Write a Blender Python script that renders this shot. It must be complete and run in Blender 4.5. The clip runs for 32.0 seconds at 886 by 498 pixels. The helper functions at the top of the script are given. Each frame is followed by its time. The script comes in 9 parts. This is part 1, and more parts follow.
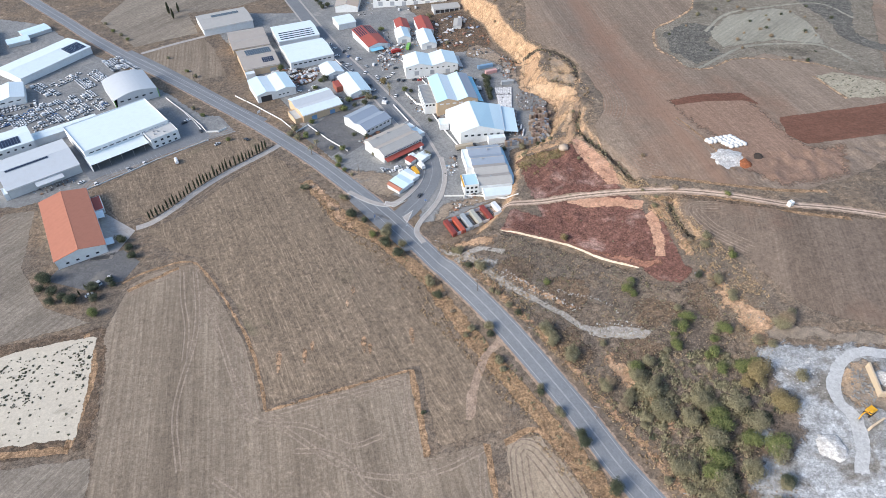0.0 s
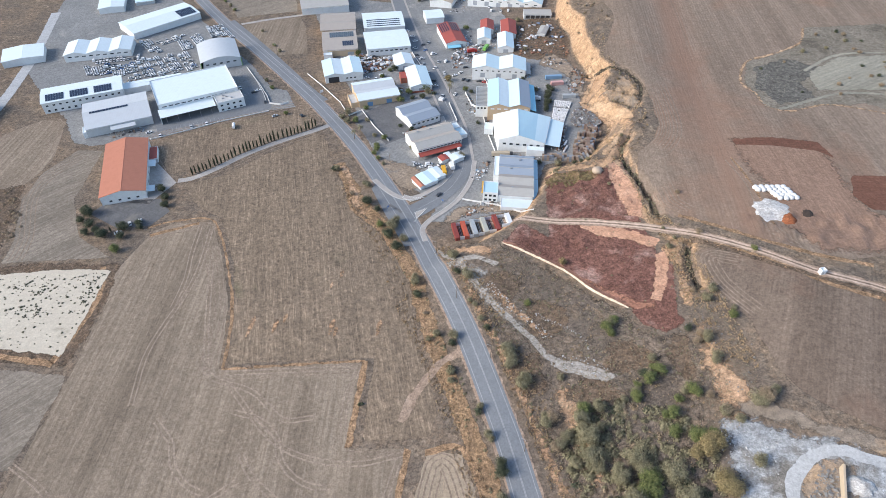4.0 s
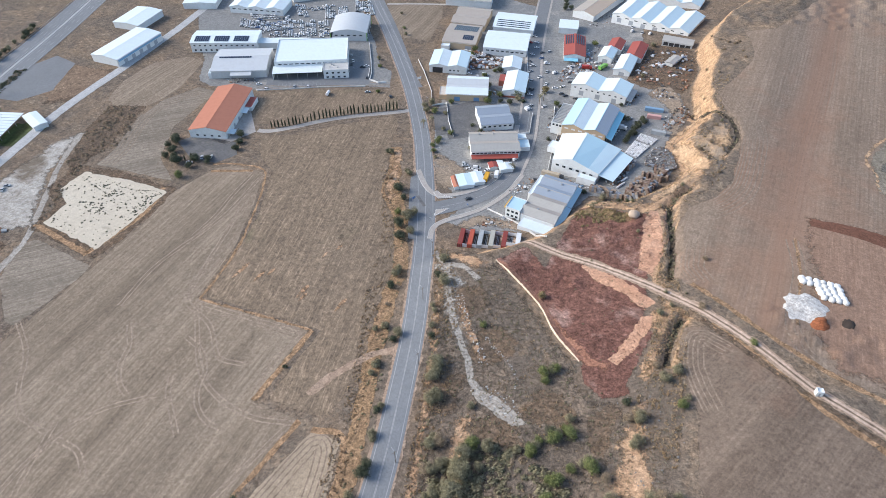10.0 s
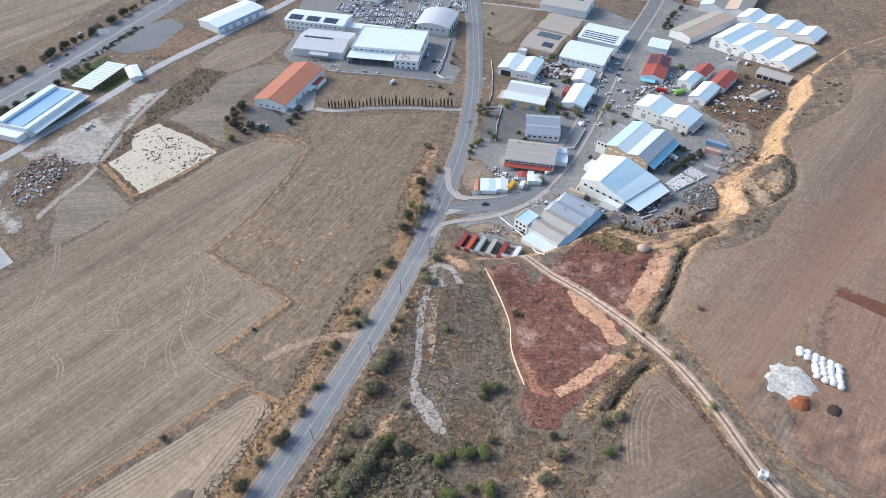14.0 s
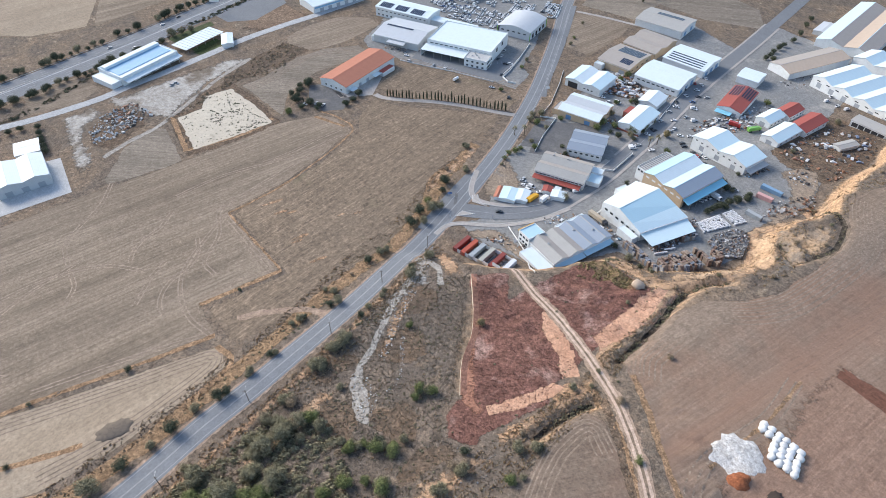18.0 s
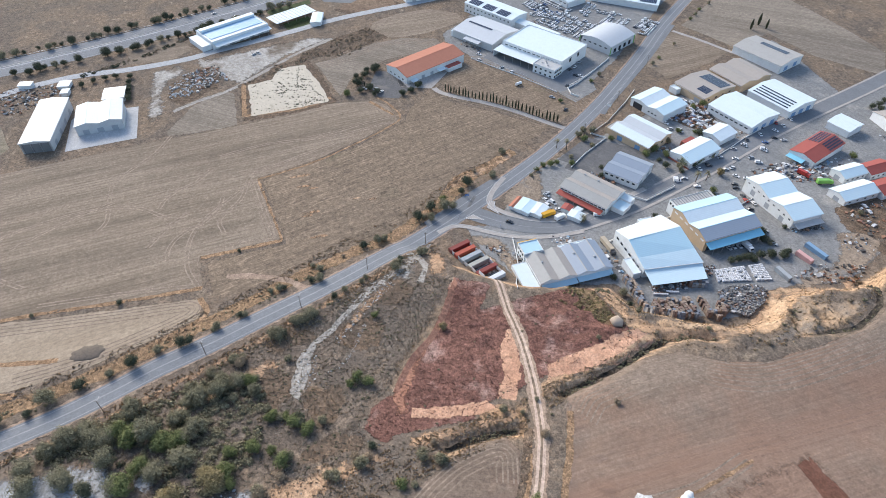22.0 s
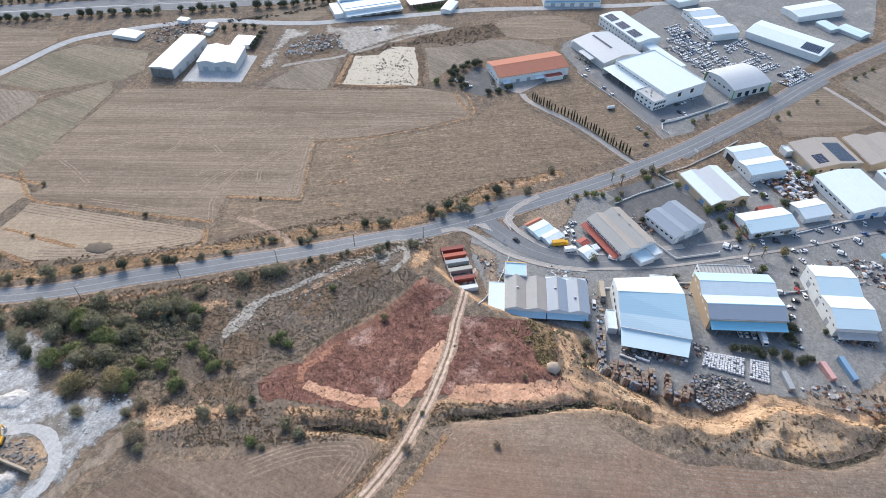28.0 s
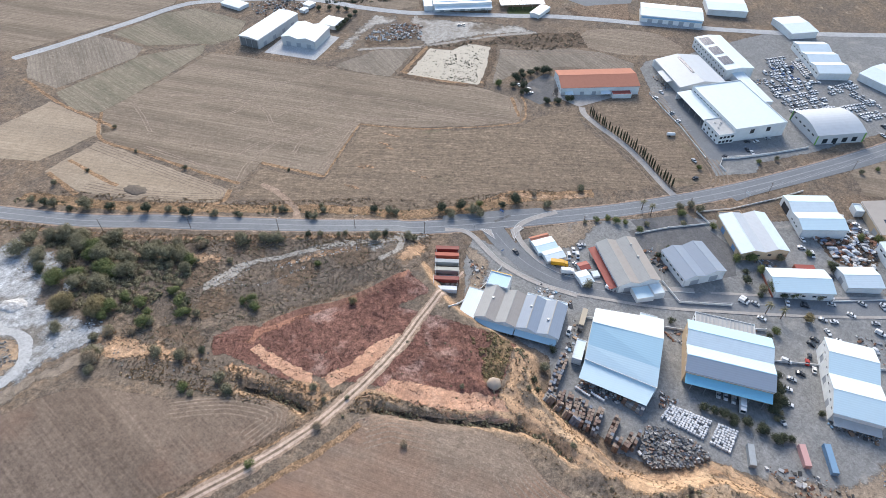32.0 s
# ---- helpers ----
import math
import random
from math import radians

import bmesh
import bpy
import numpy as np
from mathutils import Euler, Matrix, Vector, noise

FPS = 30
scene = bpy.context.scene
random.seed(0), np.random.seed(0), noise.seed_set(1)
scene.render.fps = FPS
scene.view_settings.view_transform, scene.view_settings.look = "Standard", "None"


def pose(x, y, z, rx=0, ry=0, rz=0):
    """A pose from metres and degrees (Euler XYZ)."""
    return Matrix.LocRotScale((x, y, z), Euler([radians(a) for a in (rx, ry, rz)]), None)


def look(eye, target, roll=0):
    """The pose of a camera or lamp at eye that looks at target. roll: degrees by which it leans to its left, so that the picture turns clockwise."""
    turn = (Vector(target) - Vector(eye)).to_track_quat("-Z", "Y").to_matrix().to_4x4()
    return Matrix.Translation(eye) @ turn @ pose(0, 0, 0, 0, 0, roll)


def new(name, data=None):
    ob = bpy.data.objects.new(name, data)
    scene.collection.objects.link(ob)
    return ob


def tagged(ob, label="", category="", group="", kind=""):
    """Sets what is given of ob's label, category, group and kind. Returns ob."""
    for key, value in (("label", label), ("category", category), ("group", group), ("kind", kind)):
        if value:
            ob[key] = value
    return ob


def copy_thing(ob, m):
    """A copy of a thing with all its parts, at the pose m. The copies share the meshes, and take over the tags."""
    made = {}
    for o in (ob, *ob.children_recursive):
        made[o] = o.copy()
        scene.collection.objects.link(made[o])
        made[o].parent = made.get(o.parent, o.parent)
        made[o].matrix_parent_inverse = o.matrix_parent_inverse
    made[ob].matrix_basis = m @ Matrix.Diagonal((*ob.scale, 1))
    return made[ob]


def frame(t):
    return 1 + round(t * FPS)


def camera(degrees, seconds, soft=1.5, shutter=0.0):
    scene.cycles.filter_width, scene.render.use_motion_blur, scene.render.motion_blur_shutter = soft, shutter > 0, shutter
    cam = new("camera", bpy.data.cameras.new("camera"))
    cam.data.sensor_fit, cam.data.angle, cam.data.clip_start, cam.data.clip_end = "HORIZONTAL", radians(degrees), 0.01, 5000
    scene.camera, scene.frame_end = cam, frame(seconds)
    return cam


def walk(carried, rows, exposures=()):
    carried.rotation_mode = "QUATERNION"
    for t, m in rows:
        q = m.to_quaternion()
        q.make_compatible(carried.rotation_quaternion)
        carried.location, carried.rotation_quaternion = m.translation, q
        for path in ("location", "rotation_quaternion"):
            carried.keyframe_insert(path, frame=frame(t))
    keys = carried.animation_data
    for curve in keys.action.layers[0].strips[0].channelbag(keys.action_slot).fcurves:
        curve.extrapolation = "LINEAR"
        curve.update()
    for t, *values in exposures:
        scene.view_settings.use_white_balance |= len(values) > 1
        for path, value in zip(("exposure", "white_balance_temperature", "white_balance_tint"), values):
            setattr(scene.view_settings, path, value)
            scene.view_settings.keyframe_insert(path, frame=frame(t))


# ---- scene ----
cam = camera(71.28, 32.0, soft=0.6)
EXPOSURES = [(0, 0.91), (32, 0.91)]
PATH = [
    (0, (-23.53, 1.43, 231.68), (6.75, 199.84, 36.45), 0.46),
    (1, (-7.75, 0.16, 231.23), (9.63, 200.23, 36.11), 0.54),
    (2, (7.88, -0.03, 230.84), (12.22, 200.79, 35.77), 0.59),
    (3, (23.39, 0.81, 230.49), (14.62, 201.50, 35.44), 0.61),
    (4, (38.79, 2.65, 230.20), (16.90, 202.33, 35.14), 0.60),
    (5, (54.07, 5.47, 229.96), (19.11, 203.25, 34.88), 0.58),
    (6, (69.20, 9.23, 229.77), (21.29, 204.26, 34.66), 0.53),
    (7, (84.13, 13.92, 229.63), (23.46, 205.33, 34.49), 0.48),
    (8, (98.80, 19.51, 229.53), (25.61, 206.47, 34.37), 0.42),
    (9, (113.16, 25.99, 229.48), (27.76, 207.66, 34.29), 0.35),
    (10, (127.11, 33.32, 229.47), (29.90, 208.92, 34.25), 0.28),
    (11, (140.60, 41.48, 229.49), (32.02, 210.25, 34.24), 0.22),
    (12, (153.55, 50.44, 229.55), (34.10, 211.66, 34.25), 0.16),
    (13, (165.88, 60.17, 229.62), (36.13, 213.17, 34.28), 0.11),
    (14, (177.53, 70.64, 229.72), (38.09, 214.77, 34.31), 0.06),
    (15, (188.43, 81.81, 229.82), (39.94, 216.50, 34.34), 0.03),
    (16, (198.52, 93.62, 229.92), (41.68, 218.35, 34.36), 0.02),
    (17, (207.76, 106.05, 230.02), (43.28, 220.34, 34.36), 0.01),
    (18, (216.10, 119.03, 230.10), (44.72, 222.46, 34.32), 0.02),
    (19, (223.52, 132.52, 230.16), (45.97, 224.72, 34.26), 0.05),
    (20, (229.97, 146.45, 230.20), (47.04, 227.10, 34.16), 0.09),
    (21, (235.46, 160.77, 230.20), (47.91, 229.60, 34.02), 0.14),
    (22, (239.97, 175.43, 230.17), (48.57, 232.19, 33.85), 0.20),
    (23, (243.51, 190.35, 230.10), (49.02, 234.85, 33.64), 0.27),
    (24, (246.06, 205.48, 229.99), (49.28, 237.55, 33.40), 0.34),
    (25, (247.66, 220.76, 229.85), (49.36, 240.27, 33.13), 0.41),
    (26, (248.30, 236.15, 229.68), (49.27, 242.98, 32.86), 0.47),
    (27, (248.00, 251.57, 229.50), (49.04, 245.64, 32.58), 0.52),
    (28, (246.77, 267.01, 229.32), (48.70, 248.26, 32.31), 0.55),
    (29, (244.63, 282.41, 229.16), (48.28, 250.83, 32.06), 0.54),
    (30, (241.58, 297.75, 229.05), (47.81, 253.34, 31.87), 0.50),
    (31, (237.60, 313.02, 229.03), (47.31, 255.85, 31.74), 0.40),
    (32, (232.68, 328.21, 229.12), (46.80, 258.40, 31.70), 0.24),
]
walk(cam, [(t, look(eye, target, roll)) for t, eye, target, roll in PATH], EXPOSURES)

# ---- world, sun, exposure ----
SUN_ELEVATION, SUN_AZIMUTH = 30, 250          # degrees; azimuth clockwise from +y
world = bpy.data.worlds.new("sky")
scene.world = world
world.use_nodes = True
wn = world.node_tree.nodes
sky = wn.new("ShaderNodeTexSky")
sky.sky_type = 'NISHITA'
sky.sun_disc = False
sky.sun_elevation, sky.sun_rotation = radians(SUN_ELEVATION), radians(SUN_AZIMUTH)
sky.air_density, sky.dust_density = 1.0, 1.0
wn["Background"].inputs["Strength"].default_value = 0.132
world.node_tree.links.new(sky.outputs[0], wn["Background"].inputs[0])
sun = new("sun", bpy.data.lights.new("sun", 'SUN'))
sun.data.energy, sun.data.angle, sun.data.color = 2.1, radians(26), (1.0, 0.925, 0.835)
az, el = radians(SUN_AZIMUTH), radians(SUN_ELEVATION)
sun.matrix_world = look((0, 0, 300), (-300 * math.sin(az) * math.cos(el), -300 * math.cos(az) * math.cos(el), 300 - 300 * math.sin(el)))

# ---- materials ----
MATS = {}
FADES = {}


def nodes_of(name, rough=0.9, metal=0.0, spec=0.3):
    m = bpy.data.materials.new(name)
    m.use_nodes = True
    b = m.node_tree.nodes["Principled BSDF"]
    b.inputs["Roughness"].default_value = rough
    b.inputs["Metallic"].default_value = metal
    b.inputs["Specular IOR Level"].default_value = spec
    MATS[name] = m
    return m, m.node_tree.nodes, m.node_tree.links, b


def noise_node(n, l, vec, scale, detail=4.0, rough=0.6, dist=0.0):
    t = n.new("ShaderNodeTexNoise")
    t.inputs["Scale"].default_value, t.inputs["Detail"].default_value = scale, detail
    t.inputs["Roughness"].default_value, t.inputs["Distortion"].default_value = rough, dist
    l.new(vec, t.inputs["Vector"])
    return t.outputs["Fac"]


def ramp(n, l, fac, lo, hi):
    r = n.new("ShaderNodeMapRange")
    r.inputs["From Min"].default_value, r.inputs["From Max"].default_value = lo, hi
    l.new(fac, r.inputs["Value"])
    return r.outputs["Result"]


def mixc(n, l, fac, a, b):
    m = n.new("ShaderNodeMix")
    m.data_type = 'RGBA'
    for sock, v in ((m.inputs[0], fac), (m.inputs[6], a), (m.inputs[7], b)):
        if isinstance(v, (int, float)):
            sock.default_value = v
        elif isinstance(v, tuple):
            sock.default_value = (*v, 1)
        else:
            l.new(v, sock)
    return m.outputs[2]


def turned(n, l, vec, angle, sx, sy):
    m = n.new("ShaderNodeMapping")
    m.inputs["Rotation"].default_value = (0, 0, radians(-angle))
    m.inputs["Scale"].default_value = (1, 1, 1)
    l.new(vec, m.inputs["Vector"])
    s = n.new("ShaderNodeMapping")
    s.inputs["Scale"].default_value = (sx, sy, sx)
    l.new(m.outputs[0], s.inputs["Vector"])
    return s.outputs[0]


def speckled(n, l, co, col, amount):
    """Clods, stones and bare spots: lighter and darker grains from a third of a metre to three metres wide."""
    for scale, part_of, seed in ((0.28, 0.6, 3.0), (0.8, 0.8, 0.0), (2.2, 0.9, 7.0)):
        mp = n.new("ShaderNodeMapping")
        mp.inputs["Location"].default_value = (seed, seed, seed)
        l.new(co, mp.inputs["Vector"])
        f = noise_node(n, l, mp.outputs[0], scale, 3, 0.7)
        mr = n.new("ShaderNodeMapRange")
        mr.inputs["From Min"].default_value, mr.inputs["From Max"].default_value = 0.3, 0.7
        mr.inputs["To Min"].default_value, mr.inputs["To Max"].default_value = 1 - amount * part_of * 1.25, 1 + amount * part_of
        l.new(f, mr.inputs["Value"])
        hs = n.new("ShaderNodeHueSaturation")
        l.new(mr.outputs[0], hs.inputs["Value"])
        l.new(col, hs.inputs["Color"])
        col = hs.outputs[0]
    return col


def soil(name, a, b, c, big=0.02, fine=0.7, rows=None, spots=None, bump=0.5, rough=0.95, flecks=0.45, fade=0.0, speck=0.30):
    """Earth: a and b mixed in broad patches, c in fine grain; rows: (angle, spacing, strength); spots: (colour, scale, lo, hi)."""
    m, n, l, bs = nodes_of(name, rough, 0, 0.15)
    co = n.new("ShaderNodeTexCoord").outputs["Object"]
    patch = ramp(n, l, noise_node(n, l, co, big, 5, 0.6, 0.4), 0.35, 0.65)
    col = mixc(n, l, patch, a, b)
    grain = noise_node(n, l, co, fine, 6, 0.7)
    col = mixc(n, l, ramp(n, l, grain, 0.42, 0.72), col, c)
    high = grain
    if rows:
        ang, gap, power = rows
        v = turned(n, l, co, ang, 0.012, 1.0 / gap)
        st = noise_node(n, l, v, 1.0, 4, 0.65, 0.15)
        f = ramp(n, l, st, 0.4, 0.66)
        mu = n.new("ShaderNodeMath")
        mu.operation = 'MULTIPLY'
        mu.inputs[1].default_value = power
        l.new(f, mu.inputs[0])
        col = mixc(n, l, mu.outputs[0], col, c)
        v2 = turned(n, l, co, ang, 0.004, 0.16 / gap)
        st2 = ramp(n, l, noise_node(n, l, v2, 1.0, 3, 0.6), 0.4, 0.62)
        mu2 = n.new("ShaderNodeMath")
        mu2.operation = 'MULTIPLY'
        mu2.inputs[1].default_value = power * 0.9
        l.new(st2, mu2.inputs[0])
        col = mixc(n, l, mu2.outputs[0], col, tuple(v * 0.72 for v in a))
        v3 = turned(n, l, co, ang, 0.10, 1.2)
        fl = ramp(n, l, noise_node(n, l, v3, 1.0, 3, 0.6), 0.52, 0.68)
        mu3 = n.new("ShaderNodeMath")
        mu3.operation = 'MULTIPLY'
        mu3.inputs[1].default_value = flecks
        l.new(fl, mu3.inputs[0])
        col = mixc(n, l, mu3.outputs[0], col, tuple(v * 1.35 for v in c))
        v4 = turned(n, l, co, ang + 3, 0.15, 1.1)
        dk = ramp(n, l, noise_node(n, l, v4, 1.7, 4, 0.7), 0.50, 0.70)
        mu4 = n.new("ShaderNodeMath")
        mu4.operation = 'MULTIPLY'
        mu4.inputs[1].default_value = flecks * 0.8
        l.new(dk, mu4.inputs[0])
        col = mixc(n, l, mu4.outputs[0], col, tuple(v * 0.62 for v in a))
        wv = n.new("ShaderNodeTexWave")
        wv.bands_direction = 'Y'
        wv.inputs["Scale"].default_value = 0.314 / gap
        wv.inputs["Distortion"].default_value, wv.inputs["Detail"].default_value, wv.inputs["Detail Scale"].default_value = 1.6, 2, 0.4
        l.new(turned(n, l, co, ang, 1, 1), wv.inputs["Vector"])
        drill = ramp(n, l, wv.outputs["Fac"], 0.5, 0.95)
        mu5 = n.new("ShaderNodeMath")
        mu5.operation = 'MULTIPLY'
        l.new(drill, mu5.inputs[0])
        l.new(ramp(n, l, noise_node(n, l, co, 0.03, 3), 0.3, 0.75), mu5.inputs[1])
        mu6 = n.new("ShaderNodeMath")
        mu6.operation = 'MULTIPLY'
        mu6.inputs[1].default_value = power * 0.6
        l.new(mu5.outputs[0], mu6.inputs[0])
        col = mixc(n, l, mu6.outputs[0], col, tuple(v * 0.58 for v in a))
        ad = n.new("ShaderNodeMath")
        l.new(st, ad.inputs[0])
        l.new(grain, ad.inputs[1])
        high = ad.outputs[0]
    if spots:
        sc, ss, lo, hi = spots
        col = mixc(n, l, ramp(n, l, noise_node(n, l, co, ss, 5, 0.65, 0.3), lo, hi), col, sc)
    if speck:
        col = speckled(n, l, co, col, speck)
    FADES[name] = fade
    if fade:
        # the sheet frays out over its last metres
        at = n.new("ShaderNodeAttribute")
        at.attribute_name = "edge"
        nz = noise_node(n, l, co, 0.28, 5, 0.7, 0.3)
        ma = n.new("ShaderNodeMath")
        ma.operation = 'MULTIPLY_ADD'
        ma.inputs[1].default_value, ma.inputs[2].default_value = fade * 5, -fade * 2.9
        l.new(nz, ma.inputs[0])
        ad2 = n.new("ShaderNodeMath")
        l.new(ma.outputs[0], ad2.inputs[0])
        l.new(at.outputs["Fac"], ad2.inputs[1])
        l.new(ramp(n, l, ad2.outputs[0], 0.0, fade * (0.35 if fade < 1.5 else 1.1)), bs.inputs["Alpha"])
    l.new(col, bs.inputs["Base Color"])
    bp = n.new("ShaderNodeBump")
    bp.inputs["Strength"].default_value, bp.inputs["Distance"].default_value = bump, 0.5
    l.new(high, bp.inputs["Height"])
    l.new(bp.outputs[0], bs.inputs["Normal"])
    return m


def coat(name, col, dirt=None, rough=0.5, metal=0.0, spread=0.12, seam=0.0, scale=0.35, rand=0.0):
    """Paint, render or sheet metal with dirt in two sizes; seam: spacing of ribs across the local x axis; rand: change of value from piece to piece."""
    m, n, l, bs = nodes_of(name, rough, metal, 0.35)
    co = n.new("ShaderNodeTexCoord").outputs["Object"]
    dirt = dirt or tuple(v * 0.6 for v in col)
    f1 = ramp(n, l, noise_node(n, l, co, scale, 5, 0.65, 0.5), 0.45, 0.8)
    mu = n.new("ShaderNodeMath")
    mu.operation = 'MULTIPLY'
    mu.inputs[1].default_value = spread * 3
    l.new(f1, mu.inputs[0])
    c = mixc(n, l, mu.outputs[0], col, dirt)
    f2 = ramp(n, l, noise_node(n, l, co, scale * 9, 3, 0.7), 0.5, 0.85)
    mu2 = n.new("ShaderNodeMath")
    mu2.operation = 'MULTIPLY'
    mu2.inputs[1].default_value = spread * 2
    l.new(f2, mu2.inputs[0])
    c = mixc(n, l, mu2.outputs[0], c, dirt)
    if rand:
        oi = n.new("ShaderNodeObjectInfo")
        hs = n.new("ShaderNodeHueSaturation")
        mr = n.new("ShaderNodeMapRange")
        mr.inputs["To Min"].default_value, mr.inputs["To Max"].default_value = 1 - rand, 1 + rand * 0.6
        l.new(oi.outputs["Random"], mr.inputs["Value"])
        l.new(mr.outputs[0], hs.inputs["Value"])
        l.new(c, hs.inputs["Color"])
        c = hs.outputs[0]
    if seam:
        w = n.new("ShaderNodeTexWave")
        w.inputs["Scale"].default_value = 0.314 / seam
        w.inputs["Distortion"].default_value = 0
        l.new(co, w.inputs["Vector"])
        line = ramp(n, l, w.outputs["Fac"], 0.9, 1.0)
        mu3 = n.new("ShaderNodeMath")
        mu3.operation = 'MULTIPLY'
        mu3.inputs[1].default_value = 0.16
        l.new(line, mu3.inputs[0])
        c = mixc(n, l, mu3.outputs[0], c, dirt)
        bp = n.new("ShaderNodeBump")
        bp.inputs["Strength"].default_value, bp.inputs["Distance"].default_value = 0.15, 0.08
        l.new(w.outputs["Fac"], bp.inputs["Height"])
        l.new(bp.outputs[0], bs.inputs["Normal"])
    l.new(c, bs.inputs["Base Color"])
    return m


def leafy(name, dark, light):
    m, n, l, bs = nodes_of(name, 0.8, 0, 0.2)
    g = n.new("ShaderNodeNewGeometry")
    col = mixc(n, l, g.outputs["Random Per Island"], dark, light)
    l.new(col, bs.inputs["Base Color"])
    return m


M_BROWN = soil("field_brown", (0.205, 0.16, 0.12), (0.283, 0.225, 0.17), (0.375, 0.303, 0.232), big=0.013, rows=(96, 2.8, 0.68), flecks=0.2, fade=0.35, speck=0.18)
M_PLOUGH = soil("field_stubble_dark", (0.16, 0.124, 0.093), (0.205, 0.158, 0.118), (0.36, 0.272, 0.193), rows=(108, 2.2, 0.3), spots=((0.15, 0.14, 0.085), 0.018, 0.60, 0.75), fine=0.5, flecks=0.5, fade=0.5, speck=0.26)
M_PALE = soil("field_pale_stubble", (0.40, 0.32, 0.238), (0.47, 0.385, 0.29), (0.33, 0.26, 0.192), rows=(100, 3.2, 0.6), flecks=0.25, fade=0.5, speck=0.16)
M_GREYF = soil("field_grey_harrowed", (0.23, 0.192, 0.155), (0.28, 0.238, 0.19), (0.34, 0.29, 0.235), rows=(50, 3.0, 0.7), flecks=0.4, fade=0.5, speck=0.2)
M_EAST = soil("field_east_ploughed", (0.214, 0.161, 0.124), (0.264, 0.201, 0.155), (0.345, 0.268, 0.208), rows=(91, 2.2, 0.55), spots=((0.285, 0.178, 0.126), 0.009, 0.54, 0.72), flecks=0.2, fade=0.5, speck=0.18)
M_SOUTH = soil("field_south_ploughed", (0.166, 0.124, 0.096), (0.206, 0.155, 0.119), (0.28, 0.217, 0.17), rows=(70, 2.2, 0.5), spots=((0.22, 0.136, 0.097), 0.012, 0.54, 0.72), flecks=0.2, fade=0.5, speck=0.2)
M_EAST2 = soil("field_east_red", (0.25, 0.16, 0.115), (0.30, 0.19, 0.138), (0.37, 0.25, 0.185), rows=(94, 2.6, 0.4), fade=3.2, flecks=0.3, speck=0.18)
M_REDLINE = soil("worn_red_way", (0.275, 0.18, 0.131), (0.305, 0.2, 0.147), (0.245, 0.158, 0.116), speck=0.16)
# a broad band of redder soil runs north through the eastern field
n, l = M_EAST.node_tree.nodes, M_EAST.node_tree.links
base = n["Principled BSDF"].inputs["Base Color"]
own = base.links[0].from_socket
co = n.new("ShaderNodeTexCoord").outputs["Object"]
across = n.new("ShaderNodeSeparateXYZ")
l.new(co, across.inputs[0])
off_axis = n.new("ShaderNodeMath")
off_axis.operation, off_axis.inputs[1].default_value = 'SUBTRACT', 166.0
l.new(across.outputs["X"], off_axis.inputs[0])
away = n.new("ShaderNodeMath")
away.operation = 'ABSOLUTE'
l.new(off_axis.outputs[0], away.inputs[0])
warp = n.new("ShaderNodeMath")
warp.operation, warp.inputs[1].default_value = 'MULTIPLY_ADD', 30.0
l.new(noise_node(n, l, turned(n, l, co, 91, 0.01, 0.09), 1.0, 4), warp.inputs[0])
l.new(away.outputs[0], warp.inputs[2])
redder = n.new("ShaderNodeMath")
redder.operation, redder.inputs[1].default_value = 'MULTIPLY', 0.6
l.new(ramp(n, l, warp.outputs[0], 34, 14), redder.inputs[0])
l.new(mixc(n, l, redder.outputs[0], own, (0.31, 0.185, 0.128)), base)
M_REDSOIL = soil("turned_red_soil", (0.15, 0.07, 0.048), (0.19, 0.09, 0.062), (0.23, 0.12, 0.085), rows=(5, 2.2, 0.35), flecks=0.2, fade=0.5, speck=0.2)
M_SCRUB = soil("dry_scrub_ground", (0.17, 0.138, 0.112), (0.24, 0.185, 0.14), (0.095, 0.08, 0.068), big=0.045, fine=0.45, spots=((0.36, 0.265, 0.185), 0.07, 0.60, 0.74), fade=2.6, speck=0.5)
M_PLOT = soil("red_weedy_plot", (0.205, 0.102, 0.08), (0.255, 0.13, 0.10), (0.12, 0.064, 0.053), big=0.045, fine=0.6, spots=((0.43, 0.285, 0.24), 0.05, 0.54, 0.70), fade=0.9, speck=0.48)
M_PLOTSAND = soil("worn_red_earth", (0.54, 0.31, 0.205), (0.61, 0.38, 0.262), (0.43, 0.235, 0.155), big=0.07, fade=1.3, speck=0.24)
M_PLOTPATH = soil("trodden_red_earth", (0.37, 0.185, 0.125), (0.45, 0.235, 0.16), (0.28, 0.14, 0.10), big=0.07, fade=1.6, speck=0.3)
M_STRAWPLOT = soil("tall_straw_growth", (0.20, 0.14, 0.085), (0.27, 0.18, 0.10), (0.12, 0.095, 0.06), big=0.12, fade=1.4, speck=0.5)
M_BANK = soil("eroded_ochre_bank", (0.49, 0.31, 0.188), (0.57, 0.385, 0.245), (0.32, 0.21, 0.137), big=0.055, fine=0.3, spots=((0.26, 0.19, 0.137), 0.045, 0.56, 0.68), fade=1.8, speck=0.3)
M_CREAM = soil("pale_clay_slope", (0.53, 0.355, 0.222), (0.60, 0.43, 0.285), (0.42, 0.28, 0.175), big=0.09, fine=0.3, fade=1.6, speck=0.26)
M_BANKGREY = soil("eroded_grey_bank", (0.27, 0.222, 0.178), (0.35, 0.285, 0.225), (0.19, 0.157, 0.128), big=0.06, fine=0.4, spots=((0.46, 0.32, 0.205), 0.04, 0.49, 0.62), fade=1.8, speck=0.34)
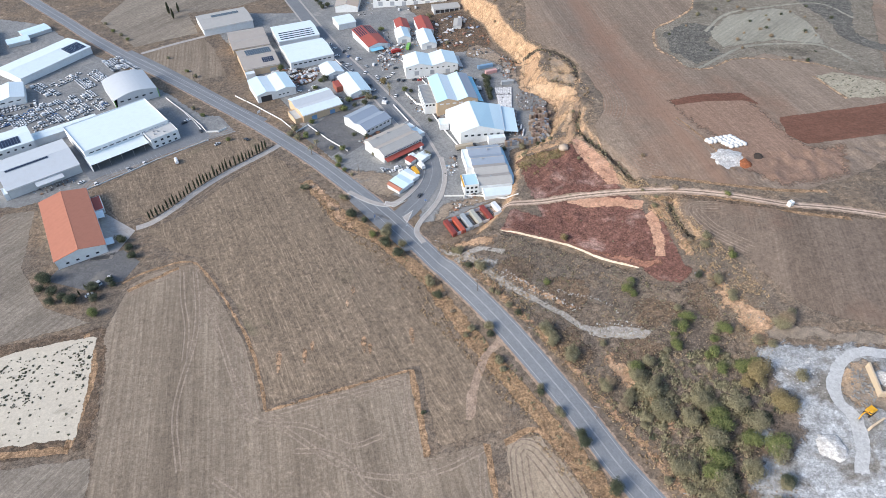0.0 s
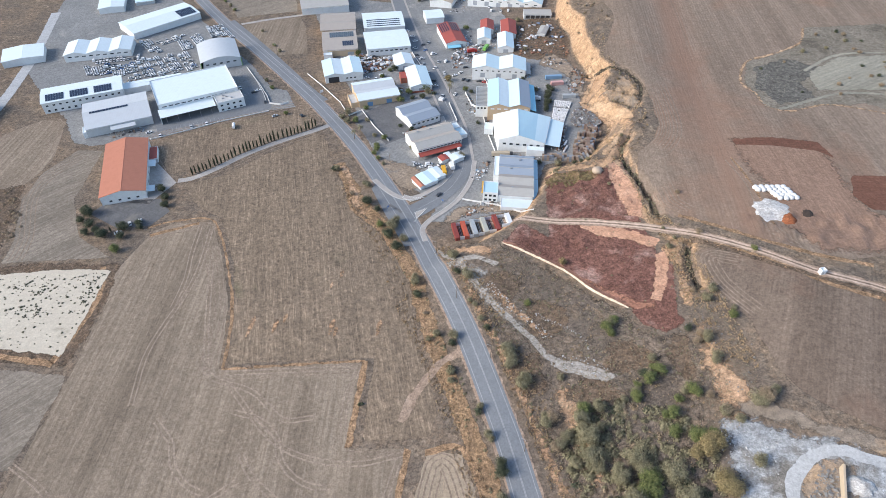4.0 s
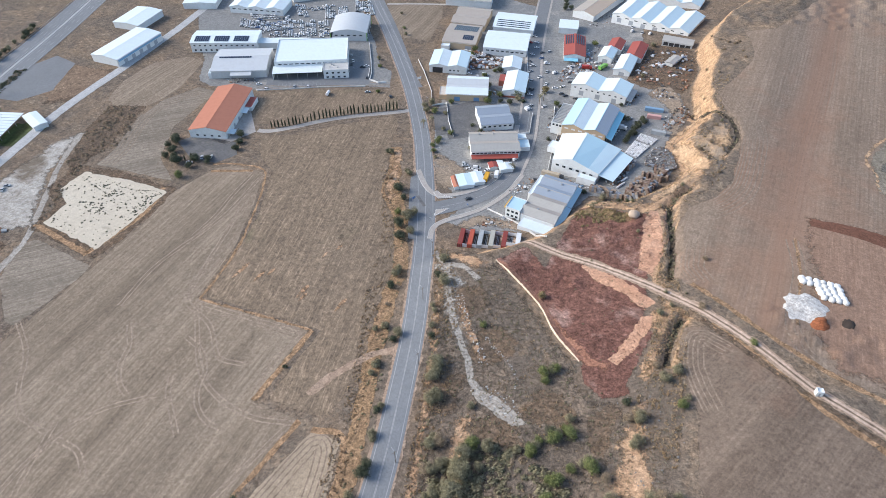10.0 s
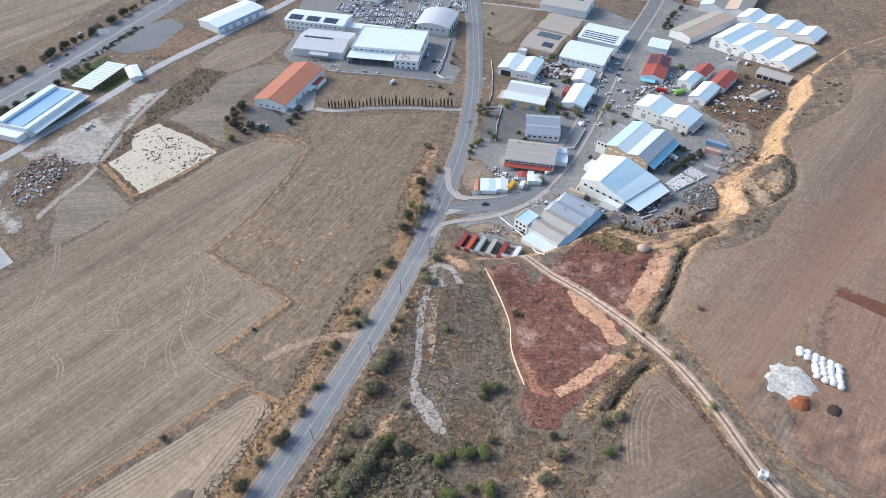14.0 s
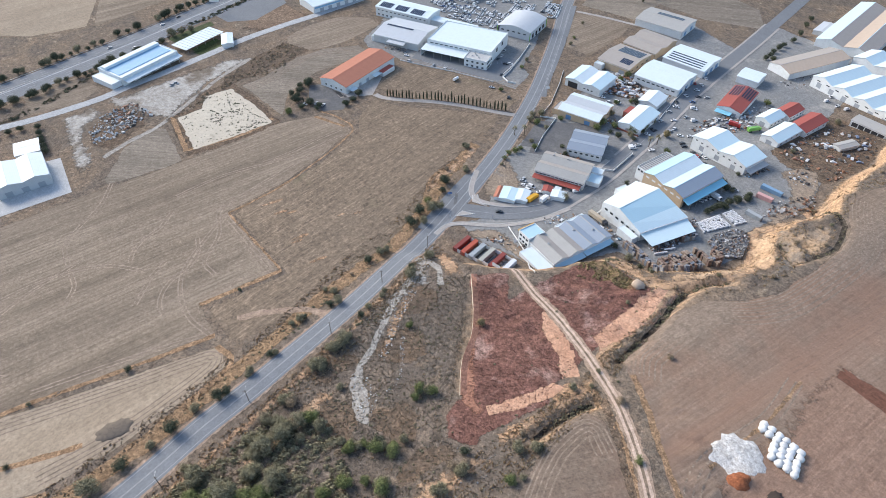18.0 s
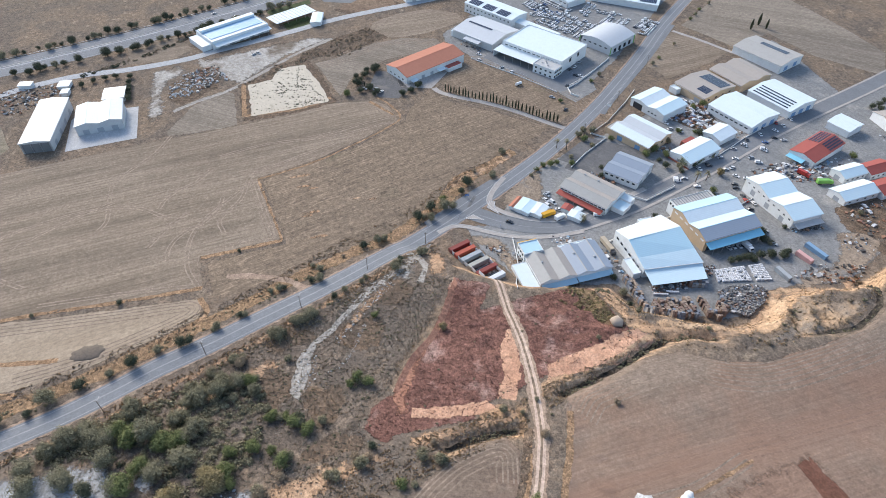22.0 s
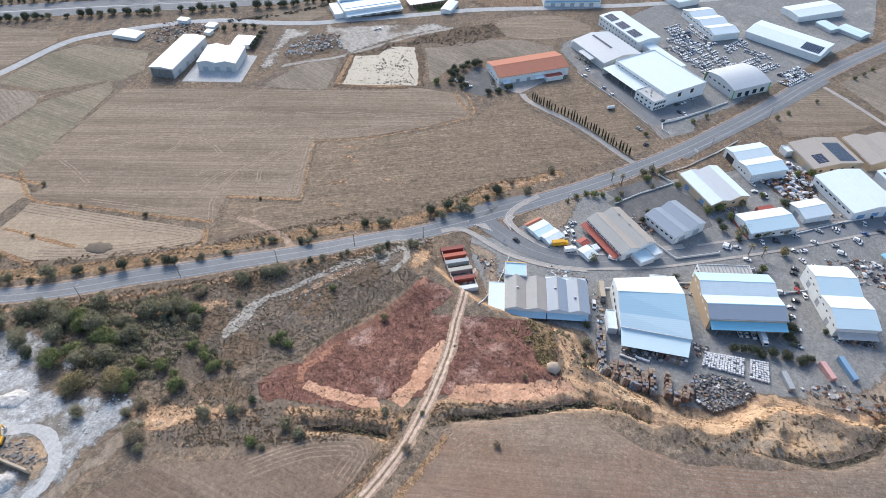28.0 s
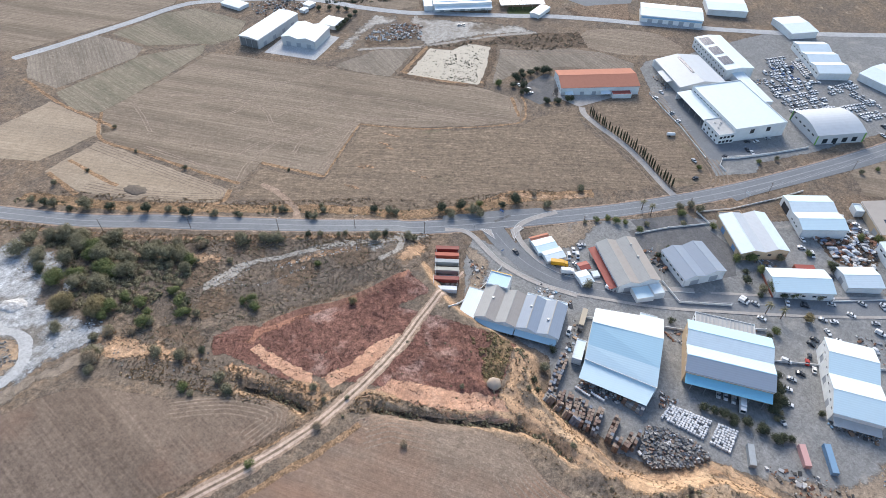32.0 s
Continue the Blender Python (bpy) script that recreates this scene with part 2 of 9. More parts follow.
M_SAND = soil("orange_sand", (0.50, 0.315, 0.19), (0.58, 0.40, 0.265), (0.35, 0.215, 0.135), big=0.08, fade=2.4, speck=0.36)
M_TRACK = soil("dirt_track", (0.38, 0.275, 0.205), (0.45, 0.34, 0.26), (0.28, 0.2, 0.148), big=0.1, fade=0.8, speck=0.28)
M_GRASS = soil("dry_grass_verge", (0.40, 0.26, 0.15), (0.31, 0.20, 0.12), (0.20, 0.14, 0.09), big=0.12, fine=0.6, fade=0.8, speck=0.5)
M_SALT = soil("pale_bare_ground", (0.575, 0.51, 0.415), (0.62, 0.56, 0.46), (0.53, 0.465, 0.37), spots=((0.36, 0.315, 0.25), 0.07, 0.62, 0.72), bump=0.15, fade=0.6, speck=0.08)
M_GRAVEL = soil("pale_gravel", (0.42, 0.395, 0.36), (0.53, 0.505, 0.47), (0.31, 0.275, 0.235), big=0.025, fine=0.25, spots=((0.20, 0.165, 0.13), 0.024, 0.50, 0.60), fade=3.0, speck=0.26)
M_WASH = soil("pale_wash_stones", (0.37, 0.34, 0.305), (0.45, 0.42, 0.38), (0.29, 0.255, 0.22), big=0.1, fade=0.9, speck=0.26)
M_STRAWEDGE = soil("straw_field_edge", (0.44, 0.285, 0.172), (0.35, 0.222, 0.132), (0.22, 0.147, 0.092), big=0.2, fine=0.6, fade=0.25, speck=0.5)
M_GREENF = soil("field_greenish_harrowed", (0.205, 0.19, 0.135), (0.26, 0.22, 0.165), (0.33, 0.275, 0.21), rows=(70, 3.0, 0.7), flecks=0.4, fade=0.4, speck=0.18)
M_DARKSCRUB = soil("dark_dry_scrub", (0.155, 0.115, 0.085), (0.22, 0.15, 0.10), (0.10, 0.082, 0.066), big=0.07, fine=0.5, fade=1.4, speck=0.5)
M_WHITEHEAP = soil("white_lime", (0.54, 0.53, 0.52), (0.64, 0.635, 0.625), (0.38, 0.35, 0.325), big=0.15)
M_TERRACE = soil("grey_green_terrace", (0.27, 0.255, 0.21), (0.33, 0.31, 0.25), (0.40, 0.375, 0.305), rows=(35, 3.2, 0.55), fade=1.2, flecks=0.25, speck=0.14)
M_YARD = soil("yard_gravel", (0.24, 0.243, 0.242), (0.30, 0.30, 0.296), (0.18, 0.182, 0.182), big=0.03, spots=((0.36, 0.345, 0.32), 0.05, 0.57, 0.70), rough=0.9, fade=1.0, speck=0.18)
M_DARKYARD = soil("dark_asphalt_yard", (0.145, 0.145, 0.15), (0.185, 0.183, 0.183), (0.12, 0.12, 0.122), big=0.05, spots=((0.23, 0.215, 0.195), 0.06, 0.58, 0.72), speck=0.12)
M_WHITEEARTH = soil("white_quarry_dust", (0.36, 0.375, 0.39), (0.55, 0.565, 0.58), (0.23, 0.228, 0.222), big=0.03, fine=0.22, spots=((0.21, 0.195, 0.175), 0.04, 0.485, 0.585), fade=2.4, speck=0.34)
M_HILL = soil("grey_scrub_hill", (0.235, 0.205, 0.165), (0.30, 0.26, 0.21), (0.15, 0.135, 0.105), big=0.03, spots=((0.14, 0.12, 0.095), 0.035, 0.55, 0.68), fade=1.2, speck=0.32)
M_HILLDARK = soil("dark_grey_scrub", (0.155, 0.145, 0.128), (0.20, 0.188, 0.165), (0.10, 0.094, 0.083), big=0.07, fine=0.5, fade=1.4, speck=0.45)
M_ASPHALT = soil("asphalt", (0.215, 0.227, 0.243), (0.25, 0.262, 0.278), (0.18, 0.19, 0.203), big=0.03, fine=1.2, bump=0.1, rough=0.85, speck=0.08)
M_ASPHALT2 = soil("old_asphalt", (0.20, 0.21, 0.224), (0.235, 0.246, 0.26), (0.168, 0.177, 0.188), big=0.03, fine=1.2, bump=0.1, rough=0.85, speck=0.08)
M_PAVE = soil("concrete_pavement", (0.40, 0.37, 0.345), (0.46, 0.43, 0.40), (0.34, 0.31, 0.29), big=0.2, fine=1.5, bump=0.1, speck=0.10)
M_CONC = soil("concrete_pad", (0.50, 0.50, 0.50), (0.58, 0.58, 0.58), (0.42, 0.42, 0.42), big=0.1, fine=1.0, bump=0.1, speck=0.10)
M_PALEROAD = soil("pale_quarry_road", (0.45, 0.455, 0.46), (0.51, 0.515, 0.52), (0.38, 0.385, 0.39), big=0.1, fade=0.4, speck=0.15)
M_TYRETRACK = soil("tyre_marks", (0.325, 0.255, 0.198), (0.30, 0.235, 0.182), (0.36, 0.285, 0.225))
M_HEADROW = soil("headland_rows", (0.275, 0.214, 0.166), (0.30, 0.235, 0.182), (0.24, 0.185, 0.142))
M_DIRTYARD = soil("trampled_dirt_yard", (0.30, 0.235, 0.178), (0.38, 0.305, 0.235), (0.21, 0.165, 0.127), big=0.05, spots=((0.25, 0.245, 0.235), 0.04, 0.55, 0.68), fade=2.0, speck=0.3)
M_LINE = coat("road_paint", (0.40, 0.405, 0.41), (0.26, 0.265, 0.275), 0.7, spread=0.28, scale=0.15)

# ---- the lie of the land ----
TOE = [(-60, 190), (-10, 215), (8, 226), (22, 238), (38, 252), (52, 268), (58, 282), (64, 300), (68, 313), (85, 318), (96, 335), (106, 352),
       (107, 367), (97, 383), (95, 400), (100, 420), (101, 436), (92, 455), (88, 478), (87, 510), (76, 536), (76, 560), (80, 600), (110, 680)]
EDGE = [(120, 262), (116, 280), (115, 300), (117, 315), (127, 330), (132, 345), (131, 375), (128, 400), (122, 415), (112, 429), (105, 441),
        (108, 458), (113.5, 480), (118, 503), (117, 518), (110, 540), (104, 554), (125, 565), (180, 590), (260, 640)]
DITCH_1 = [(124.6, 259), (122.2, 272), (118.2, 289), (113.2, 304), (110.6, 316), (112.2, 326), (117, 336)]
DITCH_2 = [(135.6, 208), (134.3, 215), (134, 222.5), (134.2, 230), (135.8, 236)]
GULLY = [(110.5, 382), (117, 376.5), (124, 371.5)]
GULLY_2 = [(118.8, 388), (126.6, 382.5)]
DITCH_3 = [(126, 372), (128.6, 384), (129.6, 397), (124, 412), (118, 420.5), (103, 430.5), (94, 438)]

TRACK = [(30, 262), (45, 259.7), (58, 258.5), (70.6, 256.8), (88.4, 255.4), (109.7, 251.8), (126, 247.7), (141, 243), (163, 232), (187, 217), (208, 209.5), (250, 190)]


def seg_dist(x, y, line):
    d = np.full(np.shape(x), 1e9)
    for (ax, ay), (bx, by) in zip(line, line[1:]):
        ux, uy = bx - ax, by - ay
        t = np.clip(((x - ax) * ux + (y - ay) * uy) / (ux * ux + uy * uy), 0, 1)
        d = np.minimum(d, np.hypot(x - ax - t * ux, y - ay - t * uy))
    return d


def inside(x, y, poly):
    c = np.zeros(np.shape(x), bool)
    for (ax, ay), (bx, by) in zip(poly, poly[1:] + poly[:1]):
        if ay != by:
            c ^= ((ay > y) != (by > y)) & (x < (bx - ax) * (y - ay) / (by - ay) + ax)
    return c


def ease(t):
    t = np.clip(t, 0, 1)
    return t * t * (3 - 2 * t)


def ripple(x, y, size, seed):
    """A soft random relief about 1 high."""
    r = np.random.RandomState(seed)
    out = 0
    for k in range(7):
        a, p, f = r.uniform(0, 6.28), r.uniform(0, 6.28), r.uniform(0.6, 1.8) / size
        out = out + np.sin((x * math.cos(a) + y * math.sin(a)) * f * 6.28 + p + 1.3 * np.sin(y * f * 3 + p))
    return out / 4


def terrain(x, y):
    x, y = np.asarray(x, float), np.asarray(y, float)
    f = sum(np.interp(x + o, [-600, -300, -160, -77, -10, 30, 44, 68, 95, 125, 140, 190, 300, 700],
                      [-12, -9.5, -7.5, -3.3, .8, 6, 8.3, 9.3, 13.5, 18.5, 20.5, 24, 27, 34]) for o in (-8, -4, 0, 4, 8)) / 5
    ys = .035 - .02 * ease((-x - 60) / 120)
    east = f - .055 * np.clip(y - 290, -90, 110) * ease((x - 120) / 60)
    k = ease((x + 45) / 60)
    low = f * (1 - k) + np.minimum(f, .3 + .075 * x) * k - ys * np.maximum(0, y - 270)
    low = low + (1.1 - 1.9 * ease((y - 140) / 120)) * ease((x + 90) / 60) * ease((70 - x) / 50)
    k = ease((x + 5) / 30)
    south = f + 1.1 * ease((x + 90) / 60) * ease((70 - x) / 50)
    east = low * (1 - k) * ease((y - 150) / 90) + south * (1 - k) * (1 - ease((y - 150) / 90)) + east * k
    yard = inside(x, y, TOE + [(110, 3000), (-3000, 3000), (-3000, 190)])
    beyond = inside(x, y, EDGE + [(3000, 640), (3000, 262)])
    dt, de = seg_dist(x, y, TOE), seg_dist(x, y, EDGE)
    w = np.minimum(dt + de, 8 + 4 * ease((y - 300) / 40))
    s = np.where(yard, 0, np.where(beyond, 1, ease(dt / np.maximum(w, 1))))
    bank = np.where(~yard & ~beyond & (y > 235), ease(de / 6) * ease(dt / 6), 0)
    bank = bank * ease((seg_dist(x, y, TRACK) - 5) / 12)
    ditch = np.minimum(np.minimum(seg_dist(x, y, DITCH_1), seg_dist(x, y, DITCH_2)), seg_dist(x, y, GULLY))
    small = np.minimum(seg_dist(x, y, GULLY_2), seg_dist(x, y, DITCH_3))
    gully = np.abs(ripple(x, y, 13, 4)) * 1.5 + np.abs(ripple(x, y, 30, 6)) * 1.2 - 1.4
    return low * (1 - s) + east * s + bank * gully - 3.6 * np.exp(-(ditch / 1.8) ** 2) - 2.2 * np.exp(-(small / 1.7) ** 2)


GS, GX0, GY0, GNX, GNY = 2.5, -580.0, -320.0, 440, 464
gx, gy = np.meshgrid(GX0 + GS * np.arange(GNX + 1), GY0 + GS * np.arange(GNY + 1))
GZ = terrain(gx, gy)


def zat(x, y):
    """The height of the ground sheet at a point."""
    fx, fy = (x - GX0) / GS, (y - GY0) / GS
    i, j = int(np.clip(fx, 0, GNX - 1)), int(np.clip(fy, 0, GNY - 1))
    u, v = fx - i, fy - j
    a, b, c, d = GZ[j, i], GZ[j, i + 1], GZ[j + 1, i + 1], GZ[j + 1, i]
    return float(a + (b - a) * u + (c - b) * v if u >= v else a + (d - a) * v + (c - d) * u)


def mesh_object(name, verts, faces, material, smooth=False):
    me = bpy.data.meshes.new(name)
    me.from_pydata([tuple(v) for v in verts], [], faces)
    me.materials.append(material)
    if smooth:
        me.polygons.foreach_set("use_smooth", [True] * len(me.polygons))
    me.update()
    return new(name, me)


def clip_half(poly, ax, limit, keep_less):
    """A polygon of (x, y) cut by the line where coordinate ax equals limit."""
    out = []
    for p, q in zip(poly, poly[1:] + poly[:1]):
        dp, dq = (limit - p[ax], limit - q[ax]) if keep_less else (p[ax] - limit, q[ax] - limit)
        if dp >= 0:
            out.append(p)
        if (dp > 0 > dq) or (dp < 0 < dq):
            t = dp / (dp - dq)
            out.append((p[0] + (q[0] - p[0]) * t, p[1] + (q[1] - p[1]) * t))
    return out


def clip_diag(poly, x0, y0, lower):
    out = []
    for p, q in zip(poly, poly[1:] + poly[:1]):
        dp, dq = (p[0] - x0) - (p[1] - y0), (q[0] - x0) - (q[1] - y0)
        if not lower:
            dp, dq = -dp, -dq
        if dp >= 0:
            out.append(p)
        if (dp > 0 > dq) or (dp < 0 < dq):
            t = dp / (dp - dq)
            out.append((p[0] + (q[0] - p[0]) * t, p[1] + (q[1] - p[1]) * t))
    return out


def area2(p):
    return sum(a[0] * b[1] - b[0] * a[1] for a, b in zip(p, p[1:] + p[:1]))


def drape(name, poly, lift, material, label, category="ground"):
    """A sheet that covers the polygon and lies on the ground, lift above it."""
    if area2(poly) < 0:
        poly = poly[::-1]
    xs, ys = [p[0] for p in poly], [p[1] for p in poly]
    i0, i1 = max(0, int((min(xs) - GX0) / GS)), min(GNX - 1, int((max(xs) - GX0) / GS))
    j0, j1 = max(0, int((min(ys) - GY0) / GS)), min(GNY - 1, int((max(ys) - GY0) / GS))
    cut = set()
    for (ax, ay), (bx, by) in zip(poly, poly[1:] + poly[:1]):
        k = max(2, int(math.hypot(bx - ax, by - ay) / 0.4))
        for t in np.linspace(0, 1, k):
            cut.add((int((ax + (bx - ax) * t - GX0) / GS), int((ay + (by - ay) * t - GY0) / GS)))
    ii, jj = np.meshgrid(np.arange(i0, i1 + 1), np.arange(j0, j1 + 1))
    full = inside(GX0 + (ii + 0.5) * GS, GY0 + (jj + 0.5) * GS, poly)
    verts, faces, index = [], [], {}

    def corner(i, j):
        return shared(GX0 + i * GS, GY0 + j * GS, GZ[j, i] + lift)

    def shared(x, y, z):
        key = (round(x * 500), round(y * 500))
        if key not in index:
            index[key] = len(verts)
            verts.append((x, y, z))
        return index[key]

    for i, j, f in zip(ii.ravel().tolist(), jj.ravel().tolist(), full.ravel().tolist()):
        if f and (i, j) not in cut:
            a, b, c, d = corner(i, j), corner(i + 1, j), corner(i + 1, j + 1), corner(i, j + 1)
            faces += [(a, b, c), (a, c, d)]
    columns = {}
    for i, j in cut:
        if i0 <= i <= i1 and j0 <= j <= j1:
            columns.setdefault(i, []).append(j)
    for i, js in columns.items():
        x0 = GX0 + i * GS
        strip = clip_half(clip_half(poly, 0, x0, False), 0, x0 + GS, True)
        for j in js:
            y0 = GY0 + j * GS
            cell = clip_half(clip_half(strip, 1, y0, False), 1, y0 + GS, True)
            for lower in (True, False):
                piece = clip_diag(cell, x0, y0, lower)
                slim = []
                for p in piece:
                    if not slim or math.hypot(p[0] - slim[-1][0], p[1] - slim[-1][1]) > 1e-4:
                        slim.append(p)
                if len(slim) > 1 and math.hypot(slim[0][0] - slim[-1][0], slim[0][1] - slim[-1][1]) < 1e-4:
                    slim.pop()
                if len(slim) > 2 and area2(slim) > 1e-3:
                    loop = []
                    a, b, c, d = GZ[j, i], GZ[j, i + 1], GZ[j + 1, i + 1], GZ[j + 1, i]
                    for px_, py_ in slim:
                        u, v = (px_ - x0) / GS, (py_ - y0) / GS
                        z = a + (b - a) * u + (c - b) * v if lower else a + (d - a) * v + (c - d) * u
                        k = shared(px_, py_, z + lift)
                        if k not in loop:
                            loop.append(k)
                    if len(loop) > 2:
                        faces.append(tuple(loop))
    ob = mesh_object(name, verts, faces, material, True)
    v = np.array(verts)
    round_it = sum(math.hypot(b[0] - a[0], b[1] - a[1]) for a, b in zip(poly, poly[1:] + poly[:1]))
    firm = 1.25 * FADES.get(material.name, 0) * max(0.0, 1 - area2(poly) / round_it / 9)
    ob.data.attributes.new("edge", 'FLOAT', 'POINT').data.foreach_set("value", (seg_dist(v[:, 0], v[:, 1], poly + poly[:1]) + firm).astype(np.float32))
    return tagged(ob, label, category, kind="structure")


def smooth_line(pts, step=4.0):
    """Points every few metres along a soft curve through pts."""
    p = [np.array(q, float) for q in pts]
    p = [2 * p[0] - p[1]] + p + [2 * p[-1] - p[-2]]
    out = []
    for a, b, c, d in zip(p, p[1:], p[2:], p[3:]):
        k = max(1, int(np.linalg.norm(c - b) / step))
        for t in np.arange(k) / k:
            out.append(0.5 * (2 * b + (c - a) * t + (2 * a - 5 * b + 4 * c - d) * t * t + (3 * b - a - 3 * c + d) * t ** 3))
    out.append(p[-2])
    return out


def side_line(pts, off):
    """The soft line moved off metres to its left."""
    out = []
    for k, p in enumerate(pts):
        d = pts[min(k + 1, len(pts) - 1)] - pts[max(k - 1, 0)]
        d = d / max(1e-6, np.linalg.norm(d))
        out.append(np.array((p[0] - d[1] * off, p[1] + d[0] * off)))
    return out


def band(pts, left, right, wobble=0.0, seed=1, step=4.0):
    """The polygon of a strip along a line, with uneven edges where wobble is given."""
    r = random.Random(seed)
    s = smooth_line(pts, step)
    a = [tuple(p) for p in side_line(s, left)]
    b = [tuple(p) for p in side_line(s, -right)]
    if wobble:
        a = [(x + r.uniform(-wobble, wobble), y + r.uniform(-wobble, wobble)) for x, y in a]
        b = [(x + r.uniform(-wobble, wobble), y + r.uniform(-wobble, wobble)) for x, y in b]
    return a + b[::-1]


def rough_edge(poly, amount=0.8, step=5.0, seed=1):
    """A polygon with soft, uneven edges."""
    r = random.Random(seed)
    out = []
    for a, b in zip(poly, poly[1:] + poly[:1]):
        k = max(1, int(math.hypot(b[0] - a[0], b[1] - a[1]) / step))
        for t in range(k):
            u = t / k
            out.append((a[0] + (b[0] - a[0]) * u + r.uniform(-amount, amount), a[1] + (b[1] - a[1]) * u + r.uniform(-amount, amount)))
    return out


def ribbon(name, pts, half, lift, material, label, category="road marking", dash=0.0, gap=0.0):
    """A painted line on the ground along soft points."""
    verts, faces = [], []
    s = smooth_line(pts, 1.5)
    a, b = side_line(s, half), side_line(s, -half)
    run, on = 0.0, True
    for k in range(len(s) - 1):
        step = float(np.linalg.norm(s[k + 1] - s[k]))
        if dash:
            on = (run % (dash + gap)) < dash
        run += step
        if on:
            n0 = len(verts)
            for q in (b[k], b[k + 1], a[k + 1], a[k]):
                verts.append((q[0], q[1], zat(q[0], q[1]) + lift))
            faces.append((n0, n0 + 1, n0 + 2, n0 + 3))
    return tagged(mesh_object(name, verts, faces, material), label, category, kind="structure")


# the one sheet of ground, with a wide coarse rim out to the horizon
verts = np.stack([gx.ravel(), gy.ravel(), GZ.ravel()], 1).tolist()
W1 = GNX + 1
faces = []
for j in range(GNY):
    for i in range(GNX):
        a = j * W1 + i
        faces += [(a, a + 1, a + W1 + 1), (a, a + W1 + 1, a + W1)]
rim = [(i, 0) for i in range(0, GNX, 20)] + [(GNX, j) for j in range(0, GNY, 16)] + [(i, GNY) for i in range(GNX, 0, -20)] + [(0, j) for j in range(GNY, 0, -16)]
n0 = len(verts)
for i, j in rim:
    x, y, z = verts[j * W1 + i]
    s = 4200 / max(abs(x + 30), abs(y - 250))
    verts.append((-30 + (x + 30) * s, 250 + (y - 250) * s, -20 if x < 0 else 30))
for k in range(len(rim)):
    (i, j), (i2, j2) = rim[k], rim[(k + 1) % len(rim)]
    faces.append((j * W1 + i, n0 + k, n0 + (k + 1) % len(rim), j2 * W1 + i2))
M_BASE, n, l, bs = nodes_of("open_ground", 0.95, 0, 0.15)
co = n.new("ShaderNodeTexCoord").outputs["Object"]
c = mixc(n, l, ramp(n, l, noise_node(n, l, co, 0.035, 5, 0.6, 0.6), 0.4, 0.62), (0.185, 0.147, 0.117), (0.28, 0.203, 0.142))
c = mixc(n, l, ramp(n, l, noise_node(n, l, co, 0.45, 6, 0.7), 0.42, 0.7), c, (0.15, 0.125, 0.10))
c = mixc(n, l, ramp(n, l, noise_node(n, l, co, 0.12, 5, 0.65), 0.6, 0.74), c, (0.42, 0.33, 0.24))
geo = n.new("ShaderNodeNewGeometry")
sep = n.new("ShaderNodeSeparateXYZ")
l.new(geo.outputs["Normal"], sep.inputs[0])
steep = ramp(n, l, sep.outputs["Z"], 0.93, 0.80)
cream = mixc(n, l, ramp(n, l, noise_node(n, l, co, 0.16, 5, 0.6, 0.5), 0.4, 0.65), (0.53, 0.355, 0.22), (0.44, 0.28, 0.17))
cream = mixc(n, l, ramp(n, l, noise_node(n, l, co, 0.5, 5, 0.7), 0.55, 0.72), cream, (0.36, 0.26, 0.18))
c = mixc(n, l, steep, c, cream)
c = speckled(n, l, co, c, 0.4)
l.new(c, bs.inputs["Base Color"])
bp = n.new("ShaderNodeBump")
bp.inputs["Strength"].default_value, bp.inputs["Distance"].default_value = 0.6, 0.5
l.new(noise_node(n, l, co, 0.5, 6, 0.7), bp.inputs["Height"])
l.new(bp.outputs[0], bs.inputs["Normal"])
tagged(mesh_object("ground", verts, faces, M_BASE, True), "open dry brown scrubland falling from an ochre bank", "ground", kind="structure")

# ---- fields, tracks, roads ----
PLOT = [(43.5, 238.9), (53.6, 255.9), (67.7, 245.2), (66, 301), (110, 303), (110.8, 280), (121.5, 226), (126.6, 221.5), (124, 192), (128, 186.2), (117, 180.8),
        (107.6, 185), (103.2, 195.7), (76, 218.4)]
FIELD_1 = [(-22, -13), (-68, -9), (-130, -4), (-136, 40), (-141, 84), (-146, 140), (-152, 186), (-158, 208), (-152, 240), (-143, 247), (-121, 250), (-110, 233), (-98.5, 212), (-88, 189), (-83, 172), (-78.5, 152), (-13.7, 160.5), (-11.8, 118.8), (12.8, 119.9), (11, 81), (8, 44.5), (4.6, 12.6)]
FIELD_2 = [(-75.6, 154), (-83, 181), (-94, 213), (-106, 235), (-118, 253), (-135, 262), (-153, 282), (-130, 295), (-112, 319), (-95, 336), (-86, 347), (-76, 337), (-65, 311), (-54, 289),
           (-47, 267), (-26, 250), (-15, 234), (-3.5, 220.5), (0.5, 207), (5.5, 188), (10.5, 168), (18, 150), (23, 138), (21, 125), (-6.7, 121.5), (-9.5, 162.7)]
drape("field", rough_edge(FIELD_1, 0.5, 6, 1), 0.05, M_BROWN, "wide harrowed brown field with faint row lines", "field")
drape("field", rough_edge(FIELD_2, 0.6, 5, 2), 0.05, M_PLOUGH, "dark stubble field with coarse plough rows", "field")
drape("field", rough_edge([(7.8, 12.7), (11.5, 47), (16, 84), (20, 119), (34, 119.7), (44, 96.5), (52, 69), (55, 44), (48, 12)], 0.5, 6, 3), 0.05, M_PALE, "pale straw-coloured stubble field beside the road", "field")
drape("field", rough_edge([(-20, -55), (-12, -12), (-7, 14), (4, 6), (41, 0), (60, -60)], 0.5, 6, 4), 0.05, M_PALE, "pale stubble field at the bend of the road", "field")
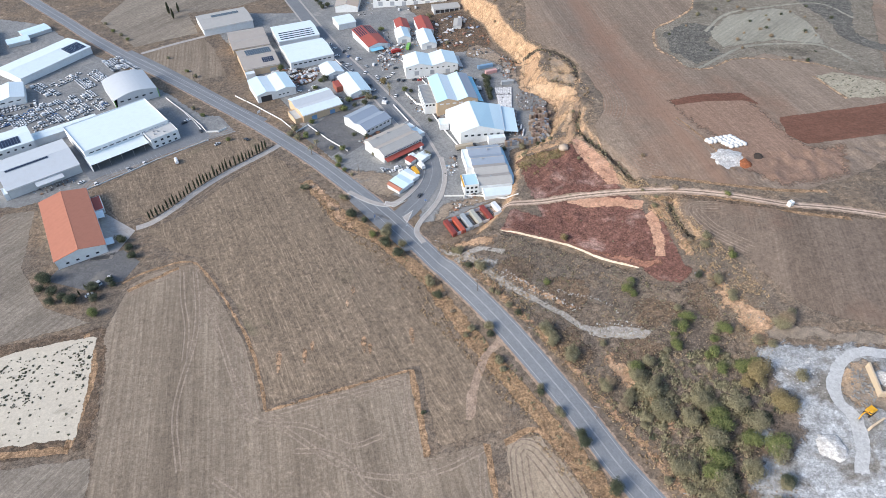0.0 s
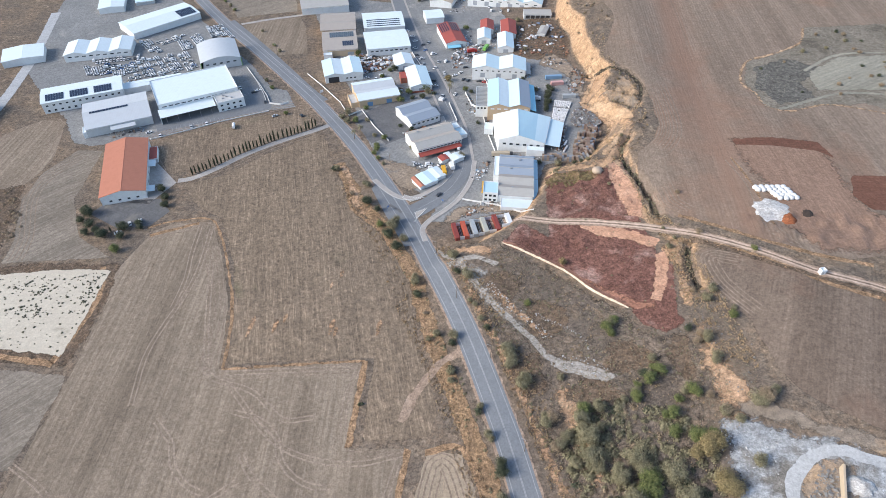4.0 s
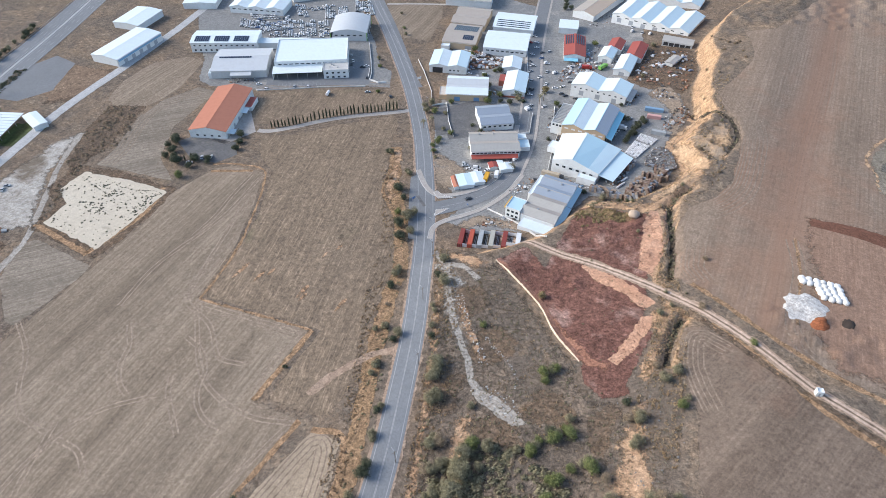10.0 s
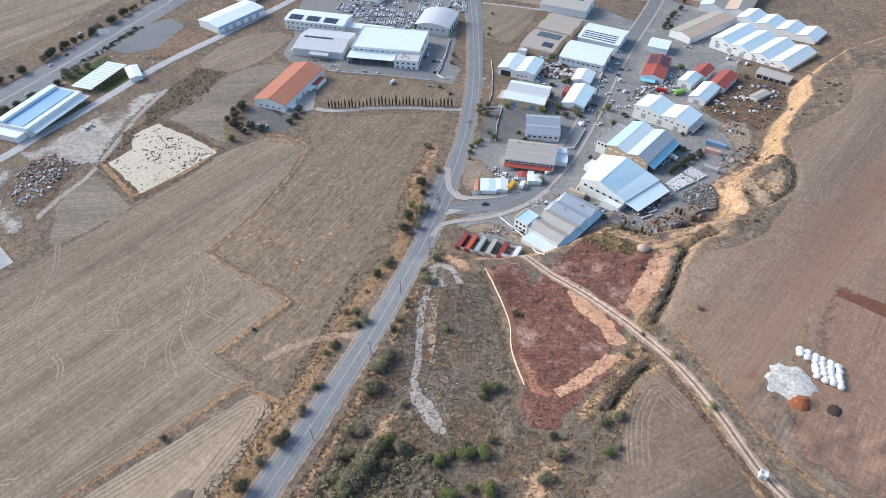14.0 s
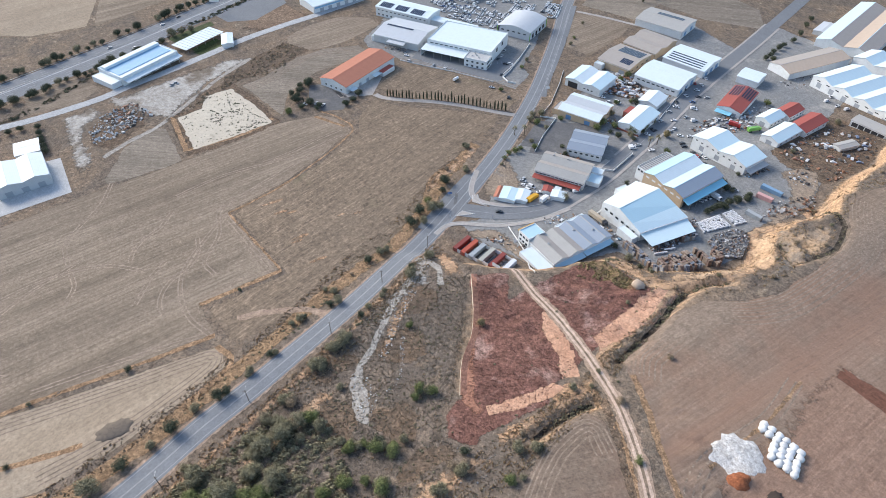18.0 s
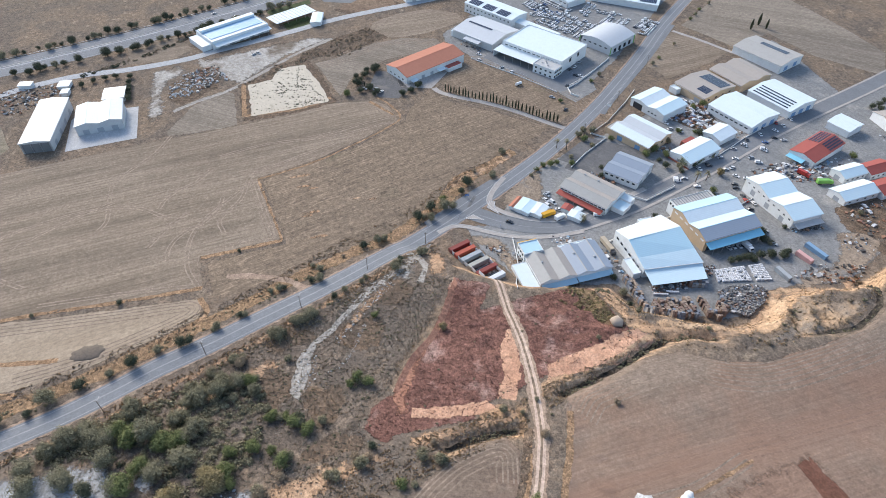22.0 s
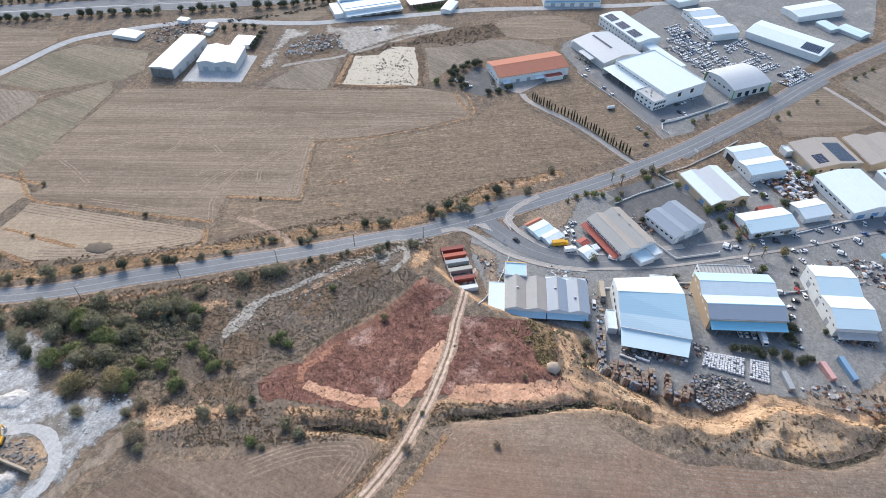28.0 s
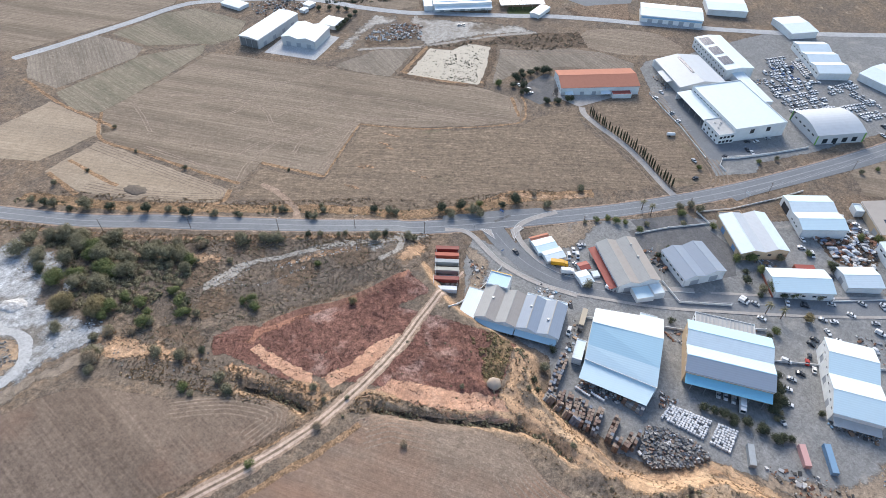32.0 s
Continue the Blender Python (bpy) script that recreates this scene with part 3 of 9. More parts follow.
drape("field", rough_edge([(-30.7, -62), (-104, -50), (-141, -18), (-126, -9), (-36, -11), (-19.6, -13), (-17, -34)], 0.5, 6, 5), 0.05, M_GREENF, "greyish harrowed field", "field")
drape("field", rough_edge([(-127, -101), (-177, -89.4), (-197, -70), (-191, -12.7), (-161, -2), (-141, -12), (-139.5, -20.5), (-120, -58)], 0.5, 6, 6), 0.05, M_GREENF, "greyish harrowed field below the sheds", "field")
drape("field", rough_edge([(-69, -130), (-120, -114), (-117, -59), (-100, -52), (-36, -66), (-40, -98)], 0.5, 6, 51), 0.05, M_GREYF, "brown harrowed field beside the pale lane", "field")
drape("field", rough_edge([(-75, -140), (-145, -113), (-196, -93), (-216, -100), (-220, -180), (-120, -250), (-40, -200)], 0.5, 6, 52), 0.05, M_BROWN, "brown field beyond the pale lane", "field")
drape("field", rough_edge([(-222.4, 206), (-226.4, 224.4), (-244.6, 258.6), (-246.7, 284.3), (-238, 312), (-221, 312), (-212, 262), (-192, 231), (-165, 217)], 0.5, 6, 7), 0.05, M_GREYF, "narrow grey-brown field strip beside the orange-roofed hall", "field")
drape("field", rough_edge([(-283, 264), (-296, 289), (-300, 321), (-283, 344), (-266, 344), (-248, 298), (-251, 268), (-267, 261)], 0.5, 6, 8), 0.05, M_BROWN, "rounded brown field with curved harrow rows", "field")
drape("field", rough_edge([(-167, 291), (-190, 327), (-163, 348), (-129, 367), (-104, 378), (-87, 357), (-117, 333), (-136, 310), (-155, 297)], 0.5, 6, 9), 0.05, M_PLOUGH, "small dark field behind the cypress row", "field")
drape("field", rough_edge([(-199, 133), (-193, 143), (-172, 143), (-147, 143), (-145, 129), (-145, 97), (-152, 96), (-182, 113)], 0.5, 6, 10), 0.05, M_GREYF, "small grey harrowed field", "field")
drape("field", rough_edge([(-162, 455), (-185, 476), (-197, 518), (-152, 537), (-140, 511), (-126, 466)], 0.5, 6, 11), 0.05, M_BROWN, "bare ochre plot with a few bushes", "field")
EAST_1 = [tuple(np.array(p) + (3, 0)) for p in EDGE[:-2]] + [(150, 640), (190, 800), (420, 800), (420, 300), (236, 233), (205, 226), (178, 232), (160, 243), (146, 251), (134, 256)]
drape("field", rough_edge(EAST_1, 0.5, 6, 12), 0.05, M_EAST, "big ploughed field above the ochre bank", "field")
drape("field", rough_edge([(137, 230), (144, 233), (156, 229.5), (172, 221), (190, 210), (209, 201), (260, 190), (300, 120), (215, 118), (200, 128), (184, 136), (166, 146), (157, 160), (152, 186), (146, 197), (140, 209), (137, 220)], 0.5, 6, 13), 0.05, M_SOUTH, "ploughed brown field south of the dirt track", "field")
drape("field", rough_edge([(173, 336), (225, 336), (229, 312), (227, 299), (229, 275), (233, 265), (255, 266), (236, 233), (195, 228), (181, 249), (180, 285), (174, 311)], 0.5, 6, 14), 0.09, M_EAST2, "reddish field with curved rows round the white sacks", "field")
drape("turned_soil", rough_edge([(175, 333), (200, 336), (225, 333), (229, 314), (222, 322), (200, 326), (177, 326)], 0.3, 4, 15), 0.13, M_REDSOIL, "strip of freshly turned dark red soil", "field")
drape("turned_soil", rough_edge([(230.5, 298.4), (258, 300), (290, 301), (330, 305), (330, 270), (268, 268), (230, 266.5), (225, 278.5)], 0.3, 4, 16), 0.13, M_REDSOIL, "block of freshly turned dark red soil", "field")
drape("hillside", rough_edge([(265, 500), (255, 472), (230, 452), (209, 438), (201, 406), (206, 374), (217, 369), (234, 377), (271, 384), (293, 369.5), (305, 348), (330, 332), (420, 480), (380, 520)], 1.2, 5, 17), 0.09, M_HILL, "grey scrubby hillside with worn tracks", "hillside")
drape("terrace", rough_edge([(247, 427), (276, 452), (317, 458), (331, 453), (332, 426), (324, 391), (290, 405), (246, 401)], 1.0, 5, 171), 0.13, M_TERRACE, "grey-green terrace field with rows on the hillside", "field")
drape("dark_scrub", rough_edge([(212, 432), (240, 446), (260, 434), (239, 411), (244, 390), (217, 378), (207, 400)], 1.5, 5, 172), 0.12, M_HILLDARK, "dark scrub on the hillside's flank", "scrub")
drape("dark_scrub", band([(352, 462), (356, 430), (350, 400), (362, 376), (384, 366)], 8, 8, 1.0, 170, 5), 0.125, M_HILLDARK, "green-grey gully scrub behind the terrace", "scrub")
drape("dark_scrub", rough_edge([(342, 482), (393, 466), (361, 414), (352, 432)], 1.5, 5, 173), 0.12, M_HILLDARK, "dark scrub on the hillside's far flank", "scrub")
drape("hill_track", band([(214, 371.8), (238.7, 386.5), (263.3, 398.7), (293.6, 398), (319, 389), (326, 359)], 1.4, 1.4, 0.3, 174, 4), 0.16, M_TERRACE, "pale track winding along the hillside", "track")
drape("hill_track", band([(246, 428), (276, 454), (317, 461), (360, 460), (371, 430)], 1.2, 1.2, 0.3, 175, 4), 0.16, M_TERRACE, "pale track above the terrace field", "track")
drape("rim", band([(265, 498), (255, 472), (230, 452), (209, 438), (199, 408), (205, 394), (207, 376), (220, 370), (246, 381), (269, 376), (292, 365), (308, 350)], 1.1, 0.9, 0.5, 176, 4), 0.15, M_CREAM, "cream eroded rim of the hillside", "bank")
for off in (-4.2, -2.4, 0.6, 2.4, 5.8):
    ribbon("red_wheel_way", [tuple(p) for p in side_line(smooth_line([(166.7, 575.0), (167.9, 541.3), (168.7, 505.4), (167.8, 451.0), (165.8, 400.6), (165.4, 358.0), (165.1, 327.2), (164.4, 313.1)], 10), off)], 0.38, 0.075, M_REDLINE, "worn red wheel way across the ploughed field", "track")
drape("bare_ground", rough_edge([(284, 345), (302, 348), (325, 329), (318, 310), (302, 309), (286, 312)], 1.0, 4, 178), 0.13, soil("pale_weedy_slope", (0.38, 0.335, 0.25), (0.44, 0.39, 0.30), (0.30, 0.265, 0.195), fade=1.2, speck=0.25), "pale bare slope dotted with dark weeds", "ground")
drape("rim", band([(284, 345), (284.5, 330), (286, 312)], 1.2, 1.0, 0.4, 180, 4), 0.15, M_CREAM, "cream edge of the bare slope", "bank")
drape("verge", band([(-62, 312), (-49, 289), (-39, 272), (-21, 252), (-9, 233), (2, 214), (9, 192), (20, 165), (33, 136), (46, 106), (57, 74), (64, 46), (70, 20)], 4.2, 4.2, 0.8, 18, 4), 0.08, M_GRASS, "strip of dry orange grass beside the road", "grass")
for k, (line, hw) in enumerate((([(-22, -13), (5, 12), (8, 44), (11, 81), (13, 120)], 1.6), ([(-11, 119), (-13, 161)], 1.8), ([(-156, 242), (-143, 249), (-122, 251.5), (-109, 234.5), (-97, 212.5), (-86.5, 190), (-81, 172), (-77, 153)], 1.0), ([(-77, 152), (-13, 161)], 0.9),
                                ([(-62, 308), (-51, 287), (-43, 267), (-23, 249), (-12, 233), (0, 218), (8, 190), (15, 168)], 1.5), ([(20, 119), (34, 121), (46, 97)], 1.6), 
                                ([(-38, -98), (-33.8, -86.6), (-20.1, -46.1), (-12, -2), (-8, 11)], 1.7), ([(47.6, 15), (52.9, 31), (57.9, 46.2)], 2.0), ([(32, 15), (38.5, 39.9), (42.8, 60)], 1.7), ([(-158, 148), (-157, 186), (-166, 210)], 2.2), ([(-205, 150), (-157, 148)], 2.4), ([(-128, 248), (-152, 236)], 1.5),
                                ([(126, 240), (146, 236), (168, 224), (190, 209), (212, 200)], 2.0), ([(134, 258), (150, 250), (170, 238), (192, 228), (214, 223)], 1.8), ([(178, 250), (176, 285), (171, 312)], 0.9))):
    drape("grass_strip", band(line, hw * 0.72, hw * 0.72, 0.4, 30 + k, 3), 0.10, M_STRAWEDGE, "strip of dry straw-coloured grass at a field edge", "grass")
drape("scrub_floor", rough_edge([(14, 236), (22, 244), (38, 246), (48, 238), (78, 214), (104, 192), (108, 182), (128, 180), (134, 166), (128, 146), (127, 134), (129, 122), (131, 112), (124, 100), (100, 86), (96, 60), (88, 60), (78, 98), (62, 134), (42, 180), (26, 212)], 1.2, 4, 201), 0.045, M_SCRUB, "dry grey-brown scrub ground beside the road", "scrub")
drape("plot", rough_edge(PLOT, 0.5, 4, 20), 0.06, M_PLOT, "weedy empty plot of dark red earth", "plot")
drape("sand", rough_edge([(80, 254), (93.7, 244.8), (108, 240.8), (119, 233.8), (124, 239.5), (111, 247.4), (95, 252.2)], 0.6, 3, 21), 0.09, M_PLOTSAND, "bare orange earth between plot and track", "ground")
drape("sand", rough_edge([(100, 302), (109, 314), (113, 300), (117, 288), (118, 272), (117, 256), (109, 259), (107, 268), (104, 282)], 0.6, 3, 22), 0.09, M_PLOTSAND, "bare orange earth along the plot's upper rim", "ground")
drape("sand", rough_edge([(122.7, 232.2), (124.5, 224.7), (122.5, 211), (117.5, 199), (113, 200.5), (117, 215), (119, 230)], 0.5, 3, 23), 0.09, M_PLOTSAND, "bare orange earth on the plot's bank", "ground")
drape("sand", rough_edge([(82, 215.5), (96.8, 206.5), (109.4, 198.6), (115, 199), (115, 194), (105.8, 194.5), (92.5, 202.5)], 0.5, 3, 231), 0.085, M_PLOTPATH, "worn orange path inside the plot", "ground")
drape("sand", rough_edge([(136, 134), (146, 138), (146, 152), (141, 164), (137, 176), (135, 190), (130, 191), (129, 178), (128, 165), (130, 150)], 1.2, 3, 24), 0.055, M_SAND, "patchy orange earth on the bank", "ground")
drape("sand", rough_edge([(126, 196), (132, 194), (133, 208), (131, 222), (130, 234), (124, 238), (122, 230), (127, 222), (126, 208)], 1.0, 3, 242), 0.055, M_SAND, "thin orange earth between plot and ditch", "ground")
drape("sand", rough_edge([(68, 150), (74, 156), (83, 140), (88, 124), (89, 112), (82, 108), (77, 124), (70, 142)], 1.0, 3, 243), 0.055, M_SAND, "patchy orange earth in the scrub", "ground")
drape("sand", band([(24, 219), (36, 192), (50, 162), (64, 128), (78, 92), (92, 46)], 1.6, 1.6, 0.7, 244, 4), 0.06, M_SAND, "strip of orange earth beside the road", "ground")
drape("sand", rough_edge([(18, 240), (30, 240), (42, 236), (38, 228), (28, 230), (18, 234)], 1.0, 3, 245), 0.05, M_SAND, "rusty earth below the containers", "ground")
drape("bank_face", rough_edge([(124, 246), (131, 240), (133, 224), (129, 214), (126, 228)], 0.8, 3, 241), 0.075, M_BANK, "pale cut earth at the track's bend", "bank")
drape("sand", rough_edge([(108, 316), (112, 300), (113, 284), (120, 262), (126, 248), (121, 246), (113, 262), (110.5, 280), (109.5, 296), (104, 308)], 0.8, 3, 25), 0.085, M_BANK, "tan earth rim between plot and ditch", "ground")
drape("straw_growth", rough_edge([(67, 290), (66.5, 300), (84, 302), (98, 301), (96, 294), (84, 291)], 1.2, 3, 26), 0.10, M_STRAWPLOT, "tall straw-brown growth along the plot's end", "grass")
drape("bank_face", rough_edge([(70, 300), (74, 308), (82, 310), (92, 309), (100, 314), (108, 328), (115, 326), (107, 310), (103, 300), (95, 303)], 0.8, 3, 27), 0.07, M_BANK, "eroded tan earth slope below the plot", "bank")
drape("bank_face", rough_edge([(109.5, 327), (104, 345), (108, 356), (103, 369), (93, 380), (89, 390), (92, 401), (98, 410), (98, 423), (91, 434), (94, 442), (104, 428), (112, 412), (108, 398), (97, 391), (107, 379), (119, 364), (122, 347), (119, 335), (114, 324)], 0.8, 3, 28), 0.07, M_BANK, "eroded ochre earth bank above the yards", "bank")
drape("bank_slab", rough_edge([(93, 385), (100, 391), (110, 380), (122, 364), (123, 353), (117, 352), (108, 366), (100, 376)], 0.6, 3, 246), 0.09, M_CREAM, "smooth cream clay slope on the bank", "bank")
drape("bank_slab", band([(92, 383), (94, 395), (100.8, 420.5), (103, 430), (98, 446)], 2.2, 1.6, 0.5, 247, 3), 0.085, M_CREAM, "cream upper lip of the ochre bank", "bank")
drape("bank_slab", band([(100, 316), (108, 330), (113, 342), (117, 350)], 2.0, 2.4, 0.5, 248, 3), 0.085, M_CREAM, "cream path along the bank's foot", "bank")
drape("bank_path", band([(122, 258), (118.5, 274), (114.5, 290), (109.5, 303), (106, 314)], 1.5, 1.3, 0.4, 249, 3), 0.10, M_CREAM, "pale trodden strip along the ditch", "bank")
drape("rusty_bank", rough_edge([(-62, 309), (-52, 290), (-45, 271), (-37, 259), (-33, 263), (-41, 282), (-50, 300), (-57, 312)], 0.8, 3, 250), 0.10, M_SAND, "rusty earth edge of the stubble field", "bank")
drape("bank_top", rough_edge([(112, 395), (100, 391), (110, 380), (121, 366), (124, 348), (128, 340), (129, 372), (128, 396), (121, 412), (114, 410)], 0.8, 3, 29), 0.06, M_BANKGREY, "gullied grey earth on top of the bank", "bank")
drape("dirt_track", band(TRACK, 2.9, 2.9, 0.5, 5, 3), 0.11, M_TRACK, "pale rutted dirt track across the plot", "track")
M_RUT = soil("worn_rut", (0.58, 0.44, 0.35), (0.64, 0.50, 0.405), (0.47, 0.35, 0.275), speck=0.2)
M_CROWN = soil("weedy_track_crown", (0.25, 0.187, 0.138), (0.32, 0.24, 0.177), (0.17, 0.125, 0.095), speck=0.4)
for off in (-1.05, 1.05):
    drape("wheel_rut", band([tuple(p) for p in side_line(smooth_line(TRACK, 8), off)], 0.55, 0.55, 0.12, 51, 2), 0.15, M_RUT, "worn wheel rut in the dirt track", "track")
drape("track_crown", band(TRACK, 0.5, 0.5, 0.15, 52, 2), 0.14, M_CROWN, "weedy strip between the ruts of the track", "track")
drape("weed_strip", band([(136, 240), (152, 232), (172, 220), (196, 209), (222, 199)], 1.5, 1.5, 0.5, 53, 3), 0.105, M_DARKSCRUB, "dark weedy strip beside the dirt track", "grass")
WASH = [(7, 238), (17, 230), (26.6, 220.4), (37.5, 202.3), (47, 190.3), (55, 182), (62, 174.6), (69, 165.6), (79.5, 163.4), (89.2, 159.6)]
drape("dry_wash", band(WASH, 1.5, 1.5, 0.4, 6, 3), 0.11, M_WASH, "pale stony track through the scrub", "track")
drape("dry_wash", band(WASH[2:6], 3.4, 3.0, 0.9, 60, 3), 0.10, M_GRAVEL, "wide pale stony flat along the scrub track", "ground")
drape("spoil_ridge", band([(40, 208), (50, 194.5), (58, 187), (66, 179)], 2.0, 1.6, 0.7, 64, 3), 0.12, M_SAND, "low ridge of tan spoil along the scrub track", "ground")
drape("dry_wash", band([(21.7, 226.6), (30.4, 228.3), (42, 222.5)], 1.6, 1.6, 0.6, 61, 3), 0.115, M_WASH, "pale stony spur in the scrub", "track")
drape("dry_wash", rough_edge([(60, 176), (72, 166), (86, 162), (96, 158), (90, 156), (76, 158), (66, 166)], 1.0, 3, 63), 0.09, M_WASH, "pale stony wash-out in the scrub", "ground")
for k, (x, y, w, h) in enumerate(((45, 205, 9, 14), (66, 188, 10, 13), (100, 168, 12, 9), (86, 150, 12, 8), (60, 158, 7, 12), (122, 168, 5, 12))):
    drape("dark_scrub", rough_edge([(x + w * math.cos(a) * (1 + 0.3 * math.sin(3 * a + k)), y + h * math.sin(a)) for a in np.linspace(0, 2 * math.pi, 16)[:-1]], 0.8, 3, 70 + k), 0.065, M_DARKSCRUB, "dark dry undergrowth in the scrub", "scrub")
drape("pale_ground", rough_edge([(12, 230), (24, 228), (38, 218), (34, 208), (26, 216), (16, 224)], 1.4, 3, 25), 0.07, M_GRAVEL, "pale stony ground beside the road", "ground")
drape("field_track", band([(30, 168), (22, 163), (16, 153), (11, 143), (8, 132)], 2, 2, 0.6, 7, 3), 0.09, M_TRACK, "worn earth track into the field", "track")
drape("bare_ground", rough_edge([(-230, 176), (-230, 203), (-196, 210), (-157, 214), (-150, 178), (-149, 146), (-186, 146), (-206, 146), (-209, 165)], 0.8, 4, 26), 0.09, M_DARKSCRUB, "dry weedy margin of the pale square", "ground")
drape("bare_ground", rough_edge([(-221, 177), (-223, 197.5), (-194.4, 204.5), (-161, 209), (-156.8, 177), (-155.5, 152), (-186.5, 153), (-202, 152), (-205, 171)], 0.6, 4, 27), 0.13, M_SALT, "pale levelled square of bare ground dotted with weeds", "ground")
drape("gravel_yard", rough_edge([(-252, 112), (-256, 140), (-266, 178), (-270, 214), (-262, 230), (-250, 208), (-240, 186), (-226, 172), (-214, 158), (-202, 146), (-214, 138), (-226, 130), (-238, 118)], 1.5, 5, 28), 0.07, M_GRAVEL, "pale gravel yard with weedy patches", "ground")
drape("gravel_yard", rough_edge([(-244, 82), (-250, 106), (-236, 112), (-224, 96), (-206, 92), (-186, 96), (-168, 90), (-166, 80), (-200, 82)], 1.5, 5, 281), 0.07, M_GRAVEL, "pale gravel ground round the rubble heaps", "ground")
drape("weedy_ground", rough_edge([(-238, 116), (-226, 132), (-206, 134), (-194, 118), (-184, 104), (-202, 94), (-222, 98)], 1.5, 5, 282), 0.075, M_DARKSCRUB, "dark weedy ground among rubble heaps", "ground")
drape("yard_track", band([(-262, 226), (-244, 196), (-226, 174), (-206, 150), (-196, 136), (-188, 116), (-178, 100)], 1.8, 1.8, 0.5, 283, 4), 0.09, M_WASH, "worn pale track through the gravel yard", "track")
drape("yard_track", band([(-255, 118), (-240, 128), (-222, 142), (-206, 150)], 1.6, 1.6, 0.5, 284, 4), 0.09, M_WASH, "worn pale track beside the rubble heaps", "track")
QUARRY = [(129.6, 140.4), (140, 141.5), (146, 138.5), (157, 133), (167.5, 132), (179.3, 127), (200, 118), (215, 100), (200, 60), (130, 40), (98, 50), (98.8, 60), (100.2, 72.4), (101, 85), (109.5, 94), (115.5, 99), (119.6, 92), (125.2, 97), (130, 104), (132, 113), (129.5, 121), (130, 130), (128.5, 136)]
drape("dark_scrub", rough_edge([(-266.3, 235.6), (-275.8, 259.9), (-250, 272), (-234, 232), (-230, 204.6), (-228, 188), (-246.9, 204)], 1.5, 4, 81), 0.08, M_DARKSCRUB, "dark dry weeds beside the gravel yard", "scrub")
drape("quarry_floor", rough_edge(QUARRY, 1.2, 4, 29), 0.07, M_WHITEEARTH, "white dusty quarry floor", "ground")
drape("quarry_floor", rough_edge([(112, 97.5), (112.5, 103), (117.5, 106), (121, 103), (117, 98.5)], 0.4, 3, 292), 0.075, M_WHITEEARTH, "small white clearing in the thicket", "ground")
drape("grey_margin", rough_edge([(136, 146), (148, 150), (160, 142), (180, 134), (200, 126), (200, 118), (178, 126), (164, 131), (150, 136), (140, 139)], 1.2, 4, 293), 0.065, M_BANKGREY, "grey dusty margin between quarry and field", "ground")
drape("quarry_heap_ground", rough_edge([(151, 117), (157, 123), (166, 124), (172, 120), (171, 104), (162, 98), (153, 102), (150, 109)], 0.8, 3, 294), 0.10, M_BANKGREY, "grey-brown trampled ground inside the quarry road's bend", "ground")
drape("quarry_road", band([(215, 104), (195, 117), (177, 123.2), (167.7, 126.3), (160, 124.3), (153.3, 119), (149.5, 113), (148.3, 107), (150, 100), (146, 90), (140, 80)], 2.4, 2.4, 0.3, 5, 3), 0.14, M_PALEROAD, "curving pale grey quarry road", "road")
TRACKS = ([(-64, 131), (-51.4, 128.3), (-41.8, 121.2), (-37.5, 112.5), (-30.4, 105.6), (-21.3, 102), (-13.8, 102.5)], [(-85.6, 151.7), (-78.5, 146.7), (-59.6, 141.6), (-44.9, 131), (-39.6, 128.7), (-28.8, 131)], [(-53.2, 112), (-47, 104.4), (-38.2, 98.4), (-28, 91.7)], [(-95.4, 124), (-84.4, 114.6), (-79.5, 105.5), (-71, 98.5), (-63, 95.6)],
          [(-146, 99.5), (-125.4, 89.8), (-111, 76.8), (-96.6, 67.5), (-80.4, 67.3)], [(-71.7, 67.5), (-58.9, 67.8), (-47, 62)], [(-126.3, 246), (-122.3, 223.8), (-117.7, 205.3), (-116, 185)], [(-119.5, 246), (-114.3, 217.7), (-113, 196.7), (-116, 160), (-110, 130)], [(-54.3, 3.4), (-65.8, 24.2), (-72.8, 48.5), (-72.8, 68.3), (-66.8, 85.4), (-50.8, 101.7)],
          [(-48.6, 21.4), (-66.6, 46.5), (-79.6, 73)], [(-41.4, -4.4), (-27.4, 16.8), (-13.8, 34.4)], [(-75, 150), (-40, 154), (-18, 157)], [(-15, 158), (-17, 140), (-14, 122)], [(10, 116), (5, 80), (2, 44)], [(-83, 148), (-94, 176), (-108, 216)], [(12, 118), (-10, 112), (-40, 118), (-75, 148)])
for line in TRACKS:
    for off in (-1.0, 1.0):
        ribbon("tyre_track", [tuple(p) for p in side_line(smooth_line(line, 6), off)], 0.35, 0.075, M_TYRETRACK, "pale tyre track pressed into the field", "track")
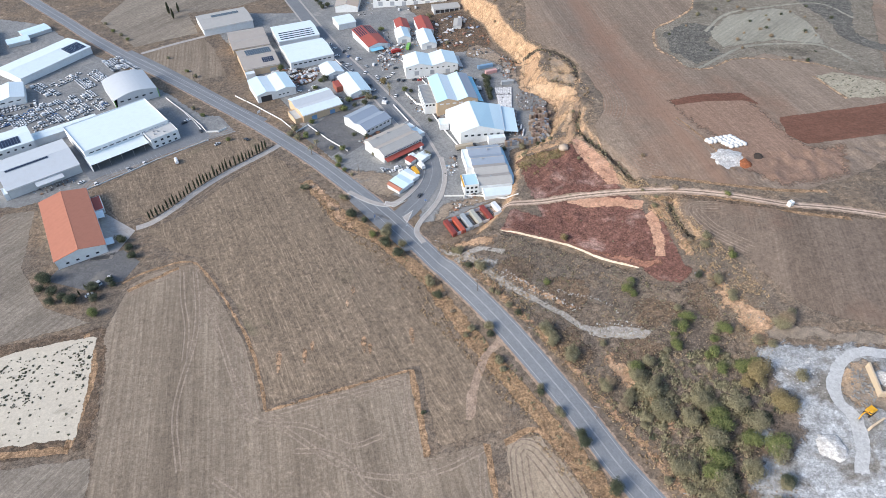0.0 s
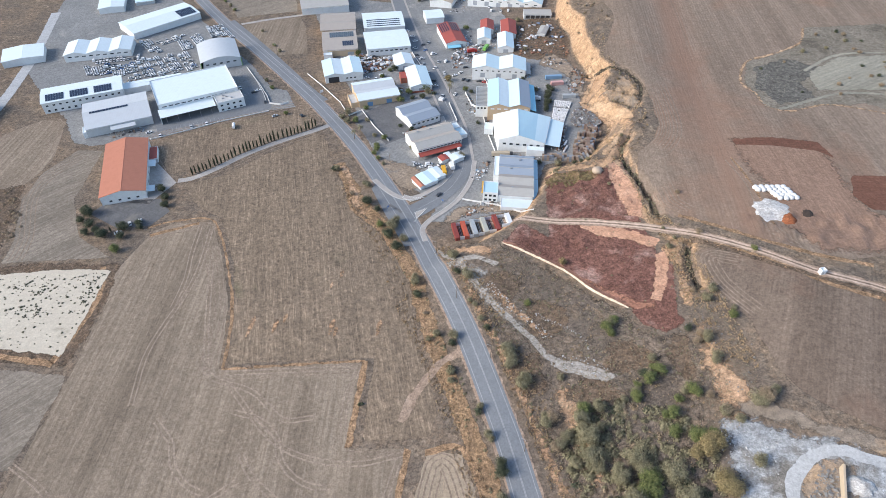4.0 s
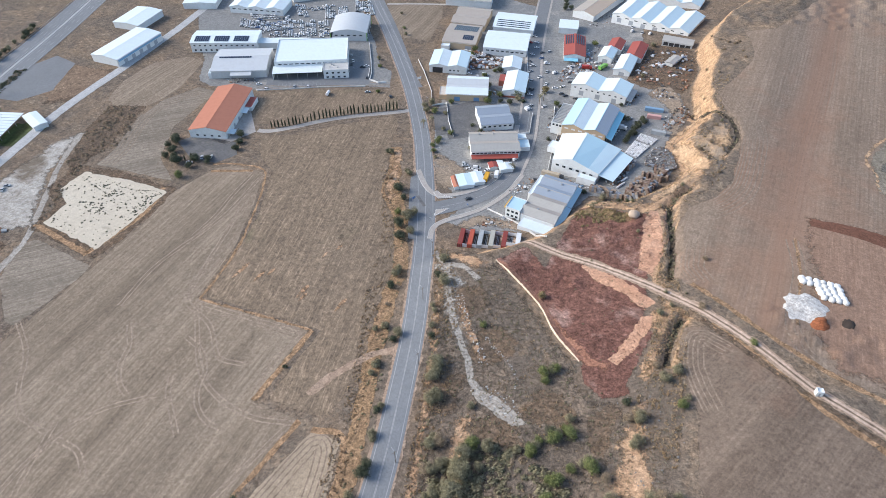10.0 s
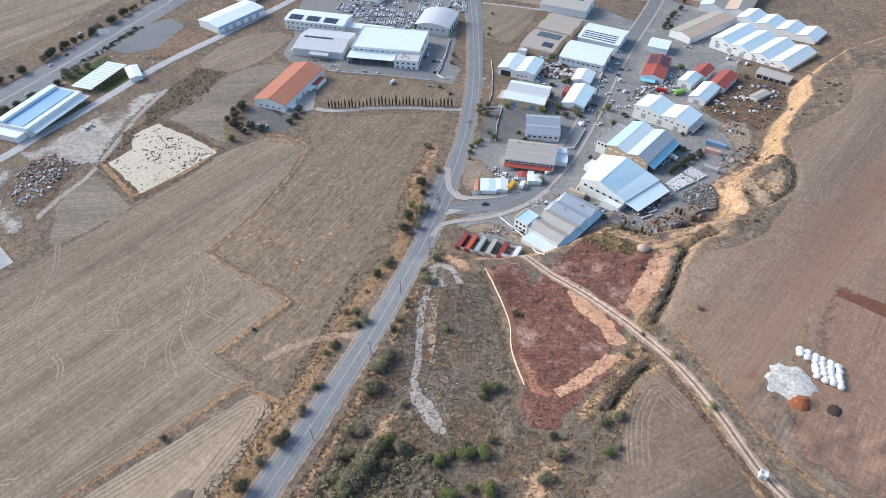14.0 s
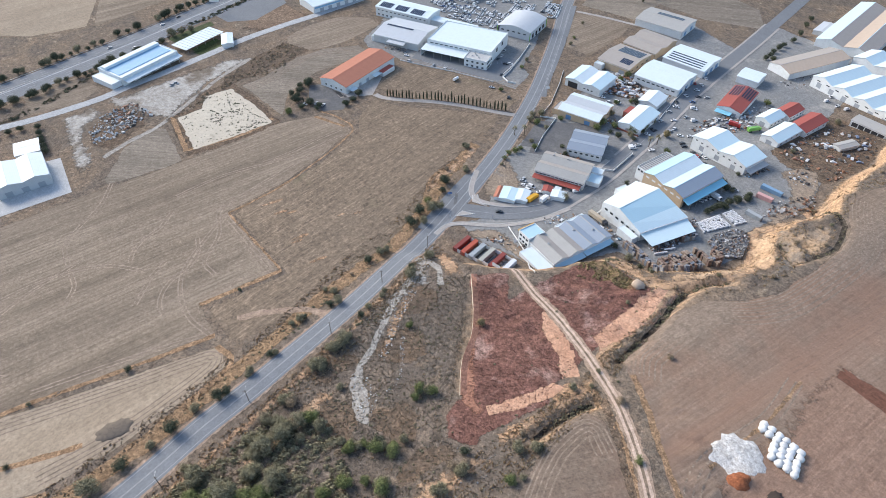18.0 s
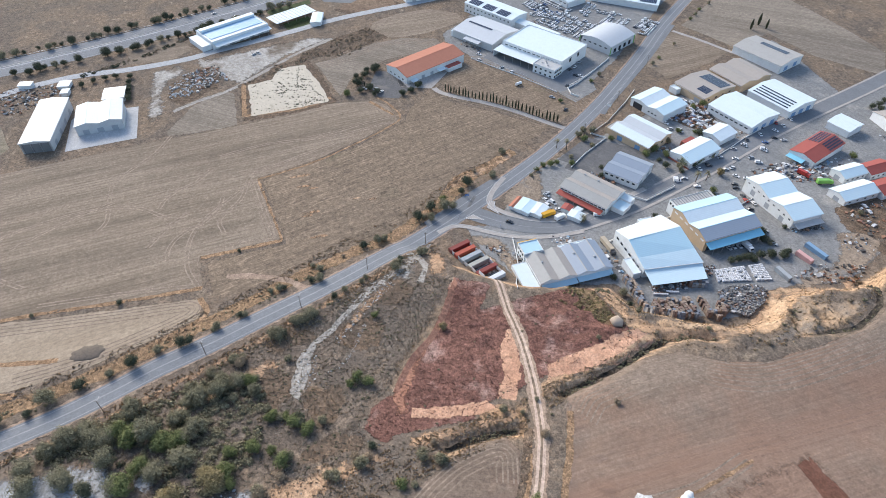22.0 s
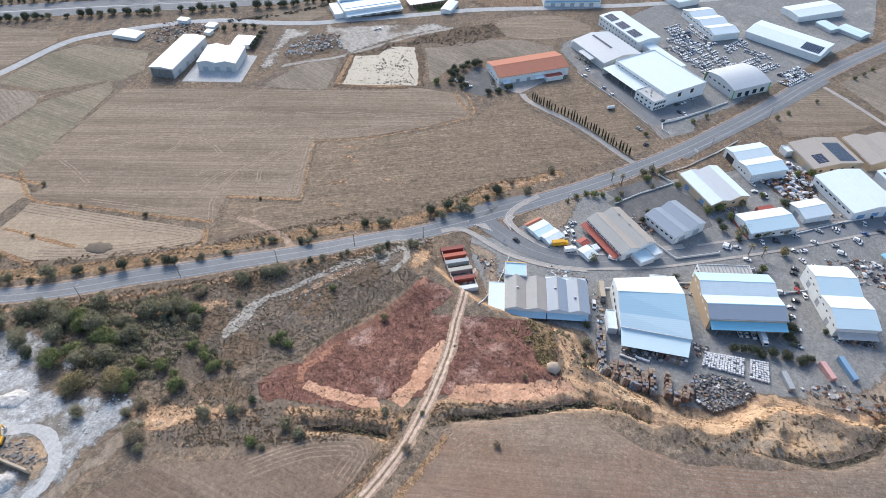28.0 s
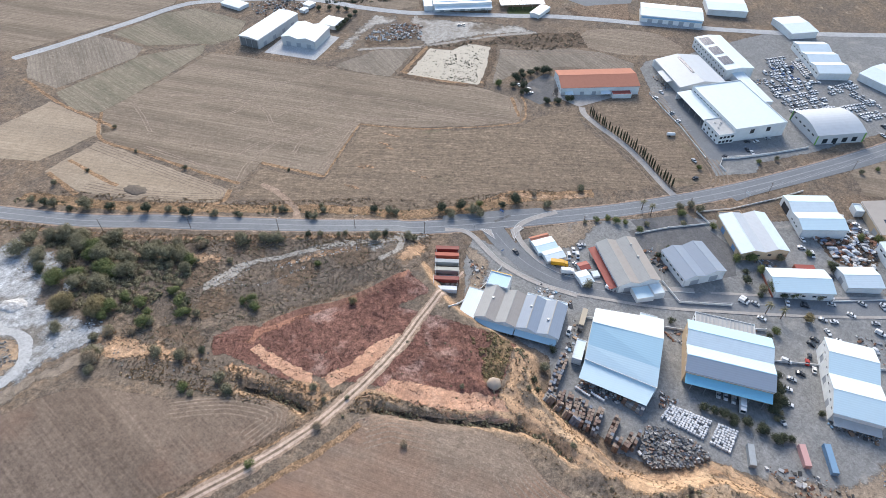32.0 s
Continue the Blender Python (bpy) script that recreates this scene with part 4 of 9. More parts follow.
HEADLANDS = (([(131, 255), (123.5, 264), (120, 280), (118.5, 300), (120.5, 316), (129, 329), (134, 345), (133.5, 375), (131, 400), (125, 415), (115, 430), (109, 441)], (1.5, 3.2, 4.7, 6.6, 8.1, 10.2, 12.4, 14.8)),
             ([(152, 188), (146, 197), (140, 209), (137.6, 220), (138.5, 229), (145, 232.5), (157, 229)], (1.6, 3.1, 5.0, 6.8, 9.0)),
             ([(-156, 238), (-143, 247), (-121, 250), (-110, 233), (-98.5, 212), (-88, 189), (-83, 172), (-78.5, 152)], (1.8, 4.0, 6.4, 9.0)),
             ([(-78.5, 152), (-46, 156), (-13.7, 160.5)], (1.6, 3.4, 5.6)), ([(-11.8, 118.8), (12.8, 119.9)], (1.6, 3.4)),
             ([(-283, 264), (-296, 289), (-300, 321), (-283, 344), (-266, 344), (-248, 298), (-251, 268), (-267, 261)], (2, 5, 8.5)),
             ([(-166, 293), (-188, 326), (-163, 346), (-129, 365), (-105, 375), (-90, 358), (-117, 335), (-136, 312), (-155, 299)], (-2, -4.5, -7, -9.5, -12)),
             ([(-222, 208), (-226, 224), (-244, 258), (-246, 284), (-238, 308)], (2, 4.5, 7, 9.5)),
             ([(8, 14), (11.8, 47), (16.3, 84), (20.4, 117), (33, 118), (43, 96), (51, 69), (54, 44)], (1.8, 3.8, 6, 8.4)),
             ([(174, 311), (180, 285), (181, 249), (195, 228)], (1.5, 4, 7)))
for line, offs in HEADLANDS:
    for off in offs:
        ribbon("headland_row", [tuple(p) for p in side_line(smooth_line(line, 6), -off)], 0.32, 0.07, M_HEADROW, "pale curved row along the field's edge", "track")
# ditch growth, coloured near black to stand in for shade in the cut
M_DITCH = soil("ditch_growth_and_shade", (0.075, 0.063, 0.05), (0.11, 0.09, 0.068), (0.05, 0.043, 0.035), big=0.2, fade=0.3, speck=0.5)
# worked yards between the road and the bank
drape("yard", rough_edge([(-2, 281), (8, 282), (15, 297), (17, 318), (10, 352), (-1, 386), (-17, 430), (-38, 483), (-59, 545), (-71, 584), (-120, 588), (-164, 590), (-140, 540), (-110, 480), (-70, 390), (-62, 362), (-40, 322), (-22, 296)], 0.6, 8, 40), 0.06, M_YARD, "grey gravel yards between the two roads", "yard")
drape("yard", rough_edge([(28, 262), (50, 270), (57, 284), (63, 301), (68, 315), (84, 321), (94, 336), (103, 352), (103, 366), (94, 382), (92, 400), (96, 420), (94, 440), (80, 470), (48, 470), (38, 538), (30, 560), (10, 660), (-92, 656), (-58, 546), (-36, 482), (-15, 429), (1, 384), (11, 352), (17.5, 318), (15, 297), (8, 280), (3, 268), (2, 258)], 0.8, 6, 41), 0.06, M_YARD, "grey gravel yards below the bank", "yard")
drape("yard", rough_edge([(-196, 329), (-159, 356), (-125, 374), (-110, 379), (-124, 404), (-137, 406), (-165, 441), (-206, 485), (-246, 526), (-300, 590), (-420, 640), (-345, 415), (-300, 372), (-268, 345), (-246, 318), (-232, 316)], 0.5, 8, 42), 0.06, M_YARD, "wide grey yard of the trade halls", "yard")
drape("scrap_ground", rough_edge([(42, 470), (60, 462), (86, 462), (88, 500), (80, 540), (50, 552), (34, 544)], 1.2, 4, 83), 0.07, M_DARKSCRUB, "dark brown trampled earth of the scrap yard", "ground")
drape("field", rough_edge([(-400, 78), (-396, 122), (-471, 145), (-520, 125), (-560, 60), (-520, 0), (-440, 20)], 0.5, 8, 84), 0.05, M_PALE, "pale field beyond the motorway", "field")
drape("field", rough_edge([(-393, 127), (-404, 160), (-428, 218), (-470, 300), (-560, 330), (-560, 160), (-474, 147)], 0.5, 8, 85), 0.05, M_BROWN, "brown field beyond the motorway", "field")
drape("field", rough_edge([(-296, 62), (-303, 100), (-276, 114), (-260, 96), (-262, 64)], 0.5, 6, 86), 0.05, M_BROWN, "small brown field beside the service road", "field")
drape("field", rough_edge([(-320, 236), (-343, 284), (-318, 300), (-304, 250)], 0.5, 6, 87), 0.05, M_DARKSCRUB, "rough weedy lot beside the garden", "field")
drape("field", rough_edge([(-208.8, 527.9), (-251.9, 588.7), (-232.5, 663.3), (-120.0, 669.3), (-89.6, 640.6), (-129.8, 604.0), (-173.9, 592.9), (-158.4, 547.7)], 0.6, 8, 91), 0.05, M_GREYF, "wide harrowed field beyond the grey sheds", "field")
drape("lane", band([(-200.4, 514.2), (-177.4, 527.4), (-149.7, 541.6), (-135.4, 547.6)], 1.8, 1.8, 0.2, 92, 4), 0.13, M_PAVE, "narrow pale lane to the grey sheds", "road")
drape("lot", rough_edge([(-359, 226), (-383, 254), (-378, 292), (-353, 291), (-331, 254), (-340, 231)], 0.5, 6, 88), 0.06, M_ASPHALT2, "empty grey tarmac lot beside the motorway", "yard")
drape("field", rough_edge([(-338, 250), (-352, 290), (-314, 297), (-306, 262), (-318, 240)], 0.8, 5, 90), 0.055, soil("rusty_dry_weeds", (0.24, 0.165, 0.115), (0.31, 0.22, 0.155), (0.16, 0.118, 0.088), big=0.06, fade=1.2, speck=0.45), "rust-brown weedy lot beside the service road", "field")
for line in (DITCH_1, DITCH_2, GULLY, GULLY_2, DITCH_3):
    drape("ditch_bed", band(line, 1.3, 1.3, 0.25, 89, 2), 0.05, M_DITCH, "overgrown ditch bed, painted dark for the shade inside", "ditch")
drape("dirt_yard", rough_edge([(60, 452), (62, 466), (75.7, 476), (90, 452), (95, 430), (97, 404), (92, 398), (86, 410), (84, 430), (74, 444)], 1.0, 4, 95), 0.075, M_DIRTYARD, "brown trampled dirt yard below the bank", "yard")
drape("dirt_yard", rough_edge([(14, 256), (24, 266), (44, 268), (56, 268), (66, 290), (62, 300), (56, 282), (44, 276), (20, 276), (8, 262)], 0.8, 4, 96), 0.075, M_DIRTYARD, "brown dirt forecourt behind the containers", "yard")
drape("dirt_yard", rough_edge([(-14, 284), (-6, 288), (-2, 300), (-10, 312), (-24, 318), (-40, 322), (-34, 306), (-24, 292)], 0.8, 4, 97), 0.075, M_DIRTYARD, "brown dirt corner lot", "yard")
drape("dirt_yard", rough_edge([(-98, 448), (-84, 470), (-52, 464), (-56, 444), (-72, 434), (-76, 422), (-94, 438)], 0.8, 4, 98), 0.08, M_DARKSCRUB, "dark oily ground of the car breaker's yard", "yard")
drape("dark_yard", [(-64, 366), (-50, 384), (-42, 392), (-24, 394), (-10, 374), (-14, 356), (-36, 336)], 0.09, M_DARKYARD, "dark tarmac lot round the slate-roofed shed", "yard")
drape("dark_yard", [(-30, 352), (-14, 340), (-44, 372), (-30, 392), (-42, 396), (-66, 366), (-46, 336)], 0.10, M_DARKYARD, "dark tarmac yard beside the sheds", "yard")
drape("drive", band([(-158, 286), (-150, 289), (-139, 300), (-126, 316.5), (-110, 332), (-95, 344), (-84, 353), (-77, 360)], 2.2, 2.2), 0.13, M_PAVE, "pale concrete drive beside the cypress row", "drive")
drape("car_park", [(-196, 250), (-191, 262), (-180, 264), (-161, 268), (-150, 257), (-156, 244), (-174, 240)], 0.10, M_DARKYARD, "grey car park of the orange-roofed hall", "yard")
drape("forecourt", [(-180, 262), (-166, 262), (-158, 284), (-176, 300), (-196, 318), (-200, 310)], 0.10, M_PAVE, "pale concrete forecourt of the orange-roofed hall", "yard")

MAIN = [(105, -60), (97, -20), (86, 25), (74, 68), (60.3, 101), (51.5, 127), (31.7, 177), (16.2, 210), (-0.2, 242.5), (-15.1, 269), (-33.6, 299.5), (-58.2, 336.5), (-95.8, 385.4), (-134.9, 430), (-173, 471), (-208.8, 507.4), (-249.6, 553.5), (-283.6, 595), (-340, 662), (-420, 760)]
SIDE = [(-14, 263), (-5, 269.5), (5, 281), (13.5, 297), (16.5, 318), (10, 352), (0, 384), (-16, 429), (-37, 482), (-58, 545), (-77, 606), (-92, 652), (-120, 740)]
drape("road", band(MAIN, 5.5, 5.5), 0.17, M_ASPHALT, "two-lane grey asphalt road with worn edge lines", "road")
drape("road_shoulder", band(MAIN, 7.2, 6.9, 0.35, 8, 3), 0.12, M_TRACK, "dusty shoulder of the main road", "road")
drape("road", band(SIDE, 5.4, 5.4), 0.18, M_ASPHALT2, "curving asphalt side road into the trade estate", "road")
drape("junction", [(-33, 293), (-20, 277), (-11, 272), (-2, 281), (6, 290), (13, 290), (9, 277), (2, 268), (-6, 260), (-2, 250), (3, 240), (-8, 238), (-24, 265), (-36, 287)], 0.19, M_ASPHALT2, "flared asphalt mouth of the side road", "road")
drape("pavement", band([(3, 243), (0, 252), (3, 260), (11, 270), (18, 282), (23, 300), (23.5, 320)], 1.4, 1.4), 0.26, M_PAVE, "pale concrete pavement along the side road", "pavement")
drape("pavement", band([(-36, 296), (-24, 284), (-14, 279), (-5, 283), (3, 292), (8.5, 303), (10, 318), (4, 348), (-4, 374)], 1.5, 1.5), 0.26, M_PAVE, "pale concrete pavement round the corner yard", "pavement")
for line, a, b, label in ((SIDE[4:12], -5.4, 7.2, "pale concrete pavement along the street"), (SIDE[6:12], 7.0, -5.4, "pale concrete pavement along the street")):
    drape("pavement", band(line, a, b, 0.1, 93, 5), 0.25, M_PAVE, label, "pavement")
drape("service_road", band([(-60, -134), (-99, -120.4), (-142.5, -105.8), (-191.3, -88.8), (-212, -70), (-240, -18), (-253, 26), (-253, 66), (-258, 108), (-266, 131), (-275, 163), (-287, 199), (-299, 233.4), (-307, 270), (-314, 306), (-324, 348), (-333, 385), (-350, 440), (-380, 520)], 4.2, 4.2), 0.15, M_PALEROAD, "narrow grey service road", "road")
HIGH = [(-228, -240), (-258, -130), (-276, -60), (-287, -14), (-302, 40), (-322, 98), (-345, 158), (-366, 206), (-388, 255), (-412, 306), (-445, 370), (-500, 470), (-560, 570)]
drape("motorway", band(HIGH, 15, 15, step=8), 0.15, M_ASPHALT, "wide grey motorway", "road")
drape("median", band(HIGH, 1.0, 1.0, 0.1, 9, 6), 0.22, M_CONC, "narrow concrete median of the motorway", "road")
ribbon("edge_line", [tuple(p) for p in side_line(smooth_line(MAIN, 12), 4.3)], 0.13, 0.22, M_LINE, "worn white edge line")
ribbon("edge_line", [tuple(p) for p in side_line(smooth_line(MAIN, 12), -4.3)], 0.13, 0.22, M_LINE, "worn white edge line")
ribbon("centre_line", [tuple(p) for p in side_line(smooth_line(MAIN, 12), 0.18)], 0.10, 0.22, M_LINE, "worn white centre line")
ribbon("centre_line", [tuple(p) for p in side_line(smooth_line(MAIN, 12), -0.18)], 0.10, 0.22, M_LINE, "worn white centre line")
ribbon("centre_line", SIDE[1:8], 0.09, 0.23, M_LINE, "white centre line of the side road")
for off in (-13.6, -9.6, -5.9, -2.6, 2.6, 5.9, 9.6, 13.6):
    solid = abs(off) in (13.6, 2.6)
    ribbon("lane_line", [tuple(p) for p in side_line(smooth_line(HIGH, 14), off)], 0.15, 0.21, M_LINE, "white motorway lane line", dash=0 if solid else 6, gap=0 if solid else 9)
drape("stop_band", band([(-22.5, 272.5), (-14, 266)], 0.9, 0.9), 0.24, M_DARKYARD, "dark patched trench across the road", "road")

# ---- building helpers ----
def part(name, bm, material, parent, label=""):
    me = bpy.data.meshes.new(name)
    bm.to_mesh(me)
    bm.free()
    me.materials.append(material)
    ob = new(name, me)
    ob.parent = parent
    if label:
        tagged(ob, label)
    return ob


def link_part(name, me, parent, m, label=""):
    """One more piece on a mesh that exists already."""
    ob = new(name, me)
    ob.parent = parent
    ob.matrix_basis = m
    if label:
        tagged(ob, label)
    return ob


def quick_mesh(name, bm, material):
    me = bpy.data.meshes.new(name)
    bm.to_mesh(me)
    bm.free()
    me.materials.append(material)
    return me


def solid(bm, x0, y0, z0, x1, y1, z1):
    """An upright box in a bmesh."""
    v = [bm.verts.new(p) for p in ((x0, y0, z0), (x1, y0, z0), (x1, y1, z0), (x0, y1, z0), (x0, y0, z1), (x1, y0, z1), (x1, y1, z1), (x0, y1, z1))]
    for f in ((3, 2, 1, 0), (4, 5, 6, 7), (0, 1, 5, 4), (1, 2, 6, 5), (2, 3, 7, 6), (3, 0, 4, 7)):
        bm.faces.new([v[k] for k in f])
    return v


def box(x0, y0, z0, x1, y1, z1, bevel=0.0):
    bm = bmesh.new()
    solid(bm, x0, y0, z0, x1, y1, z1)
    if bevel:
        bmesh.ops.bevel(bm, geom=bm.edges[:], offset=bevel, segments=1, affect='EDGES')
    return bm


def prism(outline, y0, y1, axis='x'):
    """A bar of the given outline of (across, up) points, from y0 to y1 along the other ground axis. axis x: across is x."""
    bm = bmesh.new()
    put = (lambda a, z, s: (a, s, z)) if axis == 'x' else (lambda a, z, s: (s, a, z))
    front = [bm.verts.new(put(a, z, y0)) for a, z in outline]
    back = [bm.verts.new(put(a, z, y1)) for a, z in outline]
    bm.faces.new(front)
    bm.faces.new(back[::-1])
    for k in range(len(outline)):
        j = (k + 1) % len(outline)
        bm.faces.new((front[j], front[k], back[k], back[j]))
    bmesh.ops.recalc_face_normals(bm, faces=bm.faces[:])
    return bm


def at_ground(x, y, ang=0.0, drop=0.0):
    return pose(x, y, zat(x, y) - drop, 0, 0, ang)


M_GLASS, _n, _l, _b = nodes_of("dark_glass", 0.12, 0, 0.6)
_b.inputs["Base Color"].default_value = (0.03, 0.04, 0.05, 1)
M_SOLAR, _n, _l, _b = nodes_of("solar_cells", 0.25, 0.2, 0.6)
_b.inputs["Base Color"].default_value = (0.035, 0.05, 0.085, 1)
M_WHITE_WALL = coat("white_render", (0.73, 0.755, 0.765), (0.45, 0.43, 0.40), 0.85)
M_TAN_WALL = coat("tan_block_wall", (0.58, 0.44, 0.30), (0.40, 0.30, 0.20), 0.9)
M_GREY_WALL = coat("grey_sheet_wall", (0.56, 0.58, 0.59), (0.38, 0.38, 0.38), 0.6, seam=0.9)
# opaque panel across an open bay, its grey painted for the shade inside
M_OPENFRAME = coat("painted_bay_shade", (0.20, 0.205, 0.21), (0.13, 0.13, 0.13), 0.8)
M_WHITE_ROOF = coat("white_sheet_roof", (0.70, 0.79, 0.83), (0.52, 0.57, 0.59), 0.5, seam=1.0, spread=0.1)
M_BLUE_ROOF = coat("pale_blue_sheet_roof", (0.46, 0.66, 0.76), (0.38, 0.52, 0.58), 0.45, seam=1.0, spread=0.06)
M_MID_BLUE = coat("blue_sheet_roof", (0.24, 0.45, 0.66), (0.24, 0.36, 0.47), 0.45, seam=1.0, spread=0.06)
M_GREYBLUE_ROOF = coat("grey_blue_sheet_roof", (0.30, 0.35, 0.42), (0.25, 0.27, 0.30), 0.5, seam=1.0, spread=0.08)
M_GREY_ROOF = coat("grey_fibre_roof", (0.42, 0.41, 0.39), (0.29, 0.27, 0.25), 0.8, seam=0.9)
M_BROWN_ROOF = coat("brown_grey_sheet_roof", (0.40, 0.36, 0.325), (0.30, 0.265, 0.235), 0.75, seam=1.0)
M_ORANGE_ROOF = coat("terracotta_roof", (0.46, 0.19, 0.125), (0.33, 0.13, 0.085), 0.85, seam=0.6)
M_RED_ROOF = coat("red_sheet_roof", (0.36, 0.085, 0.065), (0.25, 0.07, 0.055), 0.6, seam=0.8)
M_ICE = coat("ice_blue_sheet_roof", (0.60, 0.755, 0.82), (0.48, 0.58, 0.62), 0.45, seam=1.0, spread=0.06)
M_MID_BLUE_CANOPY = coat("bright_blue_canopy", (0.25, 0.58, 0.75), (0.2, 0.4, 0.52), 0.45, seam=1.0, spread=0.05)
M_PALEGREY = coat("pale_grey_sheet", (0.54, 0.57, 0.60), (0.42, 0.43, 0.44), 0.5, seam=1.0)
M_TANROOF = coat("tan_sheet_roof", (0.56, 0.44, 0.34), (0.42, 0.33, 0.25), 0.7, seam=1.0)
M_BRICK = coat("red_brick", (0.33, 0.12, 0.085), (0.22, 0.09, 0.065), 0.9, spread=0.2, scale=0.8)
PAINT_AMBER = coat("amber_board", (0.62, 0.36, 0.06), (0.4, 0.25, 0.06), 0.6)
M_TRIM = coat("white_trim", (0.78, 0.78, 0.78), (0.55, 0.54, 0.52), 0.6)
M_DOOR = coat("grey_roller_door", (0.36, 0.39, 0.43), (0.25, 0.26, 0.28), 0.5, seam=0.4)
M_BLUE_DOOR = coat("blue_roller_door", (0.16, 0.31, 0.52), (0.13, 0.2, 0.3), 0.5, seam=0.4)
# dark metal parts, and panels painted near black for shade inside open bays
M_DARK = coat("dark_metal_and_bay_shade", (0.05, 0.05, 0.055), (0.03, 0.03, 0.03), 0.9)
M_STEEL = coat("galvanised_steel", (0.45, 0.46, 0.47), (0.3, 0.3, 0.3), 0.45, metal=0.7)


def roof_slab(name, parent, x0, x1, z0, z1, y0, y1, material, axis, thick=0.14, label=""):
    """One roof slope from (x0, z0) to (x1, z1), running from y0 to y1."""
    return part(name, prism([(x0, z0), (x1, z1), (x1, z1 + thick), (x0, z0 + thick)], y0, y1, axis), material, parent, label)


PANEL = None


def solar_array(parent, axis, x0, z0, x1, z1, y0, y1, rows, cols, gap=0.12):
    """Rows of panels lying on the roof slope that runs from (x0, z0) to (x1, z1)."""
    run, rise = x1 - x0, z1 - z0
    slope = math.atan2(rise, abs(run))
    pw, pd = (y1 - y0) / cols - gap, math.hypot(run, rise) / rows - gap
    me = quick_mesh("solar_panel", box(-pw / 2, -pd / 2, 0, pw / 2, pd / 2, 0.06), M_SOLAR)
    for r in range(rows):
        t = (r + 0.5) / rows
        a, z = x0 + run * t, z0 + rise * t
        for c in range(cols):
            s = y0 + (c + 0.5) * (y1 - y0) / cols
            if axis == 'y':
                m = pose(s, a, z + 0.22, math.degrees(slope) * (1 if run > 0 else -1), 0, 0)
            else:
                m = pose(a, s, z + 0.22, 0, 0, 90) @ pose(0, 0, 0, math.degrees(slope) * (-1 if run > 0 else 1), 0, 0)
            link_part("solar_panel", me, parent, m)


def shed(name, label, x, y, L, W, ang, h, rise, wall, roofs, ridge='x', gables=1, doors=(), windows=(), over=0.4, sink=2.5, category="warehouse", z=None):
    """A trade hall. L runs along its local x, W along y; ridge: the axis along which the ridges run; roofs: the materials of the slopes in order
    across the ridges. doors and windows: (side, from, width, sill, height[, material]) with side in s n w e and from measured from the side's middle."""
    root = tagged(new(name), label, category)
    root.matrix_world = pose(x, y, zat(x, y) if z is None else z, 0, 0, ang)
    hx, hy, t = L / 2, W / 2, 0.25
    span = (W if ridge == 'x' else L) / gables
    start = -(hy if ridge == 'x' else hx)
    axis = 'y' if ridge == 'x' else 'x'
    for side in 'snwe':
        along = hx if side in 'sn' else hy
        holes = [d for d in (*doors, *windows) if d[0] == side]
        gable_side = (ridge == 'x') == (side in 'we')
        # the wall: piers between its openings, and a band above and below each opening
        bm = bmesh.new()
        cuts = sorted({-along, along, *[d[1] - d[2] / 2 for d in holes], *[d[1] + d[2] / 2 for d in holes]})
        off = hy if side in 'sn' else hx

        def slab(a0, a1, z0, z1):
            if a1 - a0 < 0.02 or z1 - z0 < 0.02:
                return
            if side == 's':
                solid(bm, a0, -off, z0, a1, -off + t, z1)
            elif side == 'n':
                solid(bm, a0, off - t, z0, a1, off, z1)
            elif side == 'w':
                solid(bm, -off, a0, z0, -off + t, a1, z1)
            else:
                solid(bm, off - t, a0, z0, off, a1, z1)
        for a0, a1 in zip(cuts, cuts[1:]):
            mid = (a0 + a1) / 2
            z0 = -sink
            for d in sorted([d for d in holes if abs(mid - d[1]) < d[2] / 2], key=lambda d: d[3]):
                slab(a0, a1, z0, d[3])
                z0 = d[3] + d[4]
            slab(a0, a1, z0, h)
        if gable_side and rise > 0:
            for g in range(gables):
                b = start + g * span
                tri = [(b, h), (b + span, h), (b + span / 2, h + rise)]
                s0, s1 = (-off, -off + t) if side in 'ws' else (off - t, off)
                gb = prism(tri, s0, s1, axis)
                tmp = bpy.data.meshes.new("tmp")
                gb.to_mesh(tmp)
                gb.free()
                bm.from_mesh(tmp)
                bpy.data.meshes.remove(tmp)
        bmesh.ops.remove_doubles(bm, verts=bm.verts[:], dist=0.002)
        w = part("wall", bm, wall, root)
        for d in holes:
            # panels in M_DARK or M_OPENFRAME are painted shade closing an open bay
            kind = "door" if d in doors else "window"
            mat = d[5] if len(d) > 5 else (M_DOOR if kind == "door" else M_GLASS)
            a0, a1, z0, z1 = d[1] - d[2] / 2, d[1] + d[2] / 2, d[3], d[3] + d[4]
            e0, e1 = off - t * 0.75, off - t * 0.45
            c = {'s': (a0, -e1, z0, a1, -e0, z1), 'n': (a0, e0, z0, a1, e1, z1), 'w': (-e1, a0, z0, -e0, a1, z1), 'e': (e0, a0, z0, e1, a1, z1)}[side]
            part(kind, box(*c), mat, w)
    k = 0
    lo, hi = (-hx, hx) if ridge == 'x' else (-hy, hy)
    for g in range(gables):
        b = start + g * span
        if rise > 0:
            s = rise / (span / 2)
            e0 = over if g == 0 else 0
            e1 = over if g == gables - 1 else 0
            roof_slab("roof_slope", root, b - e0, b + span / 2, h - e0 * s, h + rise, lo - over, hi + over, roofs[k % len(roofs)], axis)
            roof_slab("roof_slope", root, b + span / 2, b + span + e1, h + rise, h - e1 * s, lo - over, hi + over, roofs[(k + 1) % len(roofs)], axis)
            k += 2
